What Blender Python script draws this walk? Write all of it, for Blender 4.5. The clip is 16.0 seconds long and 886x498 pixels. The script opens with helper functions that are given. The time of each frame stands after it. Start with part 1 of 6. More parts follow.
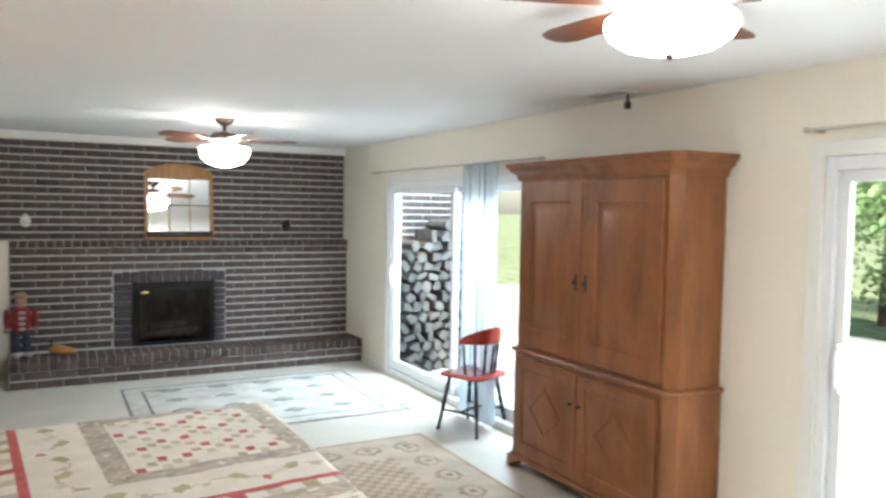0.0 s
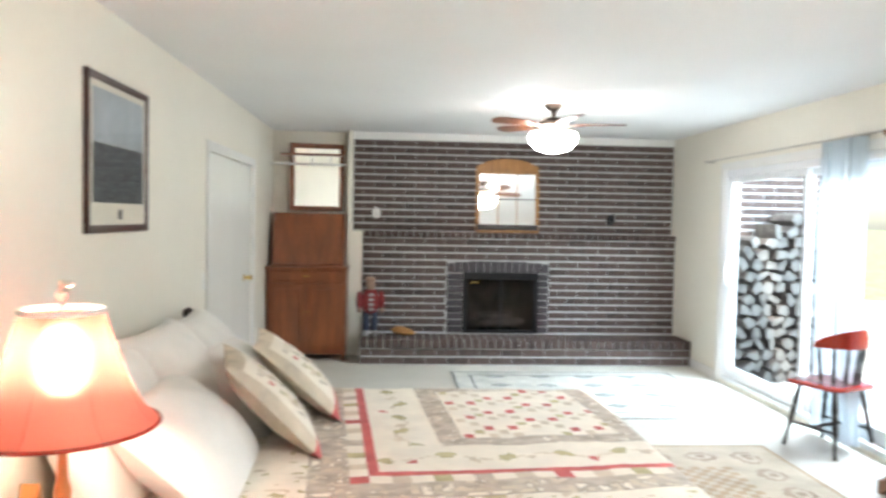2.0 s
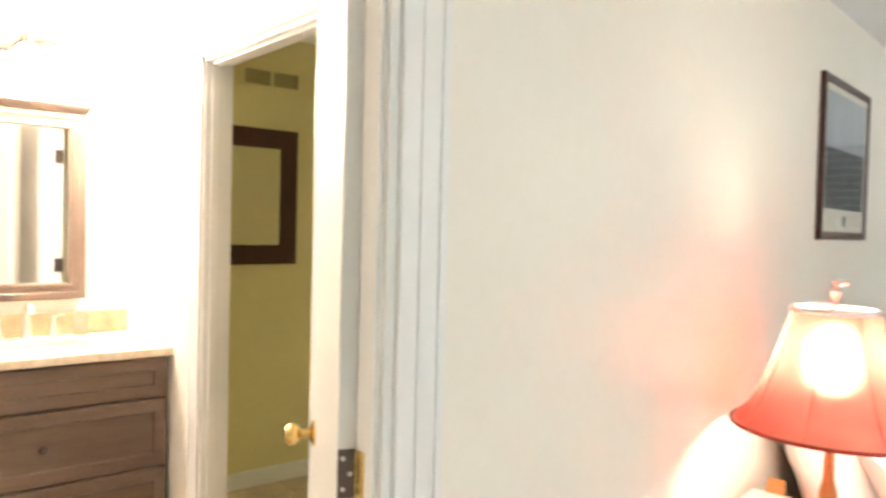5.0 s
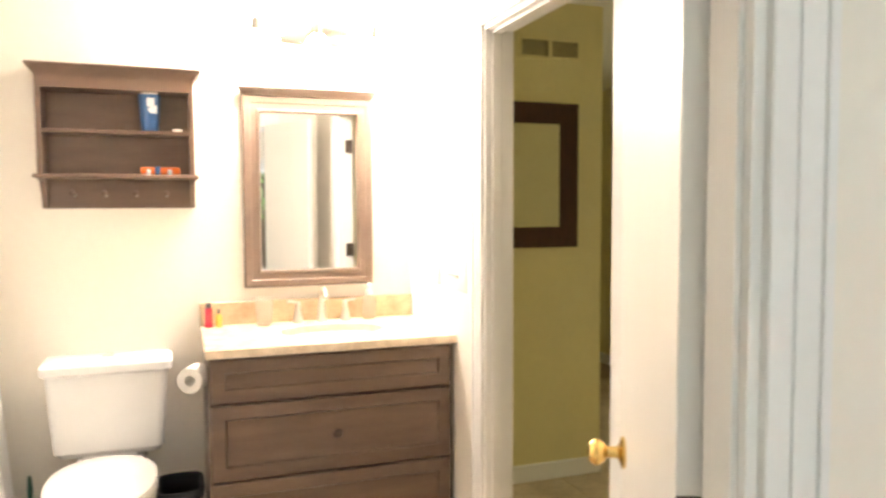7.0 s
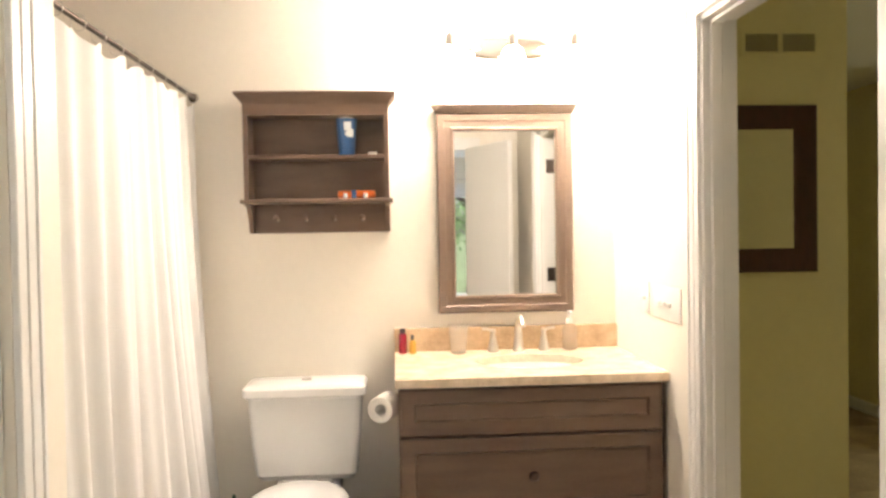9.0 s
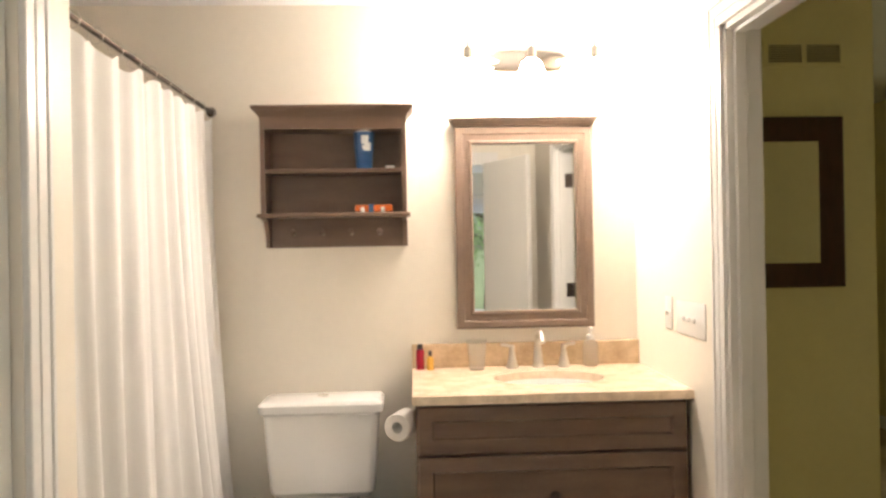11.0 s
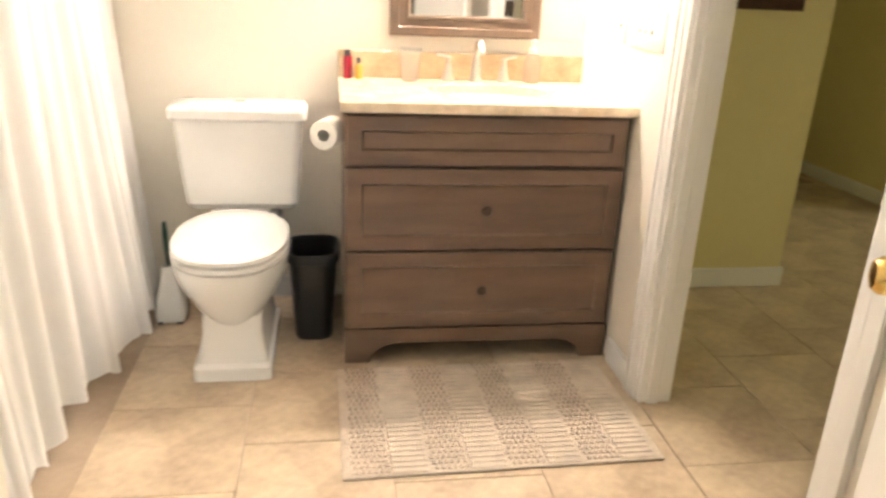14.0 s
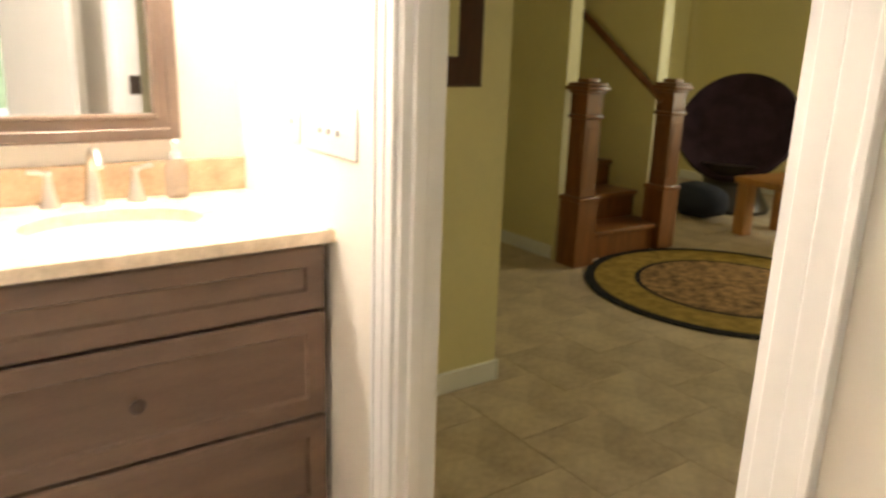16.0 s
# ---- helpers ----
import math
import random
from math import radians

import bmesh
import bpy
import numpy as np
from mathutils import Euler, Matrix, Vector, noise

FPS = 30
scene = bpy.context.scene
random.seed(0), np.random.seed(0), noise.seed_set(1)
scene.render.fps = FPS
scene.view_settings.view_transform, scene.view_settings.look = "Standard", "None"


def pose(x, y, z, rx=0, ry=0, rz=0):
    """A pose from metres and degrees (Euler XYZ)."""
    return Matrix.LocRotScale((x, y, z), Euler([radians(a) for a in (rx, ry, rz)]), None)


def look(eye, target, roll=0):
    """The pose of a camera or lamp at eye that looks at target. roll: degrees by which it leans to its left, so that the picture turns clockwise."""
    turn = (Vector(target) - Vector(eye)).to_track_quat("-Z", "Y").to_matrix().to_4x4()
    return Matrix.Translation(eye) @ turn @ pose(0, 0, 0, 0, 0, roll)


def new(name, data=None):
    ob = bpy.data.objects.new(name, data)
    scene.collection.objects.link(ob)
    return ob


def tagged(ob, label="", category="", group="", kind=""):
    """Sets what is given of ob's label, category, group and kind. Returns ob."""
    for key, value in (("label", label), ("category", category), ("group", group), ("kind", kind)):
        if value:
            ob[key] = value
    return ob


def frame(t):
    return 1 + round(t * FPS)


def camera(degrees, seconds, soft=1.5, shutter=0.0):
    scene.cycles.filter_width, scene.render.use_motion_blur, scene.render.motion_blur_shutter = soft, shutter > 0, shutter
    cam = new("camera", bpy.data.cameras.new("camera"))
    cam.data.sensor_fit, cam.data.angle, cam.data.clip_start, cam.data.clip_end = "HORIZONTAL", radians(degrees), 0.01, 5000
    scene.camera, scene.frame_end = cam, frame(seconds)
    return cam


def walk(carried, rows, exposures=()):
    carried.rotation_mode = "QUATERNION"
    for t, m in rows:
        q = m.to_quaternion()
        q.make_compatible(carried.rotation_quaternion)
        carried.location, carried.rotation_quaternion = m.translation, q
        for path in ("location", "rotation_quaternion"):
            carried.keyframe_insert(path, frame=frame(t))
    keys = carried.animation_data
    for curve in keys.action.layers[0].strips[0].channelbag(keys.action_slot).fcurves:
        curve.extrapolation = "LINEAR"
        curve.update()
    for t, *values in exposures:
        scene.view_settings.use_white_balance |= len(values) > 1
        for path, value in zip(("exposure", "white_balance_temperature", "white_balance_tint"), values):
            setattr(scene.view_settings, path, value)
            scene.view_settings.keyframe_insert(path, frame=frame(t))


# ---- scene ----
cam = camera(62.0, 16.0, 2.7, 0.5)
PATH = [
    (0, (3.999, -1.148, 1.712), (4.701, 0.721, 1.605), 1.0),
    (0.5, (4.079, -1.091, 1.633), (4.599, 0.838, 1.537), 0.9),
    (1, (4.146, -0.988, 1.583), (4.463, 0.986, 1.492), 0.9),
    (1.5, (4.055, -0.946, 1.526), (4.166, 1.049, 1.44), 0.9),
    (2, (3.97, -0.93, 1.486), (3.838, 1.064, 1.403), 1.1),
    (2.5, (3.902, -0.937, 1.442), (3.497, 1.021, 1.363), 1.0),
    (3, (3.854, -1.044, 1.431), (3.172, 0.834, 1.353), 1.0),
    (3.5, (3.776, -1.078, 1.419), (2.823, 0.679, 1.348), 0.8),
    (4, (3.706, -1.063, 1.435), (2.517, 0.544, 1.356), 1.3),
    (4.5, (3.653, -1.086, 1.421), (2.276, 0.364, 1.353), 1.3),
    (5, (3.598, -1.103, 1.404), (2.073, 0.189, 1.346), 1.4),
    (7.5, (3.203, -0.989, 1.392), (1.271, -0.488, 1.263), -0.5),
    (8, (3.123, -0.963, 1.39), (1.152, -0.648, 1.262), -0.6),
    (8.5, (3.088, -0.933, 1.383), (1.097, -0.757, 1.297), -0.9),
    (11, (3.032, -0.932, 1.371), (1.034, -0.847, 1.373), -1.0),
    (11.5, (3.018, -0.94, 1.353), (1.027, -0.863, 1.177), -0.3),
    (12, (3.01, -0.957, 1.318), (1.038, -0.885, 0.995), 0.8),
    (12.5, (3.009, -0.963, 1.298), (1.064, -0.905, 0.837), 1.6),
    (13, (2.987, -0.937, 1.268), (1.074, -0.895, 0.688), 1.6),
    (13.5, (2.912, -0.926, 1.244), (1.03, -0.815, 0.578), 1.4),
    (14, (2.84, -0.967, 1.246), (0.985, -0.67, 0.559), 2.6),
    (14.5, (2.683, -0.954, 1.262), (0.866, -0.449, 0.598), 2.6),
    (15, (2.509, -0.894, 1.269), (0.734, -0.206, 0.657), 2.3),
    (15.5, (2.336, -0.846, 1.301), (0.641, 0.049, 0.73), 2.2),
    (16, (2.154, -0.775, 1.313), (0.579, 0.34, 0.79), 1.9),
]
walk(cam, [(t, look(eye, target, roll)) for t, eye, target, roll in PATH],
     exposures=[(0, 0.85), (1.0, 1.1), (2.0, 1.35), (4.0, 1.45), (5.0, 1.27), (7.5, 0.95), (8.5, 0.6), (11.0, 0.06), (12.5, 0.42), (14.0, 0.96), (15.0, 1.05), (16, 0.88)])

# ---- world, sun and daylight ----
world = bpy.data.worlds.new("sky")
scene.world = world
world.use_nodes = True
wn = world.node_tree
sky = wn.nodes.new("ShaderNodeTexSky")
sky.sky_type = "NISHITA"
sky.sun_disc = False
sky.sun_elevation = radians(54)
sky.sun_rotation = radians(188)
wn.links.new(sky.outputs[0], wn.nodes["Background"].inputs[0])
wn.nodes["Background"].inputs[1].default_value = 0.10
sun = new("sun", bpy.data.lights.new("sun", "SUN"))
sun.data.energy, sun.data.angle, sun.data.color = 5.0, radians(3), (1.0, 0.95, 0.86)
sun.matrix_world = look((8, -8, 14), (9.5, 2, 0))

# plan, in metres
XL, XR, YN, YS, CEIL = 2.48, 6.88, 6.70, -3.4, 2.40
XB = 2.505
HX = -0.012
# the bedroom is turned against the bathroom and the hall to fit the camera's view
BED = pose(0.035, -0.046, 0, 0, 0, 7.7)
BCEIL = 2.38
BW = -1.62


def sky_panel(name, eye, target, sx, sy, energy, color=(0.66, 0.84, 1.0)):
    """An added lamp that stands in for the sky's light at an opening."""
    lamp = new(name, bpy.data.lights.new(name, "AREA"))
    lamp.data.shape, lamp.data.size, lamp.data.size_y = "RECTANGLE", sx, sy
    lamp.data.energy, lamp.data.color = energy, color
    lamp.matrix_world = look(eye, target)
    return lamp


def in_room(*obs):
    """Turns things that are given in the bedroom's own axes into the house's."""
    for ob in obs:
        ob.matrix_basis = BED @ ob.matrix_basis


# both lamps hang hidden above the door heads, out of view
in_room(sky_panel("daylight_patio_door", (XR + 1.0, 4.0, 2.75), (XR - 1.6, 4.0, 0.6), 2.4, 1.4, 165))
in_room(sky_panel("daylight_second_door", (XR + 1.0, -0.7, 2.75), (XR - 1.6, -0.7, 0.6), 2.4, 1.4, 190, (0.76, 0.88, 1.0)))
# lamp added to brighten the hall; its window is invented and unseen
sky_panel("daylight_far_room", (0.75, 6.15, 1.5), (0.0, 2.0, 0.3), 0.8, 1.0, 34, (1.0, 0.97, 0.72))


# ---- materials ----
def mat(name, color, rough=0.5, metal=0.0, var=0.12, scale=6.0, fine=60.0, bump=0.0, bump_scale=120.0, stretch=(1, 1, 1), spec=0.5, random=0.0, second=None, coat=0.0):
    m = bpy.data.materials.new(name)
    m.use_nodes = True
    nt = m.node_tree
    n, l = nt.nodes, nt.links
    b = n["Principled BSDF"]
    b.inputs["Roughness"].default_value = rough
    b.inputs["Metallic"].default_value = metal
    b.inputs["Specular IOR Level"].default_value = spec
    b.inputs["Coat Weight"].default_value = coat
    b.inputs["Coat Roughness"].default_value = 0.15
    tc = n.new("ShaderNodeTexCoord")
    mp = n.new("ShaderNodeMapping")
    mp.inputs["Scale"].default_value = stretch
    l.new(tc.outputs["Object"], mp.inputs["Vector"])
    n1 = n.new("ShaderNodeTexNoise")
    n1.inputs["Scale"].default_value = scale
    n1.inputs["Detail"].default_value = 4
    n2 = n.new("ShaderNodeTexNoise")
    n2.inputs["Scale"].default_value = fine
    n2.inputs["Detail"].default_value = 3
    l.new(mp.outputs[0], n1.inputs["Vector"])
    l.new(mp.outputs[0], n2.inputs["Vector"])
    add = n.new("ShaderNodeMath")
    add.operation = "MULTIPLY_ADD"
    l.new(n2.outputs["Fac"], add.inputs[0])
    add.inputs[1].default_value = 0.45
    l.new(n1.outputs["Fac"], add.inputs[2])
    if random:
        oi = n.new("ShaderNodeObjectInfo")
        ma = n.new("ShaderNodeMath")
        ma.operation = "MULTIPLY_ADD"
        l.new(oi.outputs["Random"], ma.inputs[0])
        ma.inputs[1].default_value = random
        l.new(add.outputs[0], ma.inputs[2])
        add = ma
    ramp = n.new("ShaderNodeValToRGB")
    c2 = second or tuple(c * (1 - var * 2.2) for c in color)
    c1 = tuple(min(1, c * (1 + var)) for c in color)
    ramp.color_ramp.elements[0].position = 0.4
    ramp.color_ramp.elements[0].color = (*c2, 1)
    ramp.color_ramp.elements[1].position = 0.95 + 0.6 * random
    ramp.color_ramp.elements[1].color = (*c1, 1)
    l.new(add.outputs[0], ramp.inputs[0])
    l.new(ramp.outputs[0], b.inputs["Base Color"])
    if bump:
        n3 = n.new("ShaderNodeTexNoise")
        n3.inputs["Scale"].default_value = bump_scale
        n3.inputs["Detail"].default_value = 5
        l.new(mp.outputs[0], n3.inputs["Vector"])
        bp = n.new("ShaderNodeBump")
        bp.inputs["Strength"].default_value = bump
        bp.inputs["Distance"].default_value = 0.01
        l.new(n3.outputs["Fac"], bp.inputs["Height"])
        l.new(bp.outputs[0], b.inputs["Normal"])
    return m


def plain(name, color, rough=0.4, metal=0.0, transmission=0.0, emit=0.0, ior=1.45, alpha=1.0, coat=0.0):
    m = bpy.data.materials.new(name)
    m.use_nodes = True
    b = m.node_tree.nodes["Principled BSDF"]
    b.inputs["Base Color"].default_value = (*color, 1)
    b.inputs["Roughness"].default_value = rough
    b.inputs["Metallic"].default_value = metal
    b.inputs["Transmission Weight"].default_value = transmission
    b.inputs["IOR"].default_value = ior
    b.inputs["Alpha"].default_value = alpha
    b.inputs["Coat Weight"].default_value = coat
    if emit:
        b.inputs["Emission Color"].default_value = (*color, 1)
        b.inputs["Emission Strength"].default_value = emit
    return m


def cloth(name, color, through_color, amount, var=0.08):
    """A fabric that lets light through."""
    m = mat(name, color, rough=0.9, var=var, scale=9, fine=180, bump=0.25, bump_scale=300, spec=0.1)
    nt = m.node_tree
    tr = nt.nodes.new("ShaderNodeBsdfTranslucent")
    tr.inputs["Color"].default_value = (*through_color, 1)
    mix = nt.nodes.new("ShaderNodeMixShader")
    mix.inputs[0].default_value = amount
    nt.links.new(nt.nodes["Principled BSDF"].outputs[0], mix.inputs[1])
    nt.links.new(tr.outputs[0], mix.inputs[2])
    nt.links.new(mix.outputs[0], nt.nodes["Material Output"].inputs[0])
    return m


M_WALL = mat("cream wall paint", (0.83, 0.785, 0.685), rough=0.42, var=0.02, scale=1.2, fine=30, bump=0.05, bump_scale=220)
M_BWALL = mat("bathroom cream paint", (0.83, 0.78, 0.685), rough=0.45, var=0.02, scale=1.2, fine=30, bump=0.05, bump_scale=220)
M_HWALL = mat("hall yellow-green paint", (0.70, 0.625, 0.33), rough=0.5, var=0.03, scale=1.2, fine=30, bump=0.05, bump_scale=220)
M_CEIL = mat("white ceiling paint", (0.80, 0.80, 0.79), rough=0.8, var=0.02, scale=1.0, fine=40, bump=0.08, bump_scale=160)
M_TRIM = mat("white trim paint", (0.80, 0.79, 0.76), rough=0.3, var=0.02, scale=3, fine=40)
M_DOOR = mat("white door paint", (0.79, 0.78, 0.74), rough=0.32, var=0.02, scale=2, fine=30, bump=0.03, stretch=(1, 1, 0.1))
M_FLOOR = mat("pale vinyl floor", (0.56, 0.53, 0.46), rough=0.34, var=0.07, scale=1.6, fine=24, bump=0.05, bump_scale=40)
M_TILE = mat("tan stone-look tile", (0.50, 0.405, 0.285), rough=0.36, var=0.25, scale=4.5, fine=30, bump=0.12, bump_scale=30, random=0.12, second=(0.25, 0.175, 0.115))
M_GROUT = mat("tan grout", (0.42, 0.33, 0.24), rough=0.9, var=0.1)
M_BRICK = mat("dark brown brick", (0.072, 0.049, 0.042), rough=0.8, var=0.3, scale=14, fine=90, bump=0.5, bump_scale=90, random=0.45, second=(0.022, 0.016, 0.016))
M_MORTAR = mat("pale grey mortar", (0.50, 0.49, 0.48), rough=0.95, var=0.12, scale=14, fine=120, bump=0.5, bump_scale=160)
M_DARKBRICK = mat("sooty dark brick", (0.05, 0.042, 0.045), rough=0.75, var=0.3, scale=16, fine=90, bump=0.4, bump_scale=90, random=0.4, second=(0.018, 0.016, 0.02))
M_ARMOIRE = mat("orange-brown cherry veneer", (0.25, 0.092, 0.030), rough=0.42, var=0.22, scale=3.2, fine=22, bump=0.05, bump_scale=60, stretch=(3, 3, 0.7), second=(0.15, 0.048, 0.014), coat=0.06)
M_SECR = mat("dark red-brown mahogany", (0.225, 0.066, 0.021), rough=0.32, var=0.2, scale=4, fine=30, stretch=(3, 3, 0.5), second=(0.12, 0.032, 0.011), coat=0.2)
M_OAK = mat("golden oak", (0.40, 0.19, 0.055), rough=0.35, var=0.18, scale=5, fine=50, stretch=(5, 5, 0.8), second=(0.26, 0.105, 0.026))
M_STAIR = mat("stained oak stair wood", (0.20, 0.075, 0.022), rough=0.32, var=0.2, scale=4, fine=40, stretch=(5, 5, 0.8), second=(0.11, 0.036, 0.01))
M_VANITY = mat("taupe-stained cabinet wood", (0.150, 0.096, 0.063), rough=0.42, var=0.12, scale=4, fine=70, stretch=(1, 0.25, 5), second=(0.10, 0.064, 0.046))
M_MIRFRAME = mat("taupe metallic frame", (0.19, 0.137, 0.102), rough=0.3, metal=0.25, var=0.1, scale=5, fine=60)
M_STONE = mat("beige granite", (0.74, 0.62, 0.47), rough=0.12, var=0.18, scale=18, fine=140, second=(0.56, 0.44, 0.30))
# toned darker than the slab's granite to make up for the lamp's glare
M_SPLASH = mat("tan stone backsplash", (0.56, 0.43, 0.28), rough=0.25, var=0.2, scale=14, fine=110, second=(0.40, 0.29, 0.18))
M_PORC = mat("white porcelain", (0.83, 0.82, 0.79), rough=0.12, var=0.01, coat=0.3)
M_NICKEL = mat("brushed nickel", (0.66, 0.62, 0.56), rough=0.28, metal=1.0, var=0.05)
M_FIXTURE = plain("polished nickel", (0.42, 0.38, 0.34), 0.1, 1.0)
M_CHROME = plain("chrome", (0.75, 0.75, 0.75), 0.12, 1.0)
M_BRASS = mat("polished brass", (0.78, 0.56, 0.2), rough=0.2, metal=1.0, var=0.06)
M_BRONZE = mat("dark bronze", (0.10, 0.075, 0.06), rough=0.4, metal=0.8, var=0.1)
M_MIRROR = plain("mirror glass", (0.92, 0.93, 0.92), 0.02, 1.0)
M_GLASS = plain("clear glass", (1, 1, 1), 0.02, 0.0, transmission=1.0, ior=1.05)
M_BLACK = mat("black plastic", (0.012, 0.012, 0.013), rough=0.4, var=0.1)
M_IRON = mat("black iron", (0.015, 0.015, 0.016), rough=0.45, metal=0.6, var=0.15)
M_SOOT = mat("soot-stained firebrick", (0.15, 0.115, 0.09), rough=0.95, var=0.35, scale=7, fine=50, bump=0.3, bump_scale=50)
M_CURTAIN = cloth("white shower curtain", (0.90, 0.89, 0.87), (0.85, 0.84, 0.82), 0.2, 0.01)
M_SHEER = cloth("pale grey drape", (0.62, 0.66, 0.68), (0.7, 0.76, 0.8), 0.4, 0.04)
M_SHADE = cloth("red fabric lampshade", (0.62, 0.08, 0.07), (0.82, 0.22, 0.17), 0.14, 0.05)
# the thin weave also lets the bulb itself shimmer through
_nt = M_SHADE.node_tree
_rf = _nt.nodes.new("ShaderNodeBsdfRefraction")
_rf.inputs["Color"].default_value = (1.0, 0.62, 0.45, 1)
_rf.inputs["Roughness"].default_value = 1.0
_rf.inputs["IOR"].default_value = 1.25
_mx = _nt.nodes.new("ShaderNodeMixShader")
_mx.inputs[0].default_value = 0.16
_out = _nt.nodes["Material Output"]
_nt.links.new(_out.inputs[0].links[0].from_socket, _mx.inputs[1])
_nt.links.new(_rf.outputs[0], _mx.inputs[2])
_nt.links.new(_mx.outputs[0], _out.inputs[0])
M_WHITECLOTH = mat("white cotton", (0.82, 0.79, 0.74), rough=0.9, var=0.03, scale=7, fine=120, bump=0.15, bump_scale=40, spec=0.1)
M_RED = mat("red painted wood", (0.38, 0.026, 0.014), rough=0.25, var=0.12, scale=8, coat=0.3)
M_DARKWOOD = mat("black-brown wood", (0.022, 0.014, 0.011), rough=0.35, var=0.2, scale=10)
M_FRAME = mat("dark mahogany frame", (0.055, 0.018, 0.012), rough=0.3, var=0.15, scale=10, stretch=(4, 4, 1))
M_LAMPGLASS = plain("lit frosted glass", (1.0, 0.86, 0.75), 0.4, emit=185.0)
M_FANGLASS = plain("lit alabaster bowl", (1.0, 0.98, 0.965), 0.4, emit=21.0)
M_BULB = plain("lit bulb", (1.0, 0.86, 0.68), 0.4, emit=135.0)
M_BLADE = mat("walnut fan blade", (0.16, 0.055, 0.025), rough=0.3, var=0.18, scale=5, fine=40, stretch=(1, 6, 6))


# ---- mesh helpers ----
def box(bm, x0, x1, y0, y1, z0, z1, bev=0.0, seg=2):
    vs = [bm.verts.new((x, y, z)) for z in (z0, z1) for y in (y0, y1) for x in (x0, x1)]
    fs = [bm.faces.new([vs[i] for i in q]) for q in ((0, 2, 3, 1), (4, 5, 7, 6), (0, 1, 5, 4), (2, 6, 7, 3), (0, 4, 6, 2), (1, 3, 7, 5))]
    if bev:
        es = list({e for f in fs for e in f.edges})
        bmesh.ops.bevel(bm, geom=es, offset=bev, segments=seg, profile=0.5, affect="EDGES")
    return bm


def loft(bm, rings, close=True, caps=True):
    rows = [[bm.verts.new(p) for p in r] for r in rings]
    k = len(rows[0])
    for a, b in zip(rows, rows[1:]):
        for i in range(k if close else k - 1):
            j = (i + 1) % k
            bm.faces.new((a[i], a[j], b[j], b[i]))
    if caps and close:
        bm.faces.new(rows[0][::-1])
        bm.faces.new(rows[-1])
    return bm


def lathe(bm, prof, at=(0, 0, 0), seg=24, caps=True):
    cx, cy, cz = at
    rings = [[(cx + r * math.cos(2 * math.pi * i / seg), cy + r * math.sin(2 * math.pi * i / seg), cz + z) for i in range(seg)] for r, z in prof]
    return loft(bm, rings, True, caps)


def tube(bm, pts, r, seg=10, radii=None):
    pts = [Vector(p) for p in pts]
    rings = []
    for i, p in enumerate(pts):
        d = (pts[min(i + 1, len(pts) - 1)] - pts[max(i - 1, 0)]).normalized()
        side = d.cross(Vector((0, 0, 1)))
        if side.length < 0.05:
            side = Vector((0, 1, 0)).cross(d)
        side.normalize()
        up = side.cross(d)
        rr = radii[i] if radii else r
        rings.append([p + (side * math.cos(a) + up * math.sin(a)) * rr for a in (2 * math.pi * k / seg for k in range(seg))])
    return loft(bm, rings)


def prism(bm, poly, axis, a, b):
    """A polygon in two of the axes, drawn out along the third from a to b."""
    def place(u, v, w):
        return {"x": (w, u, v), "y": (u, w, v), "z": (u, v, w)}[axis]
    return loft(bm, [[place(u, v, a) for u, v in poly], [place(u, v, b) for u, v in poly]])


def superbox(bm, sx, sy, sz, at=(0, 0, 0), n=4.0, seg=28, rings=14, m=None, wob=0.0):
    """A cushion shape: a rounded body of the given full sizes."""
    def p(v, e):
        return math.copysign(abs(v) ** e, v)
    out = []
    for i in range(rings + 1):
        ph = -math.pi / 2 + math.pi * i / rings
        ring = []
        for k in range(seg):
            th = 2 * math.pi * k / seg
            q = Vector((sx / 2 * p(math.cos(ph), 0.8) * p(math.cos(th), 2 / n), sy / 2 * p(math.cos(ph), 0.8) * p(math.sin(th), 2 / n), sz / 2 * p(math.sin(ph), 0.9)))
            if wob:
                q += Vector((0, 0, 1)) * wob * noise.noise(q * 7 + Vector(at))
            q = (m @ q) if m else q
            ring.append(q + Vector(at))
        out.append(ring)
    return loft(bm, out)


def finish(name, bm, material, smooth=35):
    bmesh.ops.recalc_face_normals(bm, faces=bm.faces)
    me = bpy.data.meshes.new(name)
    bm.to_mesh(me)
    bm.free()
    for m in material if isinstance(material, (list, tuple)) else [material]:
        me.materials.append(m)
    if smooth:
        me.shade_smooth()
        me.set_sharp_from_angle(angle=radians(smooth))
    return me


def part(name, bm, material, parent, label="", smooth=35):
    ob = new(name, finish(name, bm, material, smooth))
    ob.parent = parent
    if label:
        ob["label"] = label
    return ob


def thing(name, m, label, category, group=""):
    ob = new(name)
    ob.empty_display_size = 0.1
    ob.matrix_world = m
    return tagged(ob, label, category, group)


def single(name, bm, material, label, category, m=None, smooth=35):
    ob = new(name, finish(name, bm, material, smooth))
    if m:
        ob.matrix_world = m
    return tagged(ob, label, category)


def structure(name, bm, material, label="", category="", smooth=0):
    ob = new(name, finish(name, bm, material, smooth))
    return tagged(ob, label, category, "", "structure")


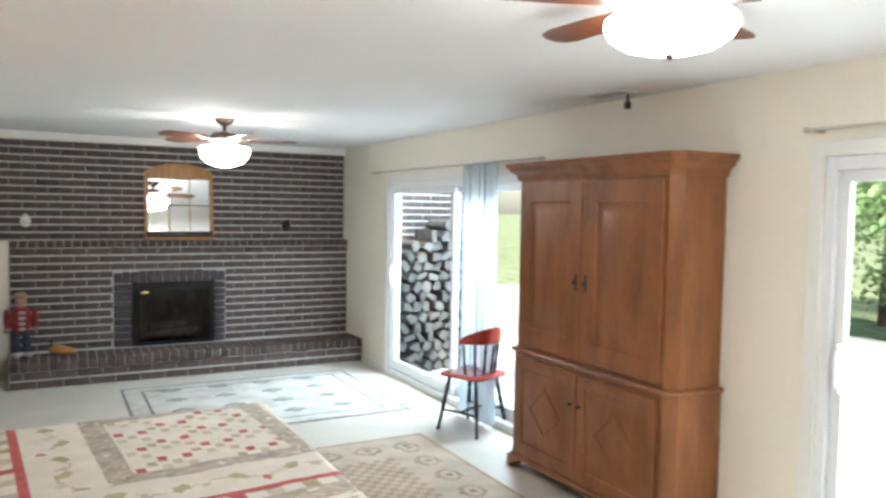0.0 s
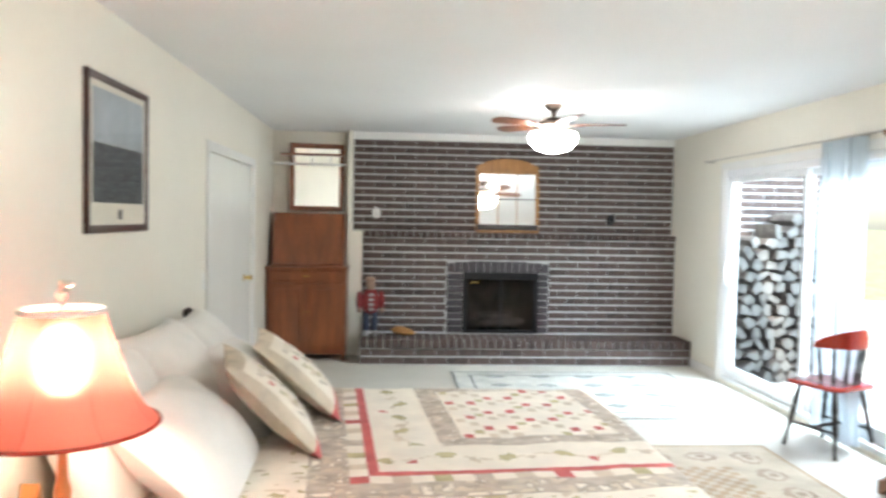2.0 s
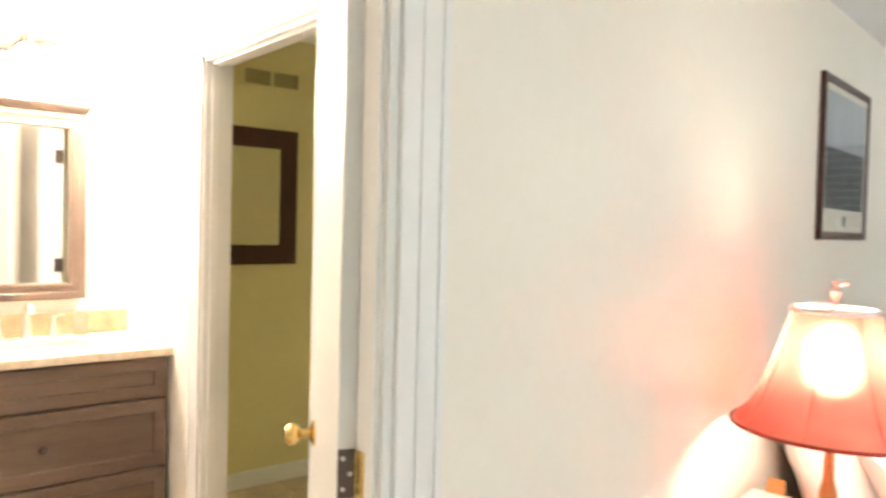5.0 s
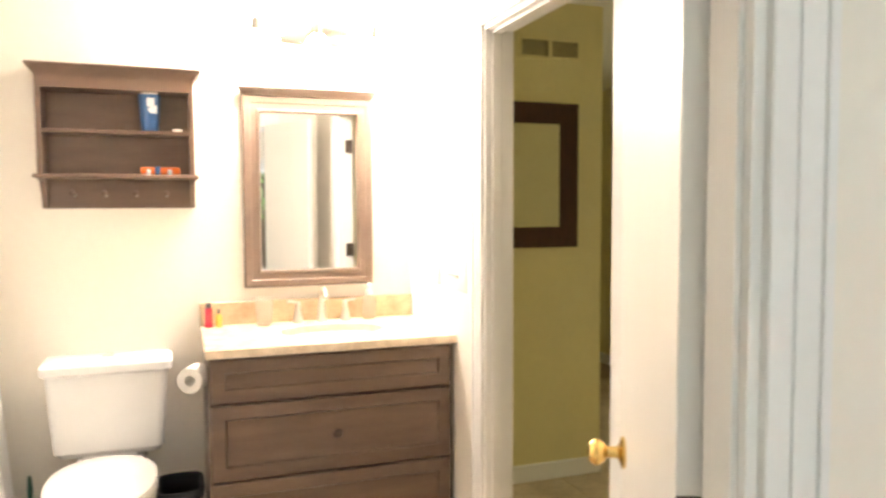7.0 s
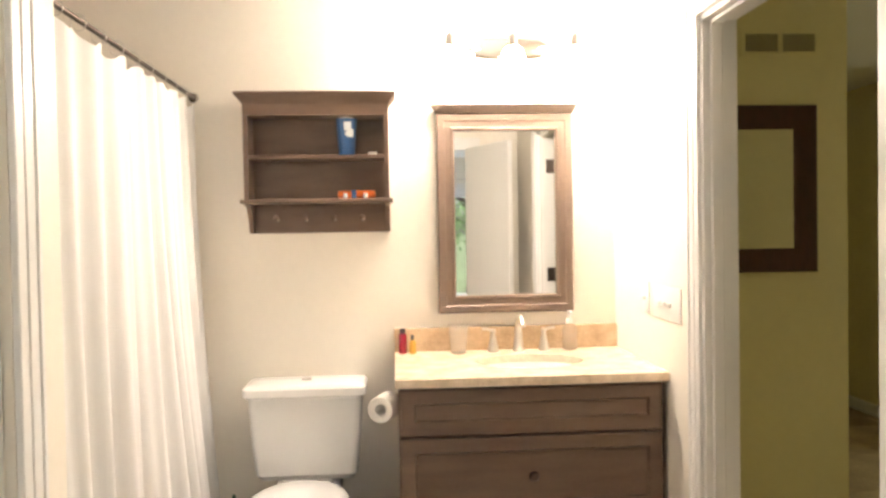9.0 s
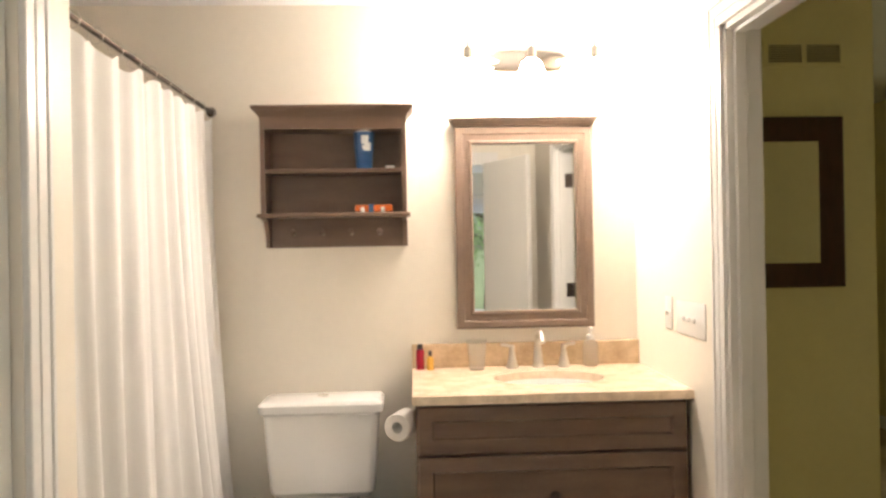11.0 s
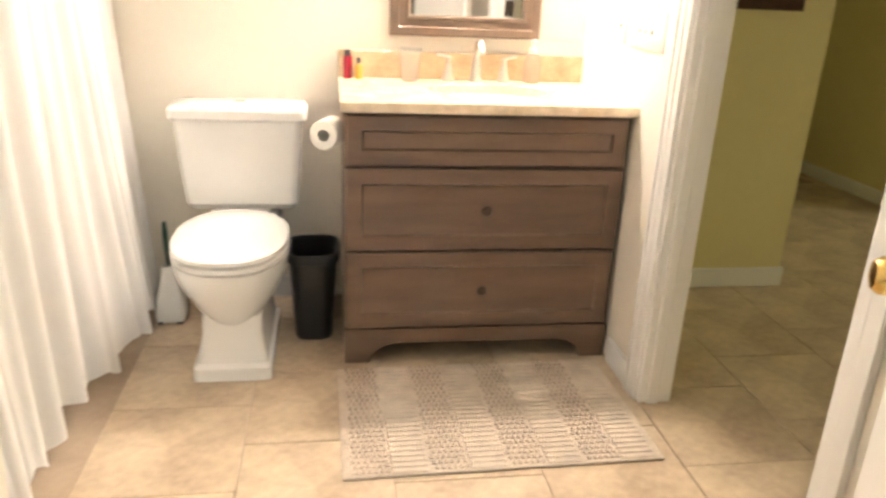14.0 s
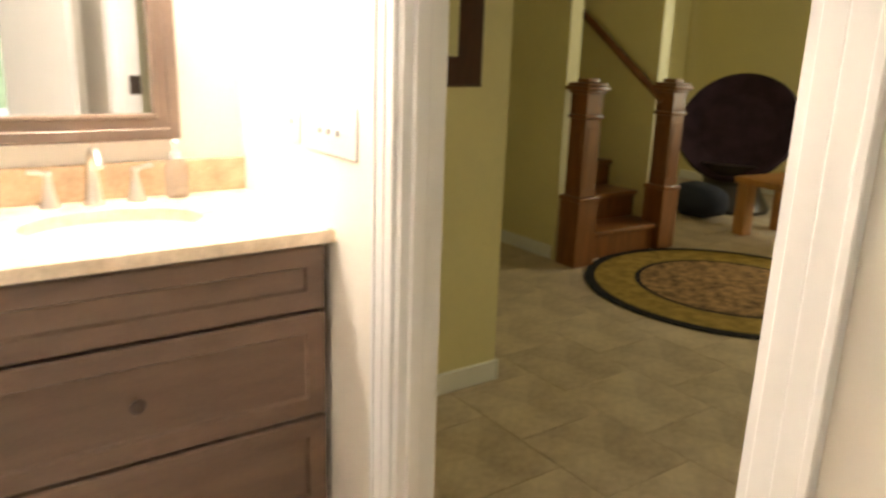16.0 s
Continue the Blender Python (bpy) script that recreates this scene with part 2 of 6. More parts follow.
# ---- large structure ----
bm = bmesh.new()
box(bm, XL - 0.1, XR, YS, YN, -0.12, 0.0)
in_room(structure("floor_bedroom", bm, M_FLOOR, "pale beige vinyl floor with a soft sheen", "floor"))
bm = bmesh.new()
prism(bm, [(-3.2, -2.5), (XB + 0.12, -2.5), (XB + 0.12, -0.2), (1.62, 6.3), (-3.2, 6.3)], "z", -0.12, -0.006)
floor_tiled = structure("floor_tiled", bm, M_GROUT, "tan stone-look tile floor with narrow joints", "floor")
bm = bmesh.new()
box(bm, XL - 0.1, XR + 0.12, YS, YN + 0.1, CEIL, CEIL + 0.15)
in_room(structure("ceiling_bedroom", bm, M_CEIL, "smooth white painted ceiling", "ceiling"))
bm = bmesh.new()
box(bm, -0.1, XB, -2.5, 0.1, BCEIL, BCEIL + 0.15)
structure("ceiling_bathroom", bm, M_CEIL, "white painted bathroom ceiling", "ceiling")
bm = bmesh.new()
prism(bm, [(-3.2, 0.1), (2.43, 0.1), (1.60, 6.3), (-3.2, 6.3)], "z", BCEIL + 0.02, BCEIL + 0.15)
structure("ceiling_hall", bm, M_CEIL, "white hall ceiling", "ceiling")

# wall between bedroom and bathroom, with the bathroom door's opening; cream on the one face
DJ0, DJ1, DTOP = -1.78, -0.64, 2.02
bm = bmesh.new()
for y0, y1, z0, z1 in ((YS, DJ0, 0, CEIL), (DJ1, 3.90, 0, CEIL), (5.50, YN, 0, CEIL), (DJ0, DJ1, DTOP, CEIL), (3.90, 5.50, 1.93, CEIL)):
    box(bm, XL - 0.05, XL, y0, y1, z0, z1)
in_room(structure("wall_west", bm, M_WALL, "cream painted bedroom wall", "wall"))
bm = bmesh.new()
BJ0, BJ1 = -1.50, -0.350
for y0, y1, z0, z1 in ((-2.5, BJ0, 0, CEIL), (BJ1, 0.0, 0, CEIL), (BJ0, BJ1, DTOP, CEIL)):
    box(bm, XB, XB + 0.02, y0, y1, z0, z1)
structure("wall_bath_east", bm, M_BWALL, "cream painted bathroom wall", "wall")
bm = bmesh.new()
box(bm, XL - 0.1, XL - 0.05, 0.1, 6.8, 0, CEIL)
in_room(structure("wall_hall_east", bm, M_HWALL, "yellow-green painted hall wall", "wall"))

# patio door wall with two large openings
P1, P2 = (2.75, 5.32), (-1.85, 0.50)
PTOP = 1.98
bm = bmesh.new()
for y0, y1, z0, z1 in ((YS, P2[0], 0, CEIL), (P2[1], P1[0], 0, CEIL), (P1[1], YN, 0, CEIL), (*P1, PTOP, CEIL), (*P2, PTOP, CEIL), (*P1, 0, 0.03), (*P2, 0, 0.03)):
    box(bm, XR, XR + 0.12, y0, y1, z0, z1)
in_room(structure("wall_east", bm, M_WALL, "cream painted wall with two sliding doors", "wall"))
bm = bmesh.new()
box(bm, XL - 0.1, XR + 0.12, YS - 0.1, YS, 0, CEIL)
in_room(structure("wall_south", bm, M_WALL, "cream painted end wall", "wall"))
bm = bmesh.new()
box(bm, XL - 0.1, 3.36, YN, YN + 0.1, 0, CEIL)
box(bm, 3.30, 3.345, 6.5, YN, 0, CEIL)
box(bm, 3.345, 3.462, 6.52, YN, 0, 1.33)
in_room(structure("wall_niche", bm, M_WALL, "cream wall of the niche beside the chimney breast", "wall"))

# bathroom walls
bm = bmesh.new()
box(bm, -0.1, 0, -2.5, 0.1, 0, BCEIL)
structure("wall_bath_west", bm, M_BWALL, "cream painted wall behind the vanity", "wall")
HD0, HD1, HTOP = 0.892, 1.728, 2.02
bm = bmesh.new()
for x0, x1, z0, z1 in ((0, HD0, 0, BCEIL), (HD1, XB + 0.02, 0, BCEIL), (HD0, HD1, HTOP, BCEIL)):
    box(bm, x0, x1, 0, 0.05, z0, z1)
structure("wall_bath_north", bm, M_BWALL, "cream painted wall with a doorway to the hall", "wall")
bm = bmesh.new()
for x0, x1, z0, z1 in ((HX, HD0, 0, BCEIL + 0.02), (HD1, XB - 0.06, 0, BCEIL + 0.02), (HD0, HD1, HTOP, BCEIL + 0.02)):
    box(bm, x0, x1, 0.05, 0.1, z0, z1)
structure("wall_hall_south", bm, M_HWALL, "yellow-green hall wall round the bathroom doorway", "wall")
CD0, CD1 = 1.70, 2.30
bm = bmesh.new()
for x0, x1, z0, z1 in ((1.50, CD0, 0, BCEIL), (CD1, XB, 0, BCEIL), (CD0, CD1, 2.0, BCEIL)):
    box(bm, x0, x1, BW - 0.1, BW, z0, z1)
box(bm, 1.50, 1.60, -2.5, BW - 0.1, 0, BCEIL)
structure("wall_closet", bm, M_BWALL, "cream wall with a linen closet door", "wall")
bm = bmesh.new()
box(bm, -0.1, XB, -2.6, -2.5, 0, BCEIL)
structure("wall_alcove", bm, M_BWALL, "cream back wall of the tub alcove", "wall")

# hall walls
HY = 1.036
bm = bmesh.new()
box(bm, HX - 0.1, HX, 0.1, HY, 0, BCEIL + 0.02)
box(bm, -3.2, HX - 0.1, HY - 0.1, HY, 0, BCEIL + 0.02)
structure("wall_hall_west", bm, M_HWALL, "yellow-green wall that ends in an outer corner", "wall")
bm = bmesh.new()
box(bm, -3.2, -1.24, 2.52, 2.62, 0, BCEIL + 0.02)
structure("wall_stair", bm, M_HWALL, "yellow-green wall beside the stairs", "wall")
bm = bmesh.new()
box(bm, -3.2, -1.28, 3.42, 3.52, 0, BCEIL + 0.02)
structure("wall_stair_far", bm, M_HWALL, "yellow-green far wall of the stairwell", "wall")
bm = bmesh.new()
box(bm, -3.3, -3.2, HY, 7.0, 0, BCEIL)
structure("wall_far_west", bm, M_HWALL, "yellow-green far wall", "wall")
bm = bmesh.new()
# the opening is invented, out of view, for the added hall lamp
for x0, x1, z0, z1 in ((-3.2, 0.3, 0, BCEIL + 0.02), (1.2, 1.62, 0, BCEIL + 0.02), (0.3, 1.2, 0, 0.95), (0.3, 1.2, 2.02, BCEIL + 0.02)):
    box(bm, x0, x1, 6.2, 6.3, z0, z1)
structure("wall_far_north", bm, M_HWALL, "yellow-green end wall of the family room", "wall")


def baseboard(x0, x1, y0, y1):
    bm = bmesh.new()
    box(bm, x0, x1, y0, y1, 0, 0.09, 0.004, 1)
    return structure("baseboard", bm, M_TRIM, "white painted baseboard", "baseboard")


T = 0.014
in_room(baseboard(XL, XL + T, DJ1 + 0.13, 3.82))
in_room(baseboard(XL, XL + T, 5.58, 6.2))
in_room(baseboard(XR - T, XR, 0.575, 2.68))
in_room(baseboard(XR - T, XR, 5.395, 6.0))
baseboard(0.625, HD0 - 0.075, -T, 0)
baseboard(HD1 + 0.075, XB, -T, 0)
baseboard(0, T, BW, -0.95)
baseboard(1.51, CD0 - 0.1, BW, BW + T)
baseboard(HX, HX + T, 0.1 + T, HY)
baseboard(-1.9, HX + T, HY, HY + T)
baseboard(-3.1, -1.26, 2.52 - T, 2.52)
baseboard(-3.1, 1.6, 6.2 - T, 6.2)


def casing(name, axis, face, side, a, b, top, w=0.075):
    """Moulded casing round an opening: axis the opening runs along, face the wall's plane, side the way it looks."""
    steps = ((0.0, 0.40, 0.014), (0.40, 0.82, 0.0165), (0.82, 1.0, 0.020))
    bm = bmesh.new()
    for lo, hi, t in steps:
        u0, u1 = sorted((face, face + side * t))
        for s0, s1, z0, z1 in ((a - w * hi, a - w * lo, 0, top + w * lo), (b + w * lo, b + w * hi, 0, top + w * lo), (a - w * hi, b + w * hi, top + w * lo, top + w * hi)):
            if axis == "y":
                box(bm, u0, u1, s0, s1, z0, z1, 0.002, 1)
            else:
                box(bm, s0, s1, u0, u1, z0, z1, 0.002, 1)
    return structure(name, bm, M_TRIM, "white moulded door casing", "door casing")


in_room(casing("trim", "y", XL, 1, DJ0, DJ1, DTOP, 0.115))
casing("trim", "y", XB, -1, BJ0, BJ1, DTOP, 0.07)
casing("trim", "x", 0.0, -1, HD0, HD1, HTOP, 0.075)
casing("trim", "x", 0.1, 1, HD0, HD1, HTOP, 0.075)
casing("trim", "x", BW, 1, CD0, CD1, 2.0, 0.08)
in_room(casing("trim", "y", XL, 1, 3.90, 5.50, 1.93, 0.07))


def jamb(axis, a, b, lo, hi, top):
    bm = bmesh.new()
    for s0, s1, z0, z1 in ((a, a + 0.018, 0, top), (b - 0.018, b, 0, top), (a, b, top - 0.018, top)):
        if axis == "y":
            box(bm, lo, hi, s0, s1, z0, z1)
        else:
            box(bm, s0, s1, lo, hi, z0, z1)
    m = (lo + hi) / 2
    for s0, s1, z0, z1 in ((a + 0.018, a + 0.03, 0, top - 0.018), (b - 0.03, b - 0.018, 0, top - 0.018), (a + 0.018, b - 0.018, top - 0.03, top - 0.018)):
        if axis == "y":
            box(bm, m - 0.005, m + 0.03, s0, s1, z0, z1, 0.002, 1)
        else:
            box(bm, s0, s1, m - 0.03, m + 0.005, z0, z1, 0.002, 1)
    return structure("door_jamb", bm, M_TRIM, "white painted door jamb with stop", "door jamb")


# the jamb between the two rooms spans the wedge that their walls leave
north, south = BED @ Vector((XL + 0.002, DJ1, 0)), BED @ Vector((XL + 0.002, DJ0, 0))
bm = bmesh.new()
for p, y, o in ((north, BJ1, 0.018), (south, BJ0, -0.018)):
    prism(bm, [(XB - 0.002, y), (p.x, p.y), (p.x, p.y - o), (XB - 0.002, y - o)], "z", 0, DTOP)
    mid = (p.y + y) / 2 - o
    prism(bm, [(XB + 0.04, mid + o * 0.3), (XB + 0.06, mid + o * 0.4), (XB + 0.06, mid - o * 0.5), (XB + 0.04, mid - o * 0.6)], "z", 0, DTOP - 0.018)
prism(bm, [(XB - 0.002, BJ0), (south.x, south.y), (north.x, north.y), (XB - 0.002, BJ1)], "z", DTOP - 0.018, DTOP)
structure("door_jamb", bm, M_TRIM, "white painted door jamb with stop", "door jamb")
jamb("x", HD0, HD1, -0.002, 0.102, HTOP)


def framed_front(bm, x0, x1, z0, z1, yf, thick, rail, depth, slope=0.012, raised=0.0):
    """A drawer or door front that looks to -y: frame, sloped moulding and a recessed or raised field."""
    def rect(i, y):
        return [(x0 + i, y, z0 + i), (x1 - i, y, z0 + i), (x1 - i, y, z1 - i), (x0 + i, y, z1 - i)]
    rings = [rect(0, yf + thick), rect(0, yf + 0.004), rect(0.004, yf), rect(rail, yf), rect(rail + slope * 0.4, yf + depth * 0.9), rect(rail + slope, yf + depth)]
    if raised:
        rings += [rect(rail + slope + 0.015, yf + depth), rect(rail + slope + 0.045, yf + depth - raised)]
    return loft(bm, rings)


def knob_small(parent, x, y, z, material, r=0.013):
    bm = bmesh.new()
    prof = [(r * 0.5, 0), (r * 0.42, 0.010), (r * 0.9, 0.014), (r, 0.020), (r * 0.8, 0.026), (r * 0.2, 0.028)]
    lathe(bm, prof, seg=14)
    bmesh.ops.transform(bm, matrix=Matrix.Translation((x, y, z)) @ pose(0, 0, 0, 90, 0, 0), verts=bm.verts)
    return part("knob", bm, material, parent, "small round dark knob")


# ---- bathroom: vanity ----
def make_vanity():
    v = thing("vanity_cabinet", pose(0.003, -0.470, 0, 0, 0, 90), "taupe-brown wooden vanity with drawers and arched feet", "vanity")
    W, D = 0.458, 0.585
    for name, x0, x1, y0, y1, z0, z1 in (("side_panel", -W, -W + 0.018, -D + 0.02, 0, 0.10, 0.858), ("side_panel", W - 0.018, W, -D + 0.02, 0, 0.10, 0.858), ("front_panel", -W + 0.018, W - 0.018, -D + 0.02, -D + 0.036, 0.10, 0.858), ("back_panel", -W + 0.018, W - 0.018, -0.01, 0, 0.10, 0.858), ("bottom_panel", -W + 0.018, W - 0.018, -D + 0.036, -0.01, 0.10, 0.118)):
        bm = bmesh.new()
        box(bm, x0, x1, y0, y1, z0, z1)
        part(name, bm, M_VANITY, v)
    bm = bmesh.new()
    pts = [(-W, 0.0), (-W + 0.085, 0.0)] + [(-W + 0.085 + 0.10 * (1 - math.cos(a)), 0.072 * math.sin(a)) for a in (math.pi / 2 * i / 6 for i in range(1, 7))]
    pts += [(-x, z) for x, z in pts[::-1]] + [(W, 0.125), (-W, 0.125)]
    prism(bm, pts, "y", -D - 0.004, -D + 0.03)
    part("apron", bm, M_VANITY, v, "arched base with bracket feet")
    for sx in (-1, 1):
        bm = bmesh.new()
        box(bm, sx * W - (0.05 if sx > 0 else 0), sx * W + (0.05 if sx < 0 else 0), -D + 0.03, -0.02, 0, 0.10, 0.003, 1)
        part("foot", bm, M_VANITY, v)
    for z0, z1, knob in ((0.692, 0.850, False), (0.410, 0.682, True), (0.132, 0.400, True)):
        bm = bmesh.new()
        framed_front(bm, -W + 0.006, W - 0.006, z0, z1, -D - 0.008, 0.026, 0.048, 0.012, 0.014)
        d = part("drawer", bm, M_VANITY, v)
        if knob:
            knob_small(d, 0, -D + 0.004, (z0 + z1) / 2, M_BRONZE, 0.017)
    t = thing("countertop", pose(0.003, -0.470, 0.860, 0, 0, 90), "polished beige granite top on the vanity", "countertop")
    bm = bmesh.new()
    k = 28
    cx, cy, rx, ry = 0.04, -0.305, 0.205, 0.145
    hole = [(cx + rx * math.cos(2 * math.pi * i / k), cy + ry * math.sin(2 * math.pi * i / k)) for i in range(k)]
    def edge(i):
        a = 2 * math.pi * i / k
        c, s = math.cos(a), math.sin(a)
        tx = ((0.469 - cx) / c if c > 0 else (-0.469 - cx) / c) if abs(c) > 1e-6 else 9
        ty = ((0 - cy) / s if s > 0 else (-0.612 - cy) / s) if abs(s) > 1e-6 else 9
        q = min(tx, ty)
        return (cx + q * c, cy + q * s)
    outer = [edge(i) for i in range(k)]
    for px, py in ((0.469, 0), (-0.469, 0), (-0.469, -0.612), (0.469, -0.612)):
        j = min(range(k), key=lambda i: (outer[i][0] - px) ** 2 + (outer[i][1] - py) ** 2)
        outer[j] = (px, py)
    loft(bm, [[(x, y, 0.0) for x, y in hole], [(x, y, 0.0) for x, y in outer], [(x, y, 0.026) for x, y in outer], [(x * 0.997, y * 0.997, 0.030) for x, y in outer], [(x, y, 0.030) for x, y in hole], [(x, y, 0.0) for x, y in hole]], True, False)
    part("slab", bm, M_STONE, t)
    bm = bmesh.new()
    box(bm, -0.469, 0.469, -0.022, 0, 0.030, 0.127, 0.003, 1)
    part("backsplash", bm, M_SPLASH, t, "tan stone backsplash strip")
    s = thing("sink_basin", pose(0.003 + 0.305, -0.470 + 0.04, 0.861, 0, 0, 90), "white oval undermount porcelain sink", "sink")
    bm = bmesh.new()
    rings = []
    for f, z in ((1.03, 0.001), (1.0, -0.004), (0.96, -0.04), (0.85, -0.09), (0.6, -0.125), (0.15, -0.135)):
        rings.append([(rx * f * math.cos(2 * math.pi * i / k), ry * f * math.sin(2 * math.pi * i / k), z) for i in range(k)])
    loft(bm, rings, True, False)
    bmesh.ops.contextual_create(bm, geom=[e for e in bm.edges if e.is_boundary and e.verts[0].co.z < -0.1])
    part("bowl", bm, M_PORC, s)
    bm = bmesh.new()
    lathe(bm, [(0.022, -0.135), (0.022, -0.130), (0.012, -0.128)], seg=16)
    part("drain", bm, M_NICKEL, s, "brushed nickel drain ring")
    f = thing("faucet", pose(0.075, -0.43, 0.890, 0, 0, 90), "brushed nickel widespread faucet with arched spout", "faucet")
    bm = bmesh.new()
    lathe(bm, [(0.026, 0), (0.026, 0.006), (0.021, 0.012), (0.017, 0.05), (0.013, 0.09)], seg=18)
    tube(bm, [(0, 0, 0.085), (0, -0.006, 0.12), (0, -0.03, 0.142), (0, -0.062, 0.145), (0, -0.09, 0.132), (0, -0.104, 0.112)], 0.012, 12, [0.013, 0.0135, 0.013, 0.012, 0.011, 0.0115])
    part("spout", bm, M_NICKEL, f)
    for sx in (-1, 1):
        bm = bmesh.new()
        lathe(bm, [(0.025, 0), (0.025, 0.006), (0.021, 0.012), (0.012, 0.055), (0.009, 0.075), (0.012, 0.082), (0.010, 0.090), (0.002, 0.094)], at=(sx * 0.105, 0, 0), seg=16)
        tube(bm, [(sx * 0.105, 0, 0.084), (sx * 0.125, -0.004, 0.092), (sx * 0.150, -0.008, 0.096)], 0.006, 8)
        part("handle", bm, M_NICKEL, f)


make_vanity()


def make_bath_mirror():
    m = thing("wall_mirror", pose(0.012, -0.752, 1.046, 0, 0, 90), "taupe framed wall mirror with a moulded crown", "mirror")
    w, h, f = 0.566, 0.825, 0.074
    bm = bmesh.new()
    box(bm, 0.02, w - 0.02, 0.0, 0.012, 0.02, h - 0.02)
    part("back_panel", bm, M_VANITY, m)
    bm = bmesh.new()
    def rect(i, y):
        return [(i, y, i), (w - i, y, i), (w - i, y, h - i), (i, y, h - i)]
    loft(bm, [rect(0, 0), rect(0, -0.022), rect(0.006, -0.030), rect(0.03, -0.030), rect(0.034, -0.026), rect(f - 0.016, -0.026), rect(f - 0.012, -0.032), rect(f - 0.004, -0.030), rect(f, -0.014)], True, False)
    part("frame", bm, M_MIRFRAME, m)
    bm = bmesh.new()
    box(bm, f - 0.005, w - f + 0.005, -0.015, -0.011, f - 0.005, h - f + 0.005)
    part("glass", bm, M_MIRROR, m, "clear mirror glass")
    bm = bmesh.new()
    for z0, z1, o in ((h, h + 0.010, 0.006), (h + 0.010, h + 0.018, 0.012), (h + 0.018, h + 0.026, 0.018), (h + 0.026, h + 0.036, 0.024)):
        box(bm, -o, w + o, -0.03 - o, 0, z0, z1, 0.002, 1)
    part("crown", bm, M_MIRFRAME, m)


make_bath_mirror()


def make_vanity_light():
    v = thing("vanity_light", pose(0.002, -0.442, 2.14, 0, 0, 90), "brushed nickel wall light with three lit frosted glass shades", "light fixture")
    bm = bmesh.new()
    pts = [(0.17 * c(a), 0.045 * s(a)) for c, s in ((lambda a: math.copysign(abs(math.cos(a)) ** 0.6, math.cos(a)), lambda a: math.copysign(abs(math.sin(a)) ** 0.6, math.sin(a))),) for a in (2 * math.pi * i / 32 for i in range(32))]
    loft(bm, [[(x, 0, z) for x, z in pts], [(x, -0.014, z) for x, z in pts], [(x * 0.94, -0.02, z * 0.85) for x, z in pts]])
    part("back_plate", bm, M_FIXTURE, v)
    for x in (-0.255, 0.0, 0.255):
        bm = bmesh.new()
        tube(bm, [(x * 0.5, -0.015, 0.0), (x * 0.72, -0.06, 0.004), (x * 0.9, -0.10, 0.006), (x, -0.115, 0.006)], 0.007, 8)
        part("arm", bm, M_FIXTURE, v)
        bm = bmesh.new()
        lathe(bm, [(0.020, -0.02), (0.020, 0.028), (0.017, 0.032), (0.006, 0.034), (0.006, 0.056), (0.002, 0.062)], at=(x, -0.115, 0), seg=14)
        part("holder", bm, M_FIXTURE, v, "nickel shade holder with finial")
        bm = bmesh.new()
        lathe(bm, [(0.022, -0.018), (0.040, -0.035), (0.052, -0.075), (0.058, -0.125), (0.060, -0.135), (0.054, -0.134), (0.030, -0.128)], at=(x, -0.115, 0), seg=20)
        part("shade", bm, M_LAMPGLASS, v, "lit white frosted glass shade")


make_vanity_light()


def make_wall_shelf():
    s = thing("wall_shelf", pose(0.002, -1.232, 1.390, 0, 0, 90) @ Matrix.Diagonal((1.05, 1.0, 1.085, 1.0)), "dark taupe wall shelf with crown, two shelves and pegs", "shelf")
    w = 0.262
    bm = bmesh.new()
    box(bm, -w, w, -0.010, 0, 0, 0.45)
    part("back_panel", bm, M_VANITY, s)
    prof = [(0.0, 0.0), (-0.03, 0.0), (-0.045, 0.05), (-0.085, 0.095), (-0.13, 0.105), (-0.13, 0.45), (0.0, 0.45)]
    for sx in (-1, 1):
        bm = bmesh.new()
        prism(bm, prof, "x", sx * w - 0.009, sx * w + 0.009)
        part("side_panel", bm, M_VANITY, s)
    bm = bmesh.new()
    box(bm, -w - 0.022, w + 0.022, -0.150, -0.010, 0.108, 0.122, 0.003, 1)
    part("ledge", bm, M_VANITY, s)
    bm = bmesh.new()
    box(bm, -w + 0.009, w - 0.009, -0.128, -0.010, 0.268, 0.282, 0.002, 1)
    part("shelf_board", bm, M_VANITY, s)
    bm = bmesh.new()
    box(bm, -w - 0.009, w + 0.009, -0.134, 0, 0.425, 0.46)
    for i in range(7):
        o = 0.024 * (i / 6) ** 1.6
        box(bm, -w - 0.009 - o, w + 0.009 + o, -0.134 - o, 0, 0.46 + i * 0.0055, 0.4656 + i * 0.0055)
    box(bm, -w - 0.037, w + 0.037, -0.162, 0, 0.4985, 0.508, 0.002, 1)
    part("crown", bm, M_VANITY, s)
    for x in (-0.165, -0.055, 0.055, 0.165):
        bm = bmesh.new()
        lathe(bm, [(0.006, 0), (0.005, 0.03), (0.009, 0.042), (0.011, 0.05), (0.004, 0.056)], seg=12)
        bmesh.ops.transform(bm, matrix=Matrix.Translation((x, -0.009, 0.048)) @ pose(0, 0, 0, 80, 0, 0), verts=bm.verts)
        part("peg", bm, M_VANITY, s)


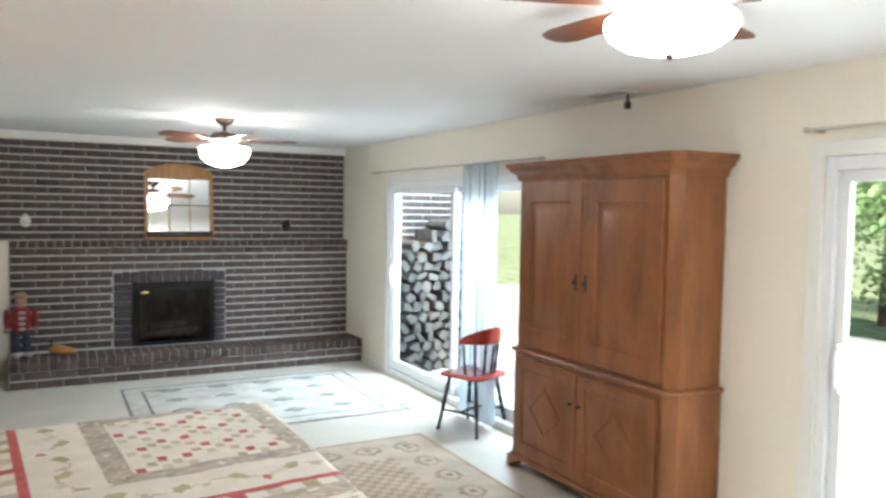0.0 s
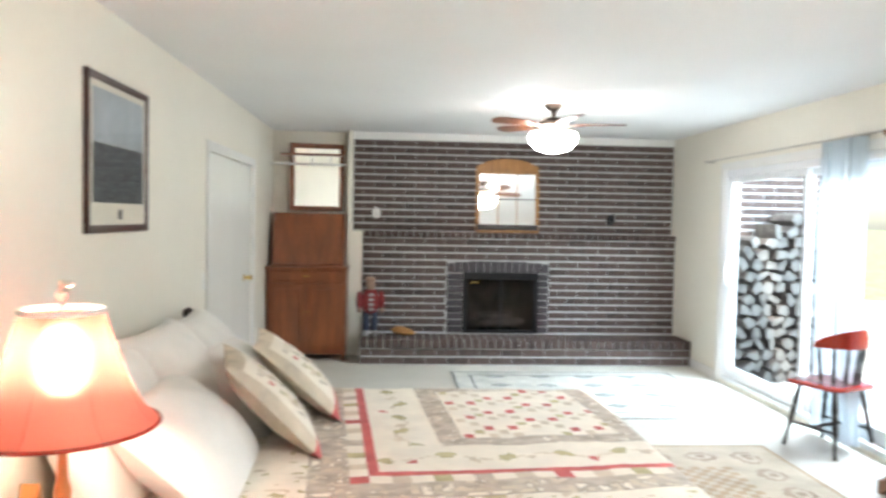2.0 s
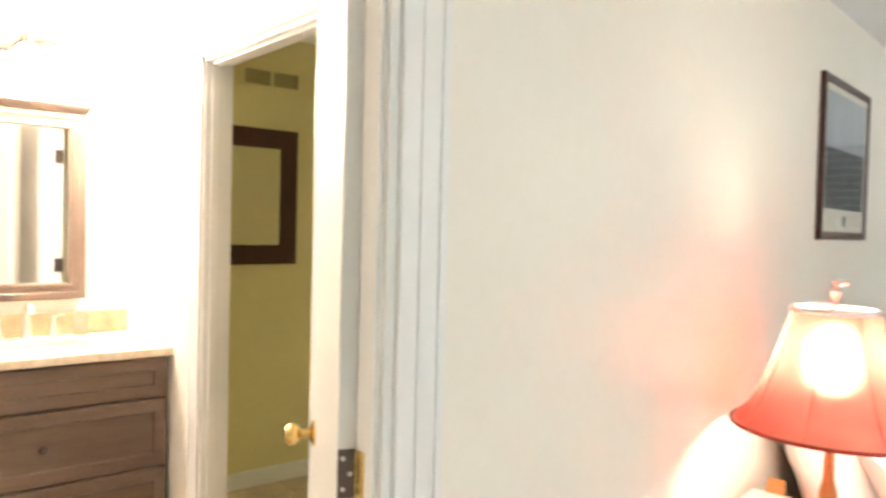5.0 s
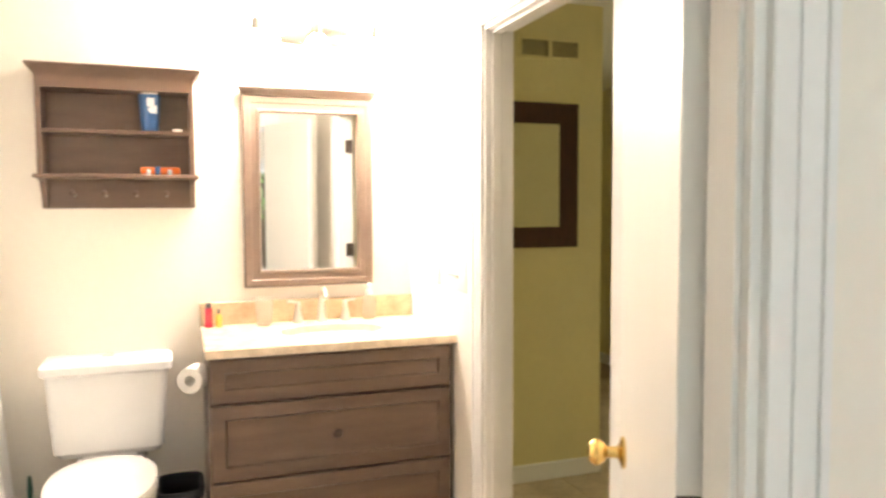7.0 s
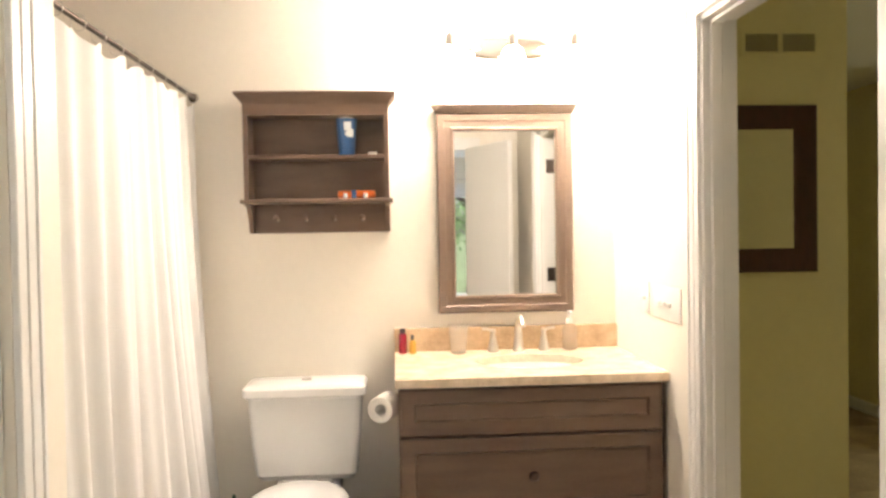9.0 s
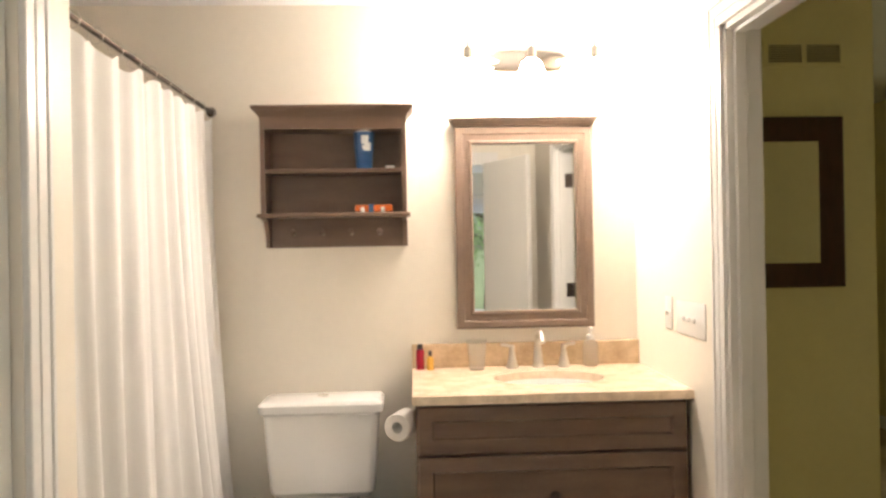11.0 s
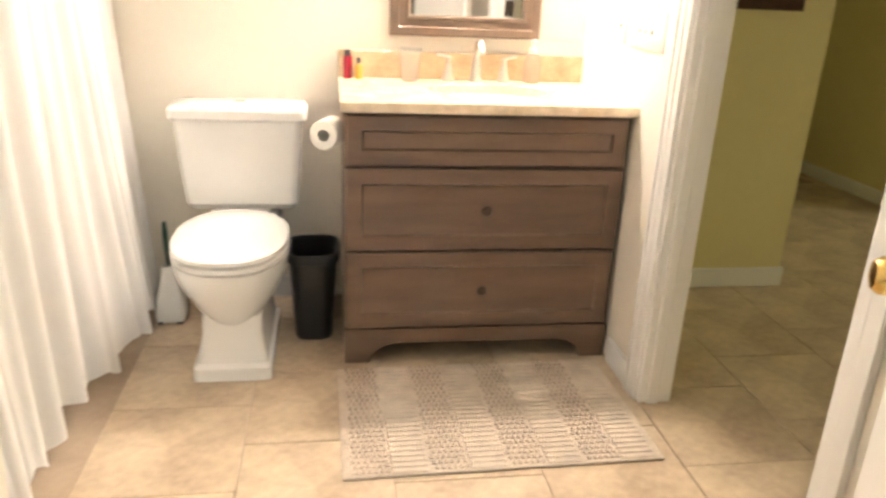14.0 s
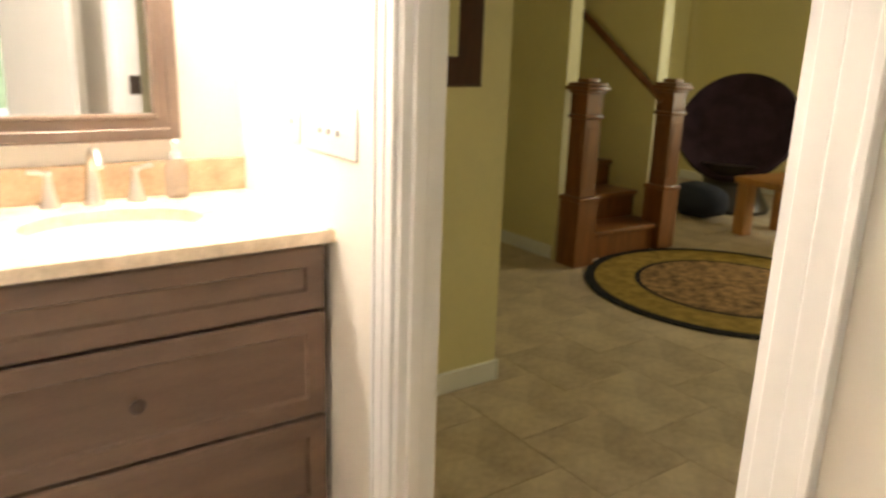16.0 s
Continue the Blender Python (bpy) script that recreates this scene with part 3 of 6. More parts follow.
make_wall_shelf()
M_BLUE = mat("blue powder coat", (0.025, 0.10, 0.27), rough=0.35, var=0.08, coat=0.2)
M_PATCH = plain("white print", (0.75, 0.78, 0.8), 0.4)
tumbler = thing("tumbler", pose(0.075, -1.115, 1.390 + 0.3070) @ Matrix.Scale(1.14, 4), "tapered blue insulated tumbler with white print", "cup")
bm = bmesh.new()
lathe(bm, [(0.026, 0), (0.028, 0.003), (0.036, 0.125), (0.037, 0.128)], seg=24)
part("body", bm, M_BLUE, tumbler)
bm = bmesh.new()
lathe(bm, [(0.0375, 0.128), (0.038, 0.133), (0.036, 0.142), (0.02, 0.143)], seg=24)
part("rim", bm, M_CHROME, tumbler, "bright steel rim and lid")
bm = bmesh.new()
for a0, a1, z0, z1 in ((-0.2, 0.5, 0.085, 0.115), (0.05, 0.75, 0.062, 0.09), (-0.1, 0.25, 0.068, 0.08)):
    rr = 0.0362
    loft(bm, [[(rr * math.cos(a), rr * math.sin(a), z0) for a in np.linspace(a0, a1, 6)], [((rr + 0.0012) * math.cos(a), (rr + 0.0012) * math.sin(a), z1) for a in np.linspace(a0, a1, 6)]], False, False)
part("print", bm, M_PATCH, tumbler, "white printed emblem")
bm = bmesh.new()
box(bm, -0.02, 0.02, -0.018, 0.018, 0, 0.012, 0.004)
single("trinket", bm, M_PORC, "small white trinket on the upper shelf", "trinket", pose(0.09, -1.012, 1.390 + 0.3065))
pack = thing("razor_pack", pose(0.085, -1.078, 1.390 + 0.133), "orange plastic pack with blue band on the lower shelf", "packet")
bm = bmesh.new()
box(bm, -0.02, 0.02, -0.075, 0.075, 0.004, 0.032, 0.006)
part("body", bm, plain("orange plastic", (0.65, 0.14, 0.02), 0.35), pack)
bm = bmesh.new()
box(bm, -0.0215, 0.0215, -0.022, 0.0, 0.002, 0.0345, 0.004)
part("band", bm, M_BLUE, pack, "blue band")
for y in (-0.045, 0.035):
    bm = bmesh.new()
    box(bm, 0.012, 0.026, y - 0.008, y + 0.008, 0.0, 0.022, 0.003)
    part("tab", bm, M_PATCH, pack, "white plastic tab")


# ---- toilet ----
def oval(a0, b0, z, cx=0.0, k=32, front=1.0, n=2.3):
    out = []
    for i in range(k):
        t = 2 * math.pi * i / k
        c, s = math.cos(t), math.sin(t)
        x = math.copysign(abs(c) ** (2 / n), c) * a0 * (front if c > 0 else 1)
        out.append((cx + x, math.copysign(abs(s) ** (2 / n), s) * b0, z))
    return out


def make_toilet():
    t = thing("toilet", pose(0.02, -1.288, 0), "white porcelain two-piece toilet with closed lid", "toilet")
    bm = bmesh.new()
    def rr(x0, x1, w, z, r=0.03):
        pts = []
        for cx, cy, a in ((x1 - r, w - r, 0), (x0 + r, w - r, 90), (x0 + r, -w + r, 180), (x1 - r, -w + r, 270)):
            for i in range(6):
                q = radians(a + i * 18)
                pts.append((cx + r * math.cos(q), cy + r * math.sin(q), z))
        return pts
    loft(bm, [rr(0.03, 0.16, 0.182, 0.425), rr(0.012, 0.185, 0.198, 0.45), rr(0.008, 0.195, 0.210, 0.60), rr(0.004, 0.20, 0.219, 0.752)])
    part("tank", bm, M_PORC, t)
    bm = bmesh.new()
    loft(bm, [rr(0.002, 0.205, 0.224, 0.752), rr(-0.004, 0.216, 0.236, 0.762), rr(-0.004, 0.216, 0.236, 0.790), rr(0.006, 0.206, 0.226, 0.802), rr(0.03, 0.18, 0.20, 0.806)])
    part("tank_lid", bm, M_PORC, t)
    bm = bmesh.new()
    lathe(bm, [(0.024, 0.806), (0.024, 0.810), (0.018, 0.812), (0.004, 0.811)], at=(0.105, 0, 0), seg=18)
    part("flush_button", bm, M_CHROME, t, "round chrome flush button")
    bm = bmesh.new()
    rings = [rr(0.20, 0.665, 0.123, 0.0, 0.02), rr(0.20, 0.665, 0.123, 0.045, 0.02), rr(0.205, 0.650, 0.110, 0.056, 0.02), rr(0.21, 0.632, 0.094, 0.15, 0.03), rr(0.21, 0.628, 0.096, 0.21, 0.04)]
    part("pedestal", loft(bm, rings), M_PORC, t)
    bm = bmesh.new()
    loft(bm, [oval(0.20, 0.092, 0.18, 0.43), oval(0.225, 0.125, 0.235, 0.46), oval(0.255, 0.165, 0.315, 0.48), oval(0.268, 0.180, 0.365, 0.487), oval(0.270, 0.182, 0.395, 0.487), oval(0.25, 0.168, 0.402, 0.487)])
    box(bm, 0.02, 0.28, -0.13, 0.13, 0.30, 0.402, 0.02)
    box(bm, 0.04, 0.17, -0.10, 0.10, 0.38, 0.43, 0.01)
    part("bowl", bm, M_PORC, t)
    bm = bmesh.new()
    loft(bm, [oval(0.255, 0.174, 0.403, 0.497), oval(0.268, 0.184, 0.408, 0.497), oval(0.268, 0.184, 0.420, 0.497), oval(0.258, 0.176, 0.424, 0.497)])
    part("seat", bm, M_PORC, t)
    bm = bmesh.new()
    loft(bm, [oval(0.255, 0.174, 0.427, 0.497), oval(0.267, 0.183, 0.432, 0.497), oval(0.266, 0.182, 0.444, 0.497), oval(0.245, 0.164, 0.452, 0.497), oval(0.12, 0.085, 0.455, 0.497)])
    part("lid", bm, M_PORC, t)
    for y in (-0.075, 0.075):
        bm = bmesh.new()
        box(bm, 0.215, 0.255, y - 0.02, y + 0.02, 0.402, 0.436, 0.006)
        part("hinge_cap", bm, M_PORC, t)


make_toilet()

bin_ = thing("waste_bin", pose(0.325, -1.035, 0), "black plastic waste bin between toilet and vanity", "waste bin")
bm = bmesh.new()


def rrect(a, b, z, r, k=5):
    pts = []
    for cx, cy, q0 in ((a - r, b - r, 0), (-a + r, b - r, 90), (-a + r, -b + r, 180), (a - r, -b + r, 270)):
        for i in range(k):
            q = radians(q0 + i * 90 / (k - 1))
            pts.append((cx + r * math.cos(q), cy + r * math.sin(q), z))
    return pts


loft(bm, [rrect(0.085, 0.062, 0.0, 0.04), rrect(0.088, 0.065, 0.012, 0.04), rrect(0.110, 0.082, 0.30, 0.05), rrect(0.104, 0.077, 0.30, 0.048), rrect(0.083, 0.061, 0.012, 0.04)])
part("body", bm, M_BLACK, bin_)
bm = bmesh.new()
loft(bm, [rrect(0.109, 0.081, 0.296, 0.05), rrect(0.117, 0.089, 0.300, 0.052), rrect(0.120, 0.092, 0.322, 0.054), rrect(0.116, 0.088, 0.334, 0.052), rrect(0.106, 0.079, 0.332, 0.048), rrect(0.103, 0.076, 0.300, 0.047)], True, False)
part("rim", bm, M_BLACK, bin_, "rolled black rim")

brush = thing("toilet_brush", pose(0.20, -1.565, 0), "white toilet brush in a tapered white holder", "toilet brush")
bm = bmesh.new()
loft(bm, [rrect(0.052, 0.052, 0.006, 0.02), rrect(0.055, 0.056, 0.03, 0.02), rrect(0.050, 0.050, 0.09, 0.02), rrect(0.034, 0.034, 0.15, 0.016), rrect(0.024, 0.024, 0.20, 0.012), rrect(0.022, 0.022, 0.215, 0.012)])
part("holder", bm, M_PORC, brush)
bm = bmesh.new()
tube(bm, [(0, 0, 0.21), (0.004, 0, 0.26), (0.006, 0, 0.34), (0.008, 0, 0.385)], 0.009, 8, [0.007, 0.007, 0.010, 0.006])
part("handle", bm, mat("dark green plastic", (0.02, 0.07, 0.045), rough=0.4), brush, "dark green handle")
for y in (-0.035, 0.035):
    bm = bmesh.new()
    box(bm, 0.035, 0.055, y - 0.01, y + 0.01, 0.0, 0.008, 0.002)
    part("rubber_foot", bm, M_BLACK, brush)

tp = thing("toilet_paper_holder", pose(0.47, -0.930, 0.79), "chrome toilet paper holder with a white roll", "paper holder")
bm = bmesh.new()
lathe(bm, [(0.024, 0), (0.024, 0.006), (0.012, 0.010), (0.009, 0.035)], seg=16)
bmesh.ops.transform(bm, matrix=pose(0, 0, 0, 90, 0, 0), verts=bm.verts)
tube(bm, [(0, -0.034, 0), (0.03, -0.042, 0), (0.07, -0.042, -0.0)], 0.007, 8)
tube(bm, [(0.0, -0.044, 0), (0.0, -0.085, 0)], 0.006, 8)
part("bracket", bm, M_CHROME, tp)
bm = bmesh.new()
lathe(bm, [(0.019, -0.05), (0.044, -0.05), (0.046, -0.047), (0.046, 0.047), (0.044, 0.05), (0.019, 0.05), (0.019, -0.05)], seg=28, caps=False)
bmesh.ops.transform(bm, matrix=Matrix.Translation((0.035, -0.044, -0.014)) @ pose(0, 0, 0, 0, 90, -20), verts=bm.verts)
part("paper_roll", bm, M_WHITECLOTH, tp, "white paper roll with hollow core")

# ---- things on the vanity top ----
TOPZ = 0.8905


def bottle(name, x, y, prof, material, label, category, cap=None, cap_mat=None, cap_name="cap"):
    b = thing(name, pose(x, y, TOPZ), label, category)
    bm = bmesh.new()
    lathe(bm, prof, seg=18)
    part("body", bm, material, b)
    if cap:
        bm = bmesh.new()
        lathe(bm, cap, seg=16)
        part(cap_name, bm, cap_mat, b)
    return b


M_CLEAR = plain("clear plastic", (0.95, 0.95, 0.93), 0.08, 0.0, transmission=0.9, ior=1.2)
bottle("perfume_bottle", 0.06, -0.905, [(0.016, 0), (0.017, 0.004), (0.017, 0.075), (0.015, 0.08)], plain("dark red glass", (0.28, 0.012, 0.03), 0.12, coat=0.5), "slim dark red bottle on the vanity top", "bottle", [(0.012, 0.08), (0.012, 0.10), (0.01, 0.102)], M_BLACK)
bottle("lotion_bottle", 0.075, -0.865, [(0.013, 0), (0.014, 0.003), (0.014, 0.045), (0.008, 0.055)], plain("amber liquid", (0.62, 0.36, 0.06), 0.15, coat=0.4), "small amber bottle with black cap", "bottle", [(0.007, 0.055), (0.007, 0.075), (0.004, 0.077)], M_BLACK)
bottle("plastic_cup", 0.10, -0.68, [(0.028, 0), (0.030, 0.002), (0.040, 0.115), (0.0405, 0.118), (0.0395, 0.118), (0.029, 0.006), (0.002, 0.005)], M_CLEAR, "clear plastic drinking cup", "cup")
soap = bottle("soap_dispenser", 0.07, -0.215, [(0.028, 0), (0.030, 0.004), (0.030, 0.085), (0.022, 0.10), (0.014, 0.108)], M_CLEAR, "clear soap dispenser with white pump", "soap dispenser", [(0.015, 0.108), (0.015, 0.125), (0.006, 0.128), (0.006, 0.150)], M_PORC, "pump")
bm = bmesh.new()
tube(bm, [(-0.012, 0, 0.152), (0.02, 0, 0.156), (0.036, 0, 0.150)], 0.007, 8)
part("nozzle", bm, M_PORC, soap, "white pump nozzle")

# ---- shower curtain ----
rod = thing("shower_rod", pose(0, -1.735, 1.945), "dark bronze shower curtain rod with end flange", "curtain rod")
bm = bmesh.new()
tube(bm, [(0.0, 0, 0), (0.775, 0, 0), (1.55, 0, 0)], 0.008, 12)
part("rod", bm, M_BRONZE, rod)
bm = bmesh.new()
lathe(bm, [(0.020, 0), (0.020, 0.006), (0.012, 0.014)], seg=18)
bmesh.ops.transform(bm, matrix=pose(0, 0, 0, 0, 90, 0), verts=bm.verts)
part("flange", bm, M_BRONZE, rod)
cur = thing("shower_curtain", pose(0, -1.735, 0.045), "white fabric shower curtain hanging in soft folds", "curtain")
bm = bmesh.new()
nx, nz = 150, 26
rows = []
for j in range(nz + 1):
    v = j / nz
    z = 1.875 - v * 1.865
    row = []
    for i in range(nx + 1):
        u = i / nx
        x = 0.015 + 1.50 * u + 0.02 * math.sin(9 * u + 2 * v)
        ph = 2 * math.pi * (11 * u + 0.5 * math.sin(5 * u))
        amp = 0.013 + 0.017 * v
        y = amp * math.sin(ph) + 0.35 * amp * math.sin(2.3 * ph + 1.5 + 2 * v) + 0.105 * v * v * (0.6 + 0.4 * math.sin(7 * u))
        zz = z + (0.016 * math.sin(ph * 0.5 + 1) + 0.012 * math.sin(ph * 1.7) if j == nz else 0) - (0.012 * (1 - math.cos(2 * math.pi * 11 * u)) if j == 0 else 0)
        row.append(bm.verts.new((x, y, zz)))
    rows.append(row)
for a, b in zip(rows, rows[1:]):
    for i in range(nx):
        bm.faces.new((a[i], a[i + 1], b[i + 1], b[i]))
part("fabric", bm, M_CURTAIN, cur, smooth=80)
for i in range(12):
    x = 0.03 + 1.47 * i / 11
    bm = bmesh.new()
    tube(bm, [(x, 0.020 * math.cos(a), 1.893 + 0.022 * math.sin(a)) for a in (2 * math.pi * k / 14 for k in range(15))], 0.0016, 6)
    part("ring", bm, M_NICKEL, cur, "nickel curtain ring")

# ---- bath mat ----
mat_t = thing("bath_mat", pose(0.925, -0.50, 0.0, 0, 0, 1), "woven beige bath mat with speckled grey stripes", "bath mat")
M_MATA = mat("beige woven cotton", (0.64, 0.55, 0.45), rough=0.95, var=0.1, scale=20, fine=300, bump=0.6, bump_scale=400, spec=0.1)
M_MATB = mat("brown woven cotton", (0.50, 0.41, 0.32), rough=0.95, var=0.2, scale=30, fine=300, bump=0.6, bump_scale=400, spec=0.1)
bm = bmesh.new()
box(bm, -0.29, 0.29, -0.45, 0.45, 0.001, 0.008, 0.003)
part("base", bm, M_MATA, mat_t)
for k in range(8):
    y0 = -0.43 + k * 0.1075
    bm = bmesh.new()
    for r in range(24):
        x = -0.285 + r * 0.0238
        if k % 2:
            box(bm, x, x + 0.021, y0 + 0.004, y0 + 0.1035, 0.007, 0.0115, 0.002, 1)
        else:
            for q in range(6):
                yy = y0 + 0.004 + q * 0.0168 + (r % 3) * 0.0045
                box(bm, x, x + 0.014, yy, yy + 0.009, 0.007, 0.0112)
    part("stripe", bm, M_MATA if k % 2 else M_MATB, mat_t, "" if k % 2 else "speckled brown stripe", 0)


# ---- doors ----
# the bathroom's own door, swung open into the room; x runs along the leaf from its hinges
leaf = thing("bathroom_door", pose(XB - 0.003, BJ1 - 0.015, 0.008, 0, 0, 154), "plain white slab door standing open with brass knob", "door")
bm = bmesh.new()
box(bm, 0.004, 0.565, 0.0, 0.035, 0, 2.0, 0.002, 1)
part("slab", bm, M_DOOR, leaf)
for s in (-1, 1):
    bm = bmesh.new()
    lathe(bm, [(0.032, 0), (0.032, 0.005), (0.018, 0.010), (0.012, 0.014), (0.011, 0.034), (0.020, 0.040), (0.027, 0.052), (0.027, 0.060), (0.020, 0.070), (0.004, 0.073)], seg=22)
    bmesh.ops.transform(bm, matrix=Matrix.Translation((0.505, 0.0175 + s * 0.0175, 0.885)) @ pose(0, 0, 0, 90 if s < 0 else -90, 0, 0), verts=bm.verts)
    part("door_knob", bm, M_BRASS, leaf, "polished brass door knob")
for z in (0.95, 0.22, 1.87):
    bm = bmesh.new()
    box(bm, 0.001, 0.004, 0.001, 0.034, z - 0.045, z + 0.045, 0.0008, 1)
    hl = part("hinge_leaf", bm, M_BRONZE, leaf, "dark bronze hinge leaf")
    for zz in (-0.028, 0.0, 0.028):
        bm = bmesh.new()
        lathe(bm, [(0.0045, 0), (0.0035, 0.0012), (0.001, 0.0012)], seg=8)
        bmesh.ops.transform(bm, matrix=Matrix.Translation((0.001, 0.018 + (0.007 if zz else -0.006), z + zz)) @ pose(0, 0, 0, 0, -90, 0), verts=bm.verts)
        part("screw", bm, M_NICKEL, hl)
    bm = bmesh.new()
    tube(bm, [(-0.004, -0.002, z - 0.046), (-0.004, -0.002, z + 0.046)], 0.006, 10)
    part("hinge_pin", bm, M_BRASS, leaf, "brass hinge pin")
for z in (0.958, 0.228, 1.878):
    bm = bmesh.new()
    box(bm, XB + 0.002, XB + 0.038, BJ1 - 0.0205, BJ1 - 0.0165, z - 0.045, z + 0.045, 0.0008, 1)
    tagged(new("hinge_plate", finish("hinge_plate", bm, M_BRASS)), "brass hinge plate let into the white jamb", "hinge")
# strike plate and the far jamb's hinges of the hall doorway
bm = bmesh.new()
box(bm, HD0 + 0.017, HD0 + 0.0205, 0.022, 0.052, 0.875, 0.935, 0.001, 1)
tagged(new("strike_plate", finish("strike_plate", bm, M_BRASS)), "brass strike plate on the white jamb", "strike plate")
for z in (0.25, 1.10, 1.80):
    bm = bmesh.new()
    box(bm, HD1 - 0.0205, HD1 - 0.017, 0.055, 0.098, z - 0.045, z + 0.045, 0.001, 1)
    tube(bm, [(HD1 - 0.022, 0.104, z - 0.045), (HD1 - 0.022, 0.104, z + 0.045)], 0.006, 8)
    tagged(new("hinge_plate", finish("hinge_plate", bm, M_BRONZE)), "dark bronze hinge plate on the white jamb", "hinge")


def panelled_door(name, m, w, h, label, knob_x, cols=2):
    d = thing(name, m, label, "door")
    bm = bmesh.new()
    box(bm, 0, w, 0.008, 0.035, 0, h)
    part("slab", bm, M_DOOR, d)
    st = 0.10
    pw = (w - st * (cols + 1)) / cols
    rails = ((0, 0.20), (0.74, 0.90), (1.50, 1.60), (h - 0.11, h))
    bm = bmesh.new()
    for i in range(cols + 1):
        x = i * (pw + st)
        box(bm, x, x + st, 0.0, 0.008, 0, h)
    for z0, z1 in rails:
        for i in range(cols):
            x = st + i * (pw + st)
            box(bm, x, x + pw, 0.0, 0.008, z0, z1)
    part("stiles", bm, M_DOOR, d)
    for i in range(cols):
        x = st + i * (pw + st)
        for (_, z0), (z1, _) in zip(rails, rails[1:]):
            bm = bmesh.new()
            def rect(o, y):
                return [(x + o, y, z0 + o), (x + pw - o, y, z0 + o), (x + pw - o, y, z1 - o), (x + o, y, z1 - o)]
            loft(bm, [rect(0, 0.0), rect(0.012, 0.0078), rect(0.022, 0.0076), rect(0.05, 0.002)])
            part("panel", bm, M_DOOR, d)
    if knob_x is not None:
        bm = bmesh.new()
        lathe(bm, [(0.032, 0), (0.032, 0.005), (0.018, 0.010), (0.012, 0.014), (0.011, 0.034), (0.020, 0.040), (0.027, 0.052), (0.027, 0.060), (0.020, 0.070), (0.004, 0.073)], seg=22)
        bmesh.ops.transform(bm, matrix=Matrix.Translation((knob_x, 0.0, 0.92)) @ pose(0, 0, 0, 90, 0, 0), verts=bm.verts)
        part("door_knob", bm, M_BRASS, d, "polished brass door knob")
    return d


panelled_door("closet_door", pose(CD1 - 0.004, BW - 0.02, 0.01, 0, 0, 180), CD1 - CD0 - 0.008, 1.98, "white panelled linen closet door, closed", 0.06, 1)
in_room(panelled_door("double_door", pose(XL - 0.006, 3.903, 0.01, 0, 0, 90), 0.795, 1.915, "white panelled double door leaf with brass knob, closed", None, 2))
in_room(panelled_door("double_door", pose(XL - 0.006, 4.702, 0.01, 0, 0, 90), 0.795, 1.915, "white panelled double door leaf with brass knob, closed", 0.50, 2))


# ---- switches ----
def switch_plate(m, gangs, label):
    w = 0.035 + 0.046 * (gangs - 1)
    s = thing("switch_plate", m, label, "light switch")
    bm = bmesh.new()
    box(bm, -w, w, -0.004, 0, -0.058, 0.058, 0.003)
    part("plate", bm, M_TRIM, s)
    for g in range(gangs):
        x = (g - (gangs - 1) / 2) * 0.046
        bm = bmesh.new()
        box(bm, x - 0.005, x + 0.005, -0.016, -0.005, -0.010, 0.004, 0.002)
        part("toggle", bm, M_TRIM, s)
    return s


switch_plate(pose(0.600, -0.001, 1.125), 3, "white three-gang switch plate on the cream wall")
switch_plate(pose(0.392, -0.001, 1.13), 1, "white single outlet plate on the cream wall")
in_room(switch_plate(pose(XL + 0.001, 3.78, 1.02, 0, 0, 90), 1, "white switch plate beside the closed door"))

# ---- hall ----
hm = thing("hall_mirror", pose(HX + 0.001, 0.583, 1.187, 0, 0, 90), "wall mirror in a wide dark brown frame", "mirror")
bm = bmesh.new()
w, h, f = 0.305, 0.715, 0.105


def rect3(i, y):
    return [(-w + i, y, i), (w - i, y, i), (w - i, y, h - i), (-w + i, y, h - i)]


loft(bm, [rect3(0, 0), rect3(0, -0.02), rect3(0.008, -0.028), rect3(0.05, -0.024), rect3(f - 0.012, -0.020), rect3(f, -0.010)], True, False)
part("frame", bm, M_FRAME, hm)
bm = bmesh.new()
box(bm, -w + f - 0.004, w - f + 0.004, -0.012, -0.006, f - 0.004, h - f + 0.004)
part("glass", bm, M_MIRROR, hm, "mirror glass")
vent = thing("wall_vent", pose(HX + 0.001, 0.735, 2.115, 0, 0, 90), "white metal return-air grille high on the wall", "vent")
bm = bmesh.new()
for x0, x1, z0, z1 in ((-0.175, 0.175, 0, 0.016), (-0.175, 0.175, 0.094, 0.11), (-0.175, -0.155, 0.016, 0.094), (0.155, 0.175, 0.016, 0.094), (-0.009, 0.009, 0.016, 0.094)):
    box(bm, x0, x1, -0.008, 0, z0, z1)
part("frame", bm, M_HWALL, vent)
# thin black sheet stands in for the shade inside the duct
bm = bmesh.new()
box(bm, -0.155, 0.155, -0.002, 0, 0.016, 0.094)
part("backing", bm, M_BLACK, vent, "black sheet for the duct's shade behind the slats")
for k in range(8):
    bm = bmesh.new()
    prism(bm, [(-0.007, 0.018 + k * 0.0097), (-0.0062, 0.0172 + k * 0.0097), (-0.002, 0.022 + k * 0.0097), (-0.0028, 0.023 + k * 0.0097)], "x", -0.155, 0.155)
    part("slat", bm, M_HWALL, vent, "", 0)


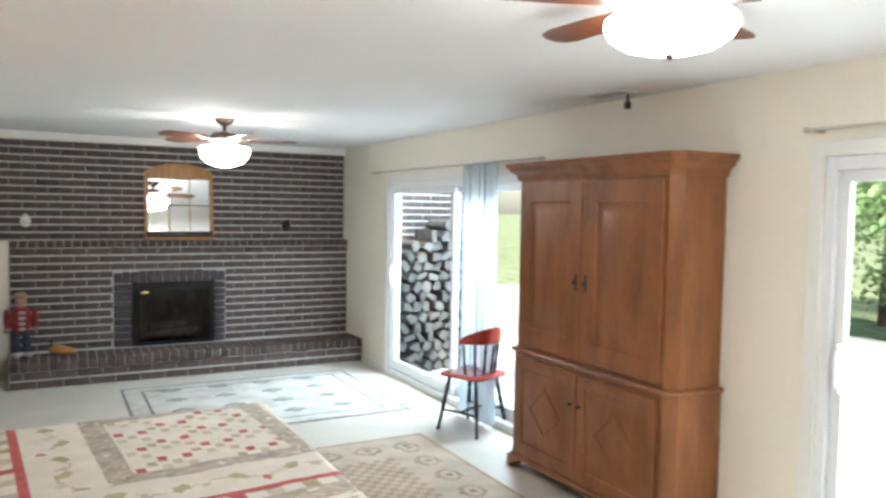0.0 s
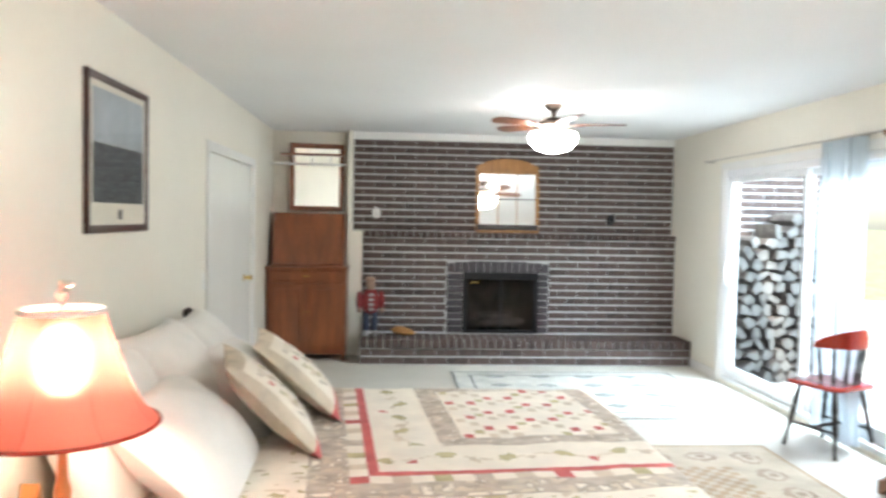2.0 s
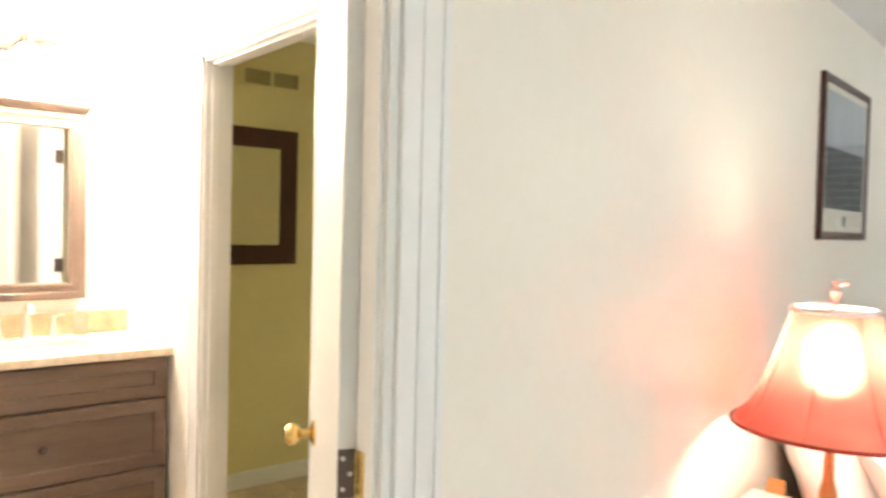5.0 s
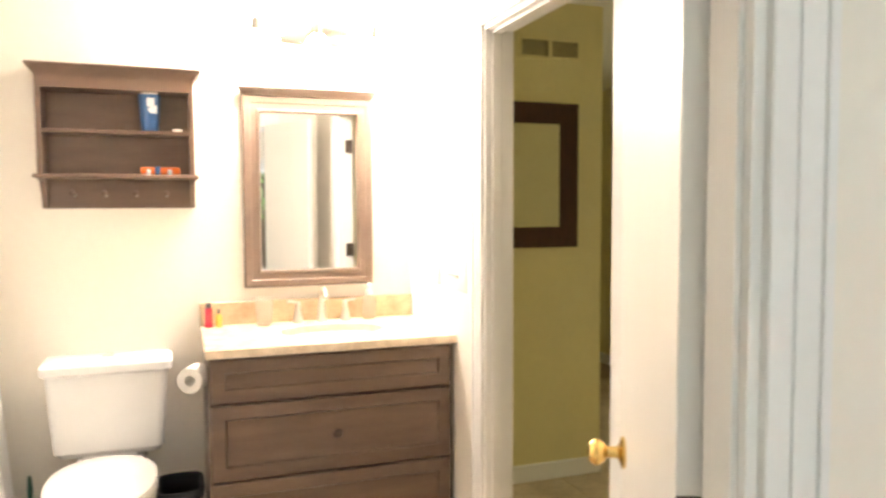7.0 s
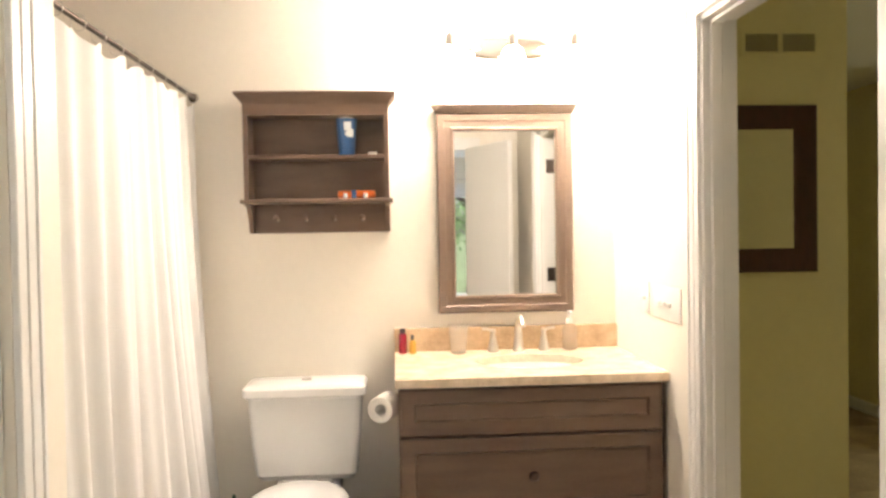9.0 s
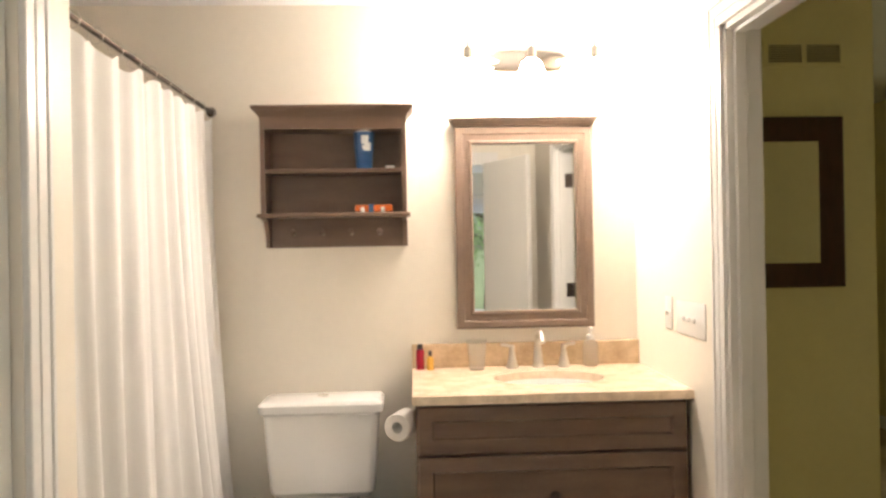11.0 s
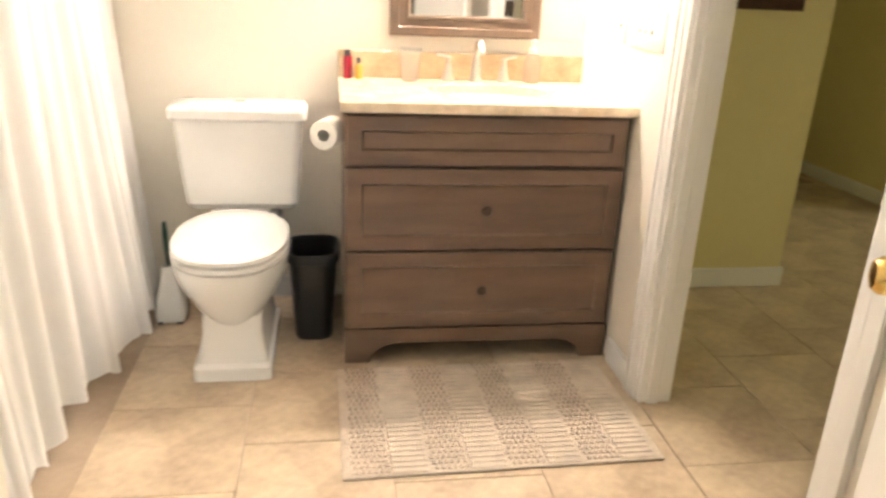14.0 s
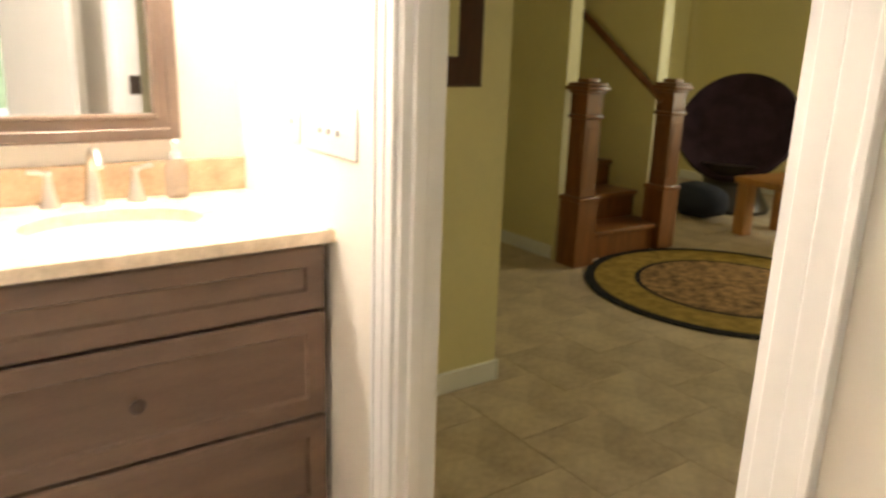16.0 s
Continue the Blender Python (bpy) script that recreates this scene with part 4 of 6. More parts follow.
def newel(m, label):
    n = thing("newel_post", m, label, "newel post", "stair posts")
    bm = bmesh.new()
    box(bm, -0.085, 0.085, -0.085, 0.085, 0, 0.42, 0.004, 1)
    part("plinth", bm, M_STAIR, n)
    bm = bmesh.new()
    box(bm, -0.092, 0.092, -0.092, 0.092, 0.42, 0.45, 0.008)
    part("moulding", bm, M_STAIR, n)
    bm = bmesh.new()
    box(bm, -0.068, 0.068, -0.068, 0.068, 0.45, 0.93, 0.004, 1)
    for s in (-1, 1):
        box(bm, -0.045, 0.045, s * 0.068 - 0.004, s * 0.068 + 0.004, 0.50, 0.88, 0.003, 1)
        box(bm, s * 0.068 - 0.004, s * 0.068 + 0.004, -0.045, 0.045, 0.50, 0.88, 0.003, 1)
    part("shaft", bm, M_STAIR, n)
    bm = bmesh.new()
    box(bm, -0.080, 0.080, -0.080, 0.080, 0.93, 0.955, 0.008)
    box(bm, -0.070, 0.070, -0.070, 0.070, 0.955, 1.08, 0.003, 1)
    part("neck", bm, M_STAIR, n)
    bm = bmesh.new()
    for z0, z1, o in ((1.08, 1.10, 0.080), (1.10, 1.125, 0.098), (1.125, 1.145, 0.085), (1.145, 1.17, 0.05)):
        box(bm, -o, o, -o, o, z0, z1, 0.008)
    part("cap", bm, M_STAIR, n)
    return n


newel(pose(-1.10, 2.57, 0), "square stained oak newel post at the stair foot")
newel(pose(-1.15, 3.43, 0), "square stained oak newel post carrying the handrail")
stairs = thing("staircase", pose(-1.12, -0.32, 0), "stained oak stairs rising between walls", "stairs")
for k in range(11):
    bm = bmesh.new()
    box(bm, -0.02 - 0.26 * k, -0.26 * k, 2.945, 3.735, 0.186 * k, 0.186 * (k + 1) - 0.03)
    part("riser", bm, M_STAIR, stairs)
    bm = bmesh.new()
    box(bm, -0.28 - 0.26 * k, 0.03 - 0.26 * k, 2.943, 3.737, 0.186 * (k + 1) - 0.03, 0.186 * (k + 1), 0.006)
    part("tread", bm, M_STAIR, stairs)
rail = thing("handrail", pose(-1.17, 3.37, 0), "stained oak handrail along the stairs", "handrail")
bm = bmesh.new()
tube(bm, [(0, 0, 1.02), (-0.9, 0, 1.02 + 0.9 * 0.715), (-1.7, 0, 1.02 + 1.7 * 0.715)], 0.028, 10)
part("rail", bm, M_STAIR, rail)

rug = thing("round_rug", pose(-0.27, 3.05, 0), "round dark floral rug with a gold border", "rug")
M_GOLD = mat("gold wool", (0.34, 0.22, 0.055), rough=0.95, var=0.25, scale=14, fine=160, bump=0.4, bump_scale=300, spec=0.1)
M_BLACKWOOL = mat("black wool", (0.02, 0.018, 0.018), rough=0.95, var=0.2, scale=14, fine=160, bump=0.4, bump_scale=300, spec=0.1)
M_FLORAL = mat("dark floral wool", (0.30, 0.17, 0.07), rough=0.95, var=0.5, scale=16, fine=40, bump=0.4, bump_scale=300, spec=0.1, second=(0.018, 0.016, 0.02))
for name, r0, r1, m in (("edge_band", 0.80, 0.86, M_BLACKWOOL), ("border", 0.56, 0.80, M_GOLD), ("inner_band", 0.53, 0.56, M_BLACKWOOL), ("field", 0.0, 0.53, M_FLORAL)):
    bm = bmesh.new()
    prof = [(max(r0, 0.001), 0.0), (max(r0, 0.001), 0.009), (r1, 0.009), (r1, 0.0)]
    lathe(bm, prof, seg=64, caps=False)
    part(name, bm, m, rug)
M_DARKFAB = mat("dark plum upholstery", (0.035, 0.02, 0.03), rough=0.9, var=0.2, scale=8, fine=120, bump=0.2, spec=0.1)
seat = thing("papasan_chair", pose(-1.75, 5.15, 0, 0, 0, 22), "round dark cushioned bowl chair by the far wall", "chair")
bm = bmesh.new()
rings = []
tilt = pose(0, 0, 0.72, 62, 0, 0)
for r, d in ((0.50, 0.0), (0.52, 0.03), (0.50, 0.07), (0.40, 0.02), (0.22, -0.03), (0.02, -0.045)):
    rings.append([tilt @ Vector((r * math.cos(2 * math.pi * i / 40), r * math.sin(2 * math.pi * i / 40), d)) for i in range(40)])
loft(bm, rings)
part("cushion", bm, M_DARKFAB, seat)
bm = bmesh.new()
lathe(bm, [(0.34, 0), (0.35, 0.03), (0.26, 0.18), (0.24, 0.24), (0.30, 0.40), (0.32, 0.42)], seg=32)
part("base", bm, M_DARKWOOD, seat)
bench = thing("low_table", pose(-0.75, 4.5, 0, 0, 0, -8), "low honey-oak table with thick square legs", "table")
bm = bmesh.new()
box(bm, -0.36, 0.55, -0.28, 0.28, 0.40, 0.45, 0.006)
part("tabletop", bm, M_OAK, bench)
for x in (-0.29, 0.48):
    for y in (-0.21, 0.21):
        bm = bmesh.new()
        box(bm, x - 0.05, x + 0.05, y - 0.05, y + 0.05, 0, 0.40, 0.005)
        part("leg", bm, M_OAK, bench)
bag = thing("soft_bag", pose(-1.62, 4.55, 0), "dark blue soft bag lying on the floor", "bag")
bm = bmesh.new()
superbox(bm, 0.45, 0.35, 0.30, (0, 0, 0.15), n=3, wob=0.03)
part("body", bm, mat("dark blue canvas", (0.012, 0.016, 0.035), rough=0.85, var=0.2, bump=0.2), bag)
blanket = thing("folded_blanket", pose(-0.5, 4.5, 0.452), "pale folded blanket on the low table", "blanket")
bm = bmesh.new()
superbox(bm, 0.5, 0.4, 0.12, (0, 0, 0.06), n=6, wob=0.015)
part("fold", bm, M_WHITECLOTH, blanket)


# ---- bedroom: patio doors ----
elsewhere = set(bpy.data.objects)
M_VINYL = mat("white vinyl door frame", (0.80, 0.81, 0.82), rough=0.3, var=0.02)


def patio_door(name, y0, y1, split, label):
    d = thing(name, pose(XR, 0, 0), label, "sliding door")
    bm = bmesh.new()
    for a, b, z0, z1 in ((y0, y0 + 0.05, 0.03, PTOP), (y1 - 0.05, y1, 0.03, PTOP), (y0 + 0.05, y1 - 0.05, PTOP - 0.06, PTOP), (y0 + 0.05, y1 - 0.05, 0.03, 0.07)):
        box(bm, 0.0, 0.12, a, b, z0, z1, 0.004, 1)
    part("frame", bm, M_VINYL, d)
    for a, b, x in ((split - 0.04, y1 - 0.052, 0.022), (y0 + 0.052, split + 0.04, 0.066)):
        bm = bmesh.new()
        st = 0.052
        for c, e, z0, z1 in ((a, a + st, 0.072, PTOP - 0.062), (b - st, b, 0.072, PTOP - 0.062), (a + st, b - st, PTOP - 0.062 - st, PTOP - 0.062), (a + st, b - st, 0.072, 0.072 + 0.10)):
            box(bm, x, x + 0.035, c, e, z0, z1, 0.004, 1)
        p = part("sliding_panel", bm, M_VINYL, d)
        bm = bmesh.new()
        box(bm, x + 0.014, x + 0.020, a + st, b - st, 0.172, PTOP - 0.062 - st)
        g = part("pane", bm, M_GLASS, p, "clear glass pane")
        g.visible_shadow = False
    bm = bmesh.new()
    box(bm, -0.016, 0.022, y1 - 0.110, y1 - 0.080, 0.92, 1.14, 0.008)
    box(bm, -0.030, -0.012, y1 - 0.106, y1 - 0.084, 0.95, 1.11, 0.006)
    part("handle", bm, M_VINYL, d, "white pull handle")
    bm = bmesh.new()
    for a, b, z0, z1 in ((y0 - 0.07, y0, 0, PTOP + 0.07), (y1, y1 + 0.07, 0, PTOP + 0.07), (y0, y1, PTOP, PTOP + 0.07)):
        box(bm, -0.016, 0, a, b, z0, z1, 0.003, 1)
    part("casing", bm, M_TRIM, d)
    return d


patio_door("patio_door", P1[0], P1[1], 4.02, "white vinyl sliding patio door with clear glass")
patio_door("patio_door", P2[0], P2[1], -0.72, "white vinyl sliding patio door by the cream wall")


def curtain_rod(y0, y1, z):
    r = thing("curtain_rod", pose(XR, 0, z), "thin grey curtain rod over the patio door", "curtain rod", "curtain rods")
    bm = bmesh.new()
    tube(bm, [(-0.06, y0, 0), (-0.06, (y0 + y1) / 2, 0), (-0.06, y1, 0)], 0.008, 8)
    part("rod", bm, M_NICKEL, r)
    for y in (y0 + 0.05, y1 - 0.05):
        bm = bmesh.new()
        box(bm, -0.07, 0, y - 0.008, y + 0.008, -0.014, 0.006, 0.002, 1)
        part("bracket", bm, M_NICKEL, r)
    for y in (y0, y1):
        bm = bmesh.new()
        superbox(bm, 0.026, 0.03, 0.026, (-0.06, y, 0), n=2, seg=12, rings=8)
        part("finial", bm, M_NICKEL, r)


curtain_rod(2.6, 5.62, 2.085)
curtain_rod(-2.0, 0.57, 2.10)


def drape(y0, y1, folds, seed):
    d = thing("drape", pose(XR - 0.06, 0, 0), "pale grey sheer drape gathered beside the glass", "curtain")
    bm = bmesh.new()
    rows = []
    for j in range(13):
        v = j / 12
        row = []
        for i in range(61):
            u = i / 60
            ph = 2 * math.pi * folds * u + seed
            y = y0 + (y1 - y0) * u + 0.01 * math.sin(ph * 2)
            row.append(bm.verts.new(((0.022 + 0.012 * v) * math.sin(ph) + 0.008 * math.sin(2.7 * ph + 3 * v), y, 2.075 - v * 2.04)))
        rows.append(row)
    for a, b in zip(rows, rows[1:]):
        for i in range(60):
            bm.faces.new((a[i], a[i + 1], b[i + 1], b[i]))
    part("fabric", bm, M_SHEER, d, smooth=80)


drape(3.18, 3.66, 6, 0.4)


# ---- armoire ----
def make_armoire():
    a = thing("armoire", pose(6.868, 1.752, 0, 0, 0, -90), "large cherry-brown armoire with panelled doors and canted corners", "armoire")
    W, D = 0.722, 0.355
    c = 0.055

    def plan(o, z, cc=c):
        w, d = W + o, D + o
        return [(-w, 0, z), (-w, -d + cc, z), (-w + cc, -d, z), (w - cc, -d, z), (w, -d + cc, z), (w, 0, z)]
    bm = bmesh.new()
    loft(bm, [plan(0, 0.10), plan(0, 0.785)])
    part("lower_body", bm, M_ARMOIRE, a)
    bm = bmesh.new()
    loft(bm, [plan(-0.012, 0.815), plan(-0.012, 1.93)])
    part("upper_body", bm, M_ARMOIRE, a)
    bm = bmesh.new()
    loft(bm, [plan(0.0, 0.785), plan(0.014, 0.79), plan(0.020, 0.802), plan(0.014, 0.812), plan(0.0, 0.816)])
    part("waist_moulding", bm, M_ARMOIRE, a)
    bm = bmesh.new()
    loft(bm, [plan(0.0, 1.905), plan(0.006, 1.915), plan(0.008, 1.935), plan(0.020, 1.950), plan(0.042, 1.965), plan(0.050, 1.985), plan(0.062, 1.99), plan(0.066, 2.015), plan(0.058, 2.02)])
    part("cornice", bm, M_ARMOIRE, a)
    bm = bmesh.new()
    loft(bm, [plan(0.012, 0.075), plan(0.016, 0.09), plan(0.010, 0.105), plan(0.0, 0.112)])
    part("base_moulding", bm, M_ARMOIRE, a)
    foot = [(-0.11, 0.078), (-0.11, 0.0), (-0.075, 0.0), (-0.055, 0.03), (-0.015, 0.045), (0.02, 0.055), (0.03, 0.078)]
    for sx in (-1, 1):
        bm = bmesh.new()
        prism(bm, [(sx * (W - 0.10 - u), z) for u, z in foot], "y", -D - 0.006, -D + 0.02)
        box(bm, sx * W - 0.012, sx * W + 0.012, -D, -D + 0.10, 0, 0.078)
        part("foot", bm, M_ARMOIRE, a)
        bm = bmesh.new()
        box(bm, sx * W - 0.02, sx * W + 0.012, -0.10, 0, 0, 0.078, 0.003, 1)
        part("foot", bm, M_ARMOIRE, a)
    for sx in (-1, 1):
        x0, x1 = sorted((sx * 0.004, sx * (W - c - 0.035)))
        bm = bmesh.new()
        framed_front(bm, x0, x1, 0.84, 1.885, -D - 0.006, 0.022, 0.115, 0.014, 0.022, 0.009)
        d = part("door", bm, M_ARMOIRE, a)
        knob_small(d, sx * 0.045, -D - 0.006, 1.30, M_BRONZE, 0.013)
        bm = bmesh.new()
        for k, (r, t) in enumerate(((0.05, 0.004), (0.03, 0.006))):
            box(bm, sx * 0.045 - 0.012 + 0.003 * k, sx * 0.045 + 0.012 - 0.003 * k, -D - 0.006 - t, -D - 0.004, 1.30 - r, 1.30 + r, 0.003, 1)
        part("escutcheon", bm, M_BRONZE, d, "dark metal escutcheon")
        bm = bmesh.new()
        framed_front(bm, x0, x1, 0.135, 0.765, -D - 0.018, 0.022, 0.07, 0.010, 0.018, 0.007)
        d = part("lower_door", bm, M_ARMOIRE, a)
        xm = (x0 + x1) / 2
        bm = bmesh.new()
        dia = [(xm - 0.17, 0.45), (xm, 0.30), (xm + 0.17, 0.45), (xm, 0.62)]
        inner = [(xm - 0.14, 0.45), (xm, 0.325), (xm + 0.14, 0.45), (xm, 0.59)]
        yf = -D - 0.0165
        loft(bm, [[(x, yf + 0.004, z) for x, z in dia], [(x, yf - 0.004, z) for x, z in dia], [(x, yf - 0.004, z) for x, z in inner], [(x, yf + 0.003, z) for x, z in inner]], True, False)
        part("diamond_moulding", bm, M_ARMOIRE, d)
        knob_small(d, sx * 0.04, -D - 0.018, 0.58, M_BRONZE, 0.012)


make_armoire()


# ---- chair ----
def make_chair():
    c = thing("side_chair", pose(6.70, 3.27, 0, 0, 0, 22), "small black-legged chair with red seat and rounded red back", "chair")
    bm = bmesh.new()
    loft(bm, [rrect(0.19, 0.185, 0.425, 0.06), rrect(0.205, 0.20, 0.432, 0.07), rrect(0.205, 0.20, 0.448, 0.07), rrect(0.185, 0.18, 0.456, 0.06), rrect(0.10, 0.10, 0.450, 0.05)])
    part("seat", bm, M_RED, c)
    for sx in (-1, 1):
        for sy in (-1, 1):
            bm = bmesh.new()
            top, bot = Vector((sx * 0.13, sy * 0.125, 0.43)), Vector((sx * 0.19, sy * 0.19, 0.0))
            pts = [top.lerp(bot, t) for t in (0, 0.12, 0.3, 0.36, 0.42, 0.65, 0.72, 0.9, 1)]
            tube(bm, pts, 0.015, 10, [0.013, 0.015, 0.019, 0.013, 0.018, 0.017, 0.012, 0.012, 0.014])
            part("leg", bm, M_DARKWOOD, c)
    for sx in (-1, 1):
        bm = bmesh.new()
        tube(bm, [(sx * 0.168, -0.163, 0.16), (sx * 0.168, 0, 0.165), (sx * 0.168, 0.163, 0.16)], 0.010, 8, [0.008, 0.012, 0.008])
        part("stretcher", bm, M_DARKWOOD, c)
    bm = bmesh.new()
    tube(bm, [(-0.165, 0.0, 0.163), (0, 0, 0.166), (0.165, 0.0, 0.163)], 0.010, 8, [0.008, 0.013, 0.008])
    part("stretcher", bm, M_DARKWOOD, c)
    bm = bmesh.new()
    rings = []
    for i in range(17):
        a = math.pi * (1.06 + 0.88 * i / 16)
        x, y = 0.205 * math.cos(a), 0.02 + 0.22 * math.sin(a)
        k = math.sin(math.pi * i / 16)
        h = 0.03 + 0.095 * k ** 0.7
        n = Vector((math.cos(a), math.sin(a), 0))
        p = Vector((x, y, 0.70))
        rings.append([p + n * 0.014 + Vector((0, 0, 0)), p + n * 0.016 + Vector((0, 0, h * 0.6)), p + n * 0.004 + Vector((0, 0, h)), p - n * 0.012 + Vector((0, 0, h * 0.6)), p - n * 0.014])
    loft(bm, rings)
    part("backrest", bm, M_RED, c)
    for i in range(7):
        a = math.pi * (1.10 + 0.80 * i / 6)
        bm = bmesh.new()
        p0 = Vector((0.165 * math.cos(a), 0.01 + 0.175 * math.sin(a), 0.45))
        p1 = Vector((0.203 * math.cos(a), 0.02 + 0.218 * math.sin(a), 0.705))
        tube(bm, [p0.lerp(p1, t) for t in (0, 0.25, 0.5, 0.75, 1)], 0.008, 8, [0.008, 0.014, 0.009, 0.012, 0.008])
        part("spindle", bm, M_DARKWOOD, c)


make_chair()


# ---- ceiling fans ----
def make_fan(m, drop, turn, flat, label):
    f = thing("ceiling_fan", m, label, "ceiling fan", "ceiling fans")
    bm = bmesh.new()
    lathe(bm, [(0.075, 0.0), (0.078, -0.012), (0.06, -0.035), (0.03, -0.055), (0.018, -0.058), (0.016, -drop)], seg=24)
    part("canopy", bm, M_BRONZE, f, "dark bronze canopy and short rod")
    bm = bmesh.new()
    z = -drop
    lathe(bm, [(0.03, z), (0.085, z - 0.012), (0.112, z - 0.035), (0.116, z - 0.065), (0.095, z - 0.085), (0.06, z - 0.10), (0.05, z - 0.13), (0.04, z - 0.135)], seg=28)
    part("motor_housing", bm, M_BRONZE, f)
    bm = bmesh.new()
    lathe(bm, [(0.175, z - 0.125), (0.186, z - 0.135), (0.190, z - 0.165), (0.175, z - 0.21), (0.135, z - 0.25), (0.07, z - 0.275), (0.02, z - 0.283)], seg=32)
    bowl = part("light_bowl", bm, M_FANGLASS, f, "lit white alabaster glass bowl")
    bm = bmesh.new()
    lathe(bm, [(0.012, z - 0.28), (0.016, z - 0.29), (0.010, z - 0.30), (0.003, z - 0.31)], seg=12)
    part("finial", bm, M_BRONZE, bowl)
    for k in range(5):
        a = radians(turn + 72 * k)
        rot = Matrix.Rotation(a, 4, "Z")
        bm = bmesh.new()
        box(bm, 0.09, 0.20, -0.018, 0.018, z - 0.072, z - 0.066, 0.002, 1)
        box(bm, 0.17, 0.24, -0.045, 0.045, z - 0.071, z - 0.066, 0.002, 1)
        bmesh.ops.transform(bm, matrix=rot, verts=bm.verts)
        blade_iron = part("blade_iron", bm, M_BRONZE, f)
        bm = bmesh.new()
        pts = [(0.18, -0.05), (0.30, -0.062), (0.48, -0.068), (0.535, -0.055), (0.56, -0.02), (0.56, 0.02), (0.535, 0.055), (0.48, 0.068), (0.30, 0.062), (0.18, 0.05)]
        prism(bm, pts, "z", z - 0.064, z - 0.057)
        bmesh.ops.transform(bm, matrix=rot @ Matrix.Translation((0, 0, z - 0.06)) @ pose(0, 0, 0, 11, 0, 0) @ Matrix.Translation((0, 0, 0.06 - z)), verts=bm.verts)
        part("blade", bm, M_BLADE, f)
    f.scale = (1, 1, flat)


make_fan(pose(5.03, 4.38, CEIL), 0.10, -12, 1.0, "dark bronze ceiling fan with lit bowl before the fireplace")
make_fan(pose(5.38, -0.02, CEIL), 0.06, 20, 0.66, "dark bronze ceiling fan with lit bowl above the bed end")
cv = thing("ceiling_vent", pose(6.66, 1.73, CEIL), "white ceiling air vent with dark slots", "vent")
bm = bmesh.new()
for x0, x1, y0, y1 in ((-0.075, 0.075, -0.16, -0.14), (-0.075, 0.075, 0.14, 0.16), (-0.075, -0.055, -0.14, 0.14), (0.055, 0.075, -0.14, 0.14)):
    box(bm, x0, x1, y0, y1, -0.008, 0)
part("frame", bm, M_CEIL, cv)
# black sheet put in for the shade between the slats
bm = bmesh.new()
box(bm, -0.055, 0.055, -0.14, 0.14, -0.002, 0)
part("backing", bm, M_BLACK, cv)
for k in range(9):
    bm = bmesh.new()
    box(bm, -0.055 + 0.0122 * k, -0.052 + 0.0122 * k, -0.14, 0.14, -0.007, -0.002)
    part("slat", bm, M_NICKEL, cv)
bm = bmesh.new()
tube(bm, [(0, 0, 0), (0, 0, -0.05), (0, 0, -0.085)], 0.008, 8)
box(bm, -0.014, 0.014, -0.014, 0.014, -0.09, -0.05, 0.004)
single("ceiling_hook", bm, M_BRONZE, "small dark hook hanging from the ceiling", "hook", pose(6.74, 1.66, CEIL))

# ---- rugs ----
M_RUGA = mat("pale blue-grey wool", (0.50, 0.49, 0.44), rough=0.95, var=0.15, scale=5, fine=160, bump=0.3, bump_scale=300, spec=0.1)
M_RUGLINE = mat("charcoal wool", (0.13, 0.13, 0.13), rough=0.95, var=0.2, scale=9, fine=160, spec=0.1)
M_RUGB = mat("tan wool", (0.40, 0.29, 0.195), rough=0.95, var=0.15, scale=5, fine=160, bump=0.3, bump_scale=300, spec=0.1)
M_RUGC = mat("cream wool", (0.49, 0.41, 0.32), rough=0.95, var=0.12, scale=5, fine=160, bump=0.3, bump_scale=300, spec=0.1)
M_RUGD = mat("brown-grey wool", (0.34, 0.26, 0.20), rough=0.95, var=0.2, scale=9, fine=160, spec=0.1)


def grid_rug(name, x0, x1, y0, y1, cell, mats, pick, label):
    r = thing(name, pose(x0, y0, 0), label, "rug")
    nx, ny = int((x1 - x0) / cell), int((y1 - y0) / cell)
    bm = bmesh.new()
    vs = [[bm.verts.new((i * cell, j * cell, 0.008)) for j in range(ny + 1)] for i in range(nx + 1)]
    for i in range(nx):
        for j in range(ny):
            f = bm.faces.new((vs[i][j], vs[i + 1][j], vs[i + 1][j + 1], vs[i][j + 1]))
            f.material_index = pick((i + 0.5) * cell, (j + 0.5) * cell, nx * cell, ny * cell)
    part("pile", bm, mats, r, smooth=0)
    bm = bmesh.new()
    box(bm, -0.004, nx * cell + 0.004, -0.004, ny * cell + 0.004, 0.0, 0.0075, 0.002, 1)
    part("backing", bm, mats[0], r)


def rug_blue(x, y, w, h):
    e = min(x, y, w - x, h - y)
    if e < 0.02 or 0.16 < e < 0.185:
        return 1
    if e < 0.16:
        return 0
    u, v = (x - 0.2) % 0.42 - 0.21, (y - 0.2) % 0.36 - 0.18
    d = abs(u) / 0.10 + abs(v) / 0.065
    return 1 if 0.75 < d < 1.0 else 2 if d <= 0.75 else 0


def rug_tan(x, y, w, h):
    e = min(x, y, w - x, h - y)
    if e < 0.03:
        return 0
    if e < 0.42:
        if 0.39 < e or e < 0.07:
            return 1
        s = x if e in (y, h - y) else y
        u, v = s % 0.30 - 0.15, e - 0.23
        d = (u / 0.10) ** 2 + (v / 0.085) ** 2
        return 2 if 0.45 < d < 1 or d < 0.12 else 1
    k = (int(x / 0.05) + int(y / 0.05)) % 2
    return 0 if k else 1


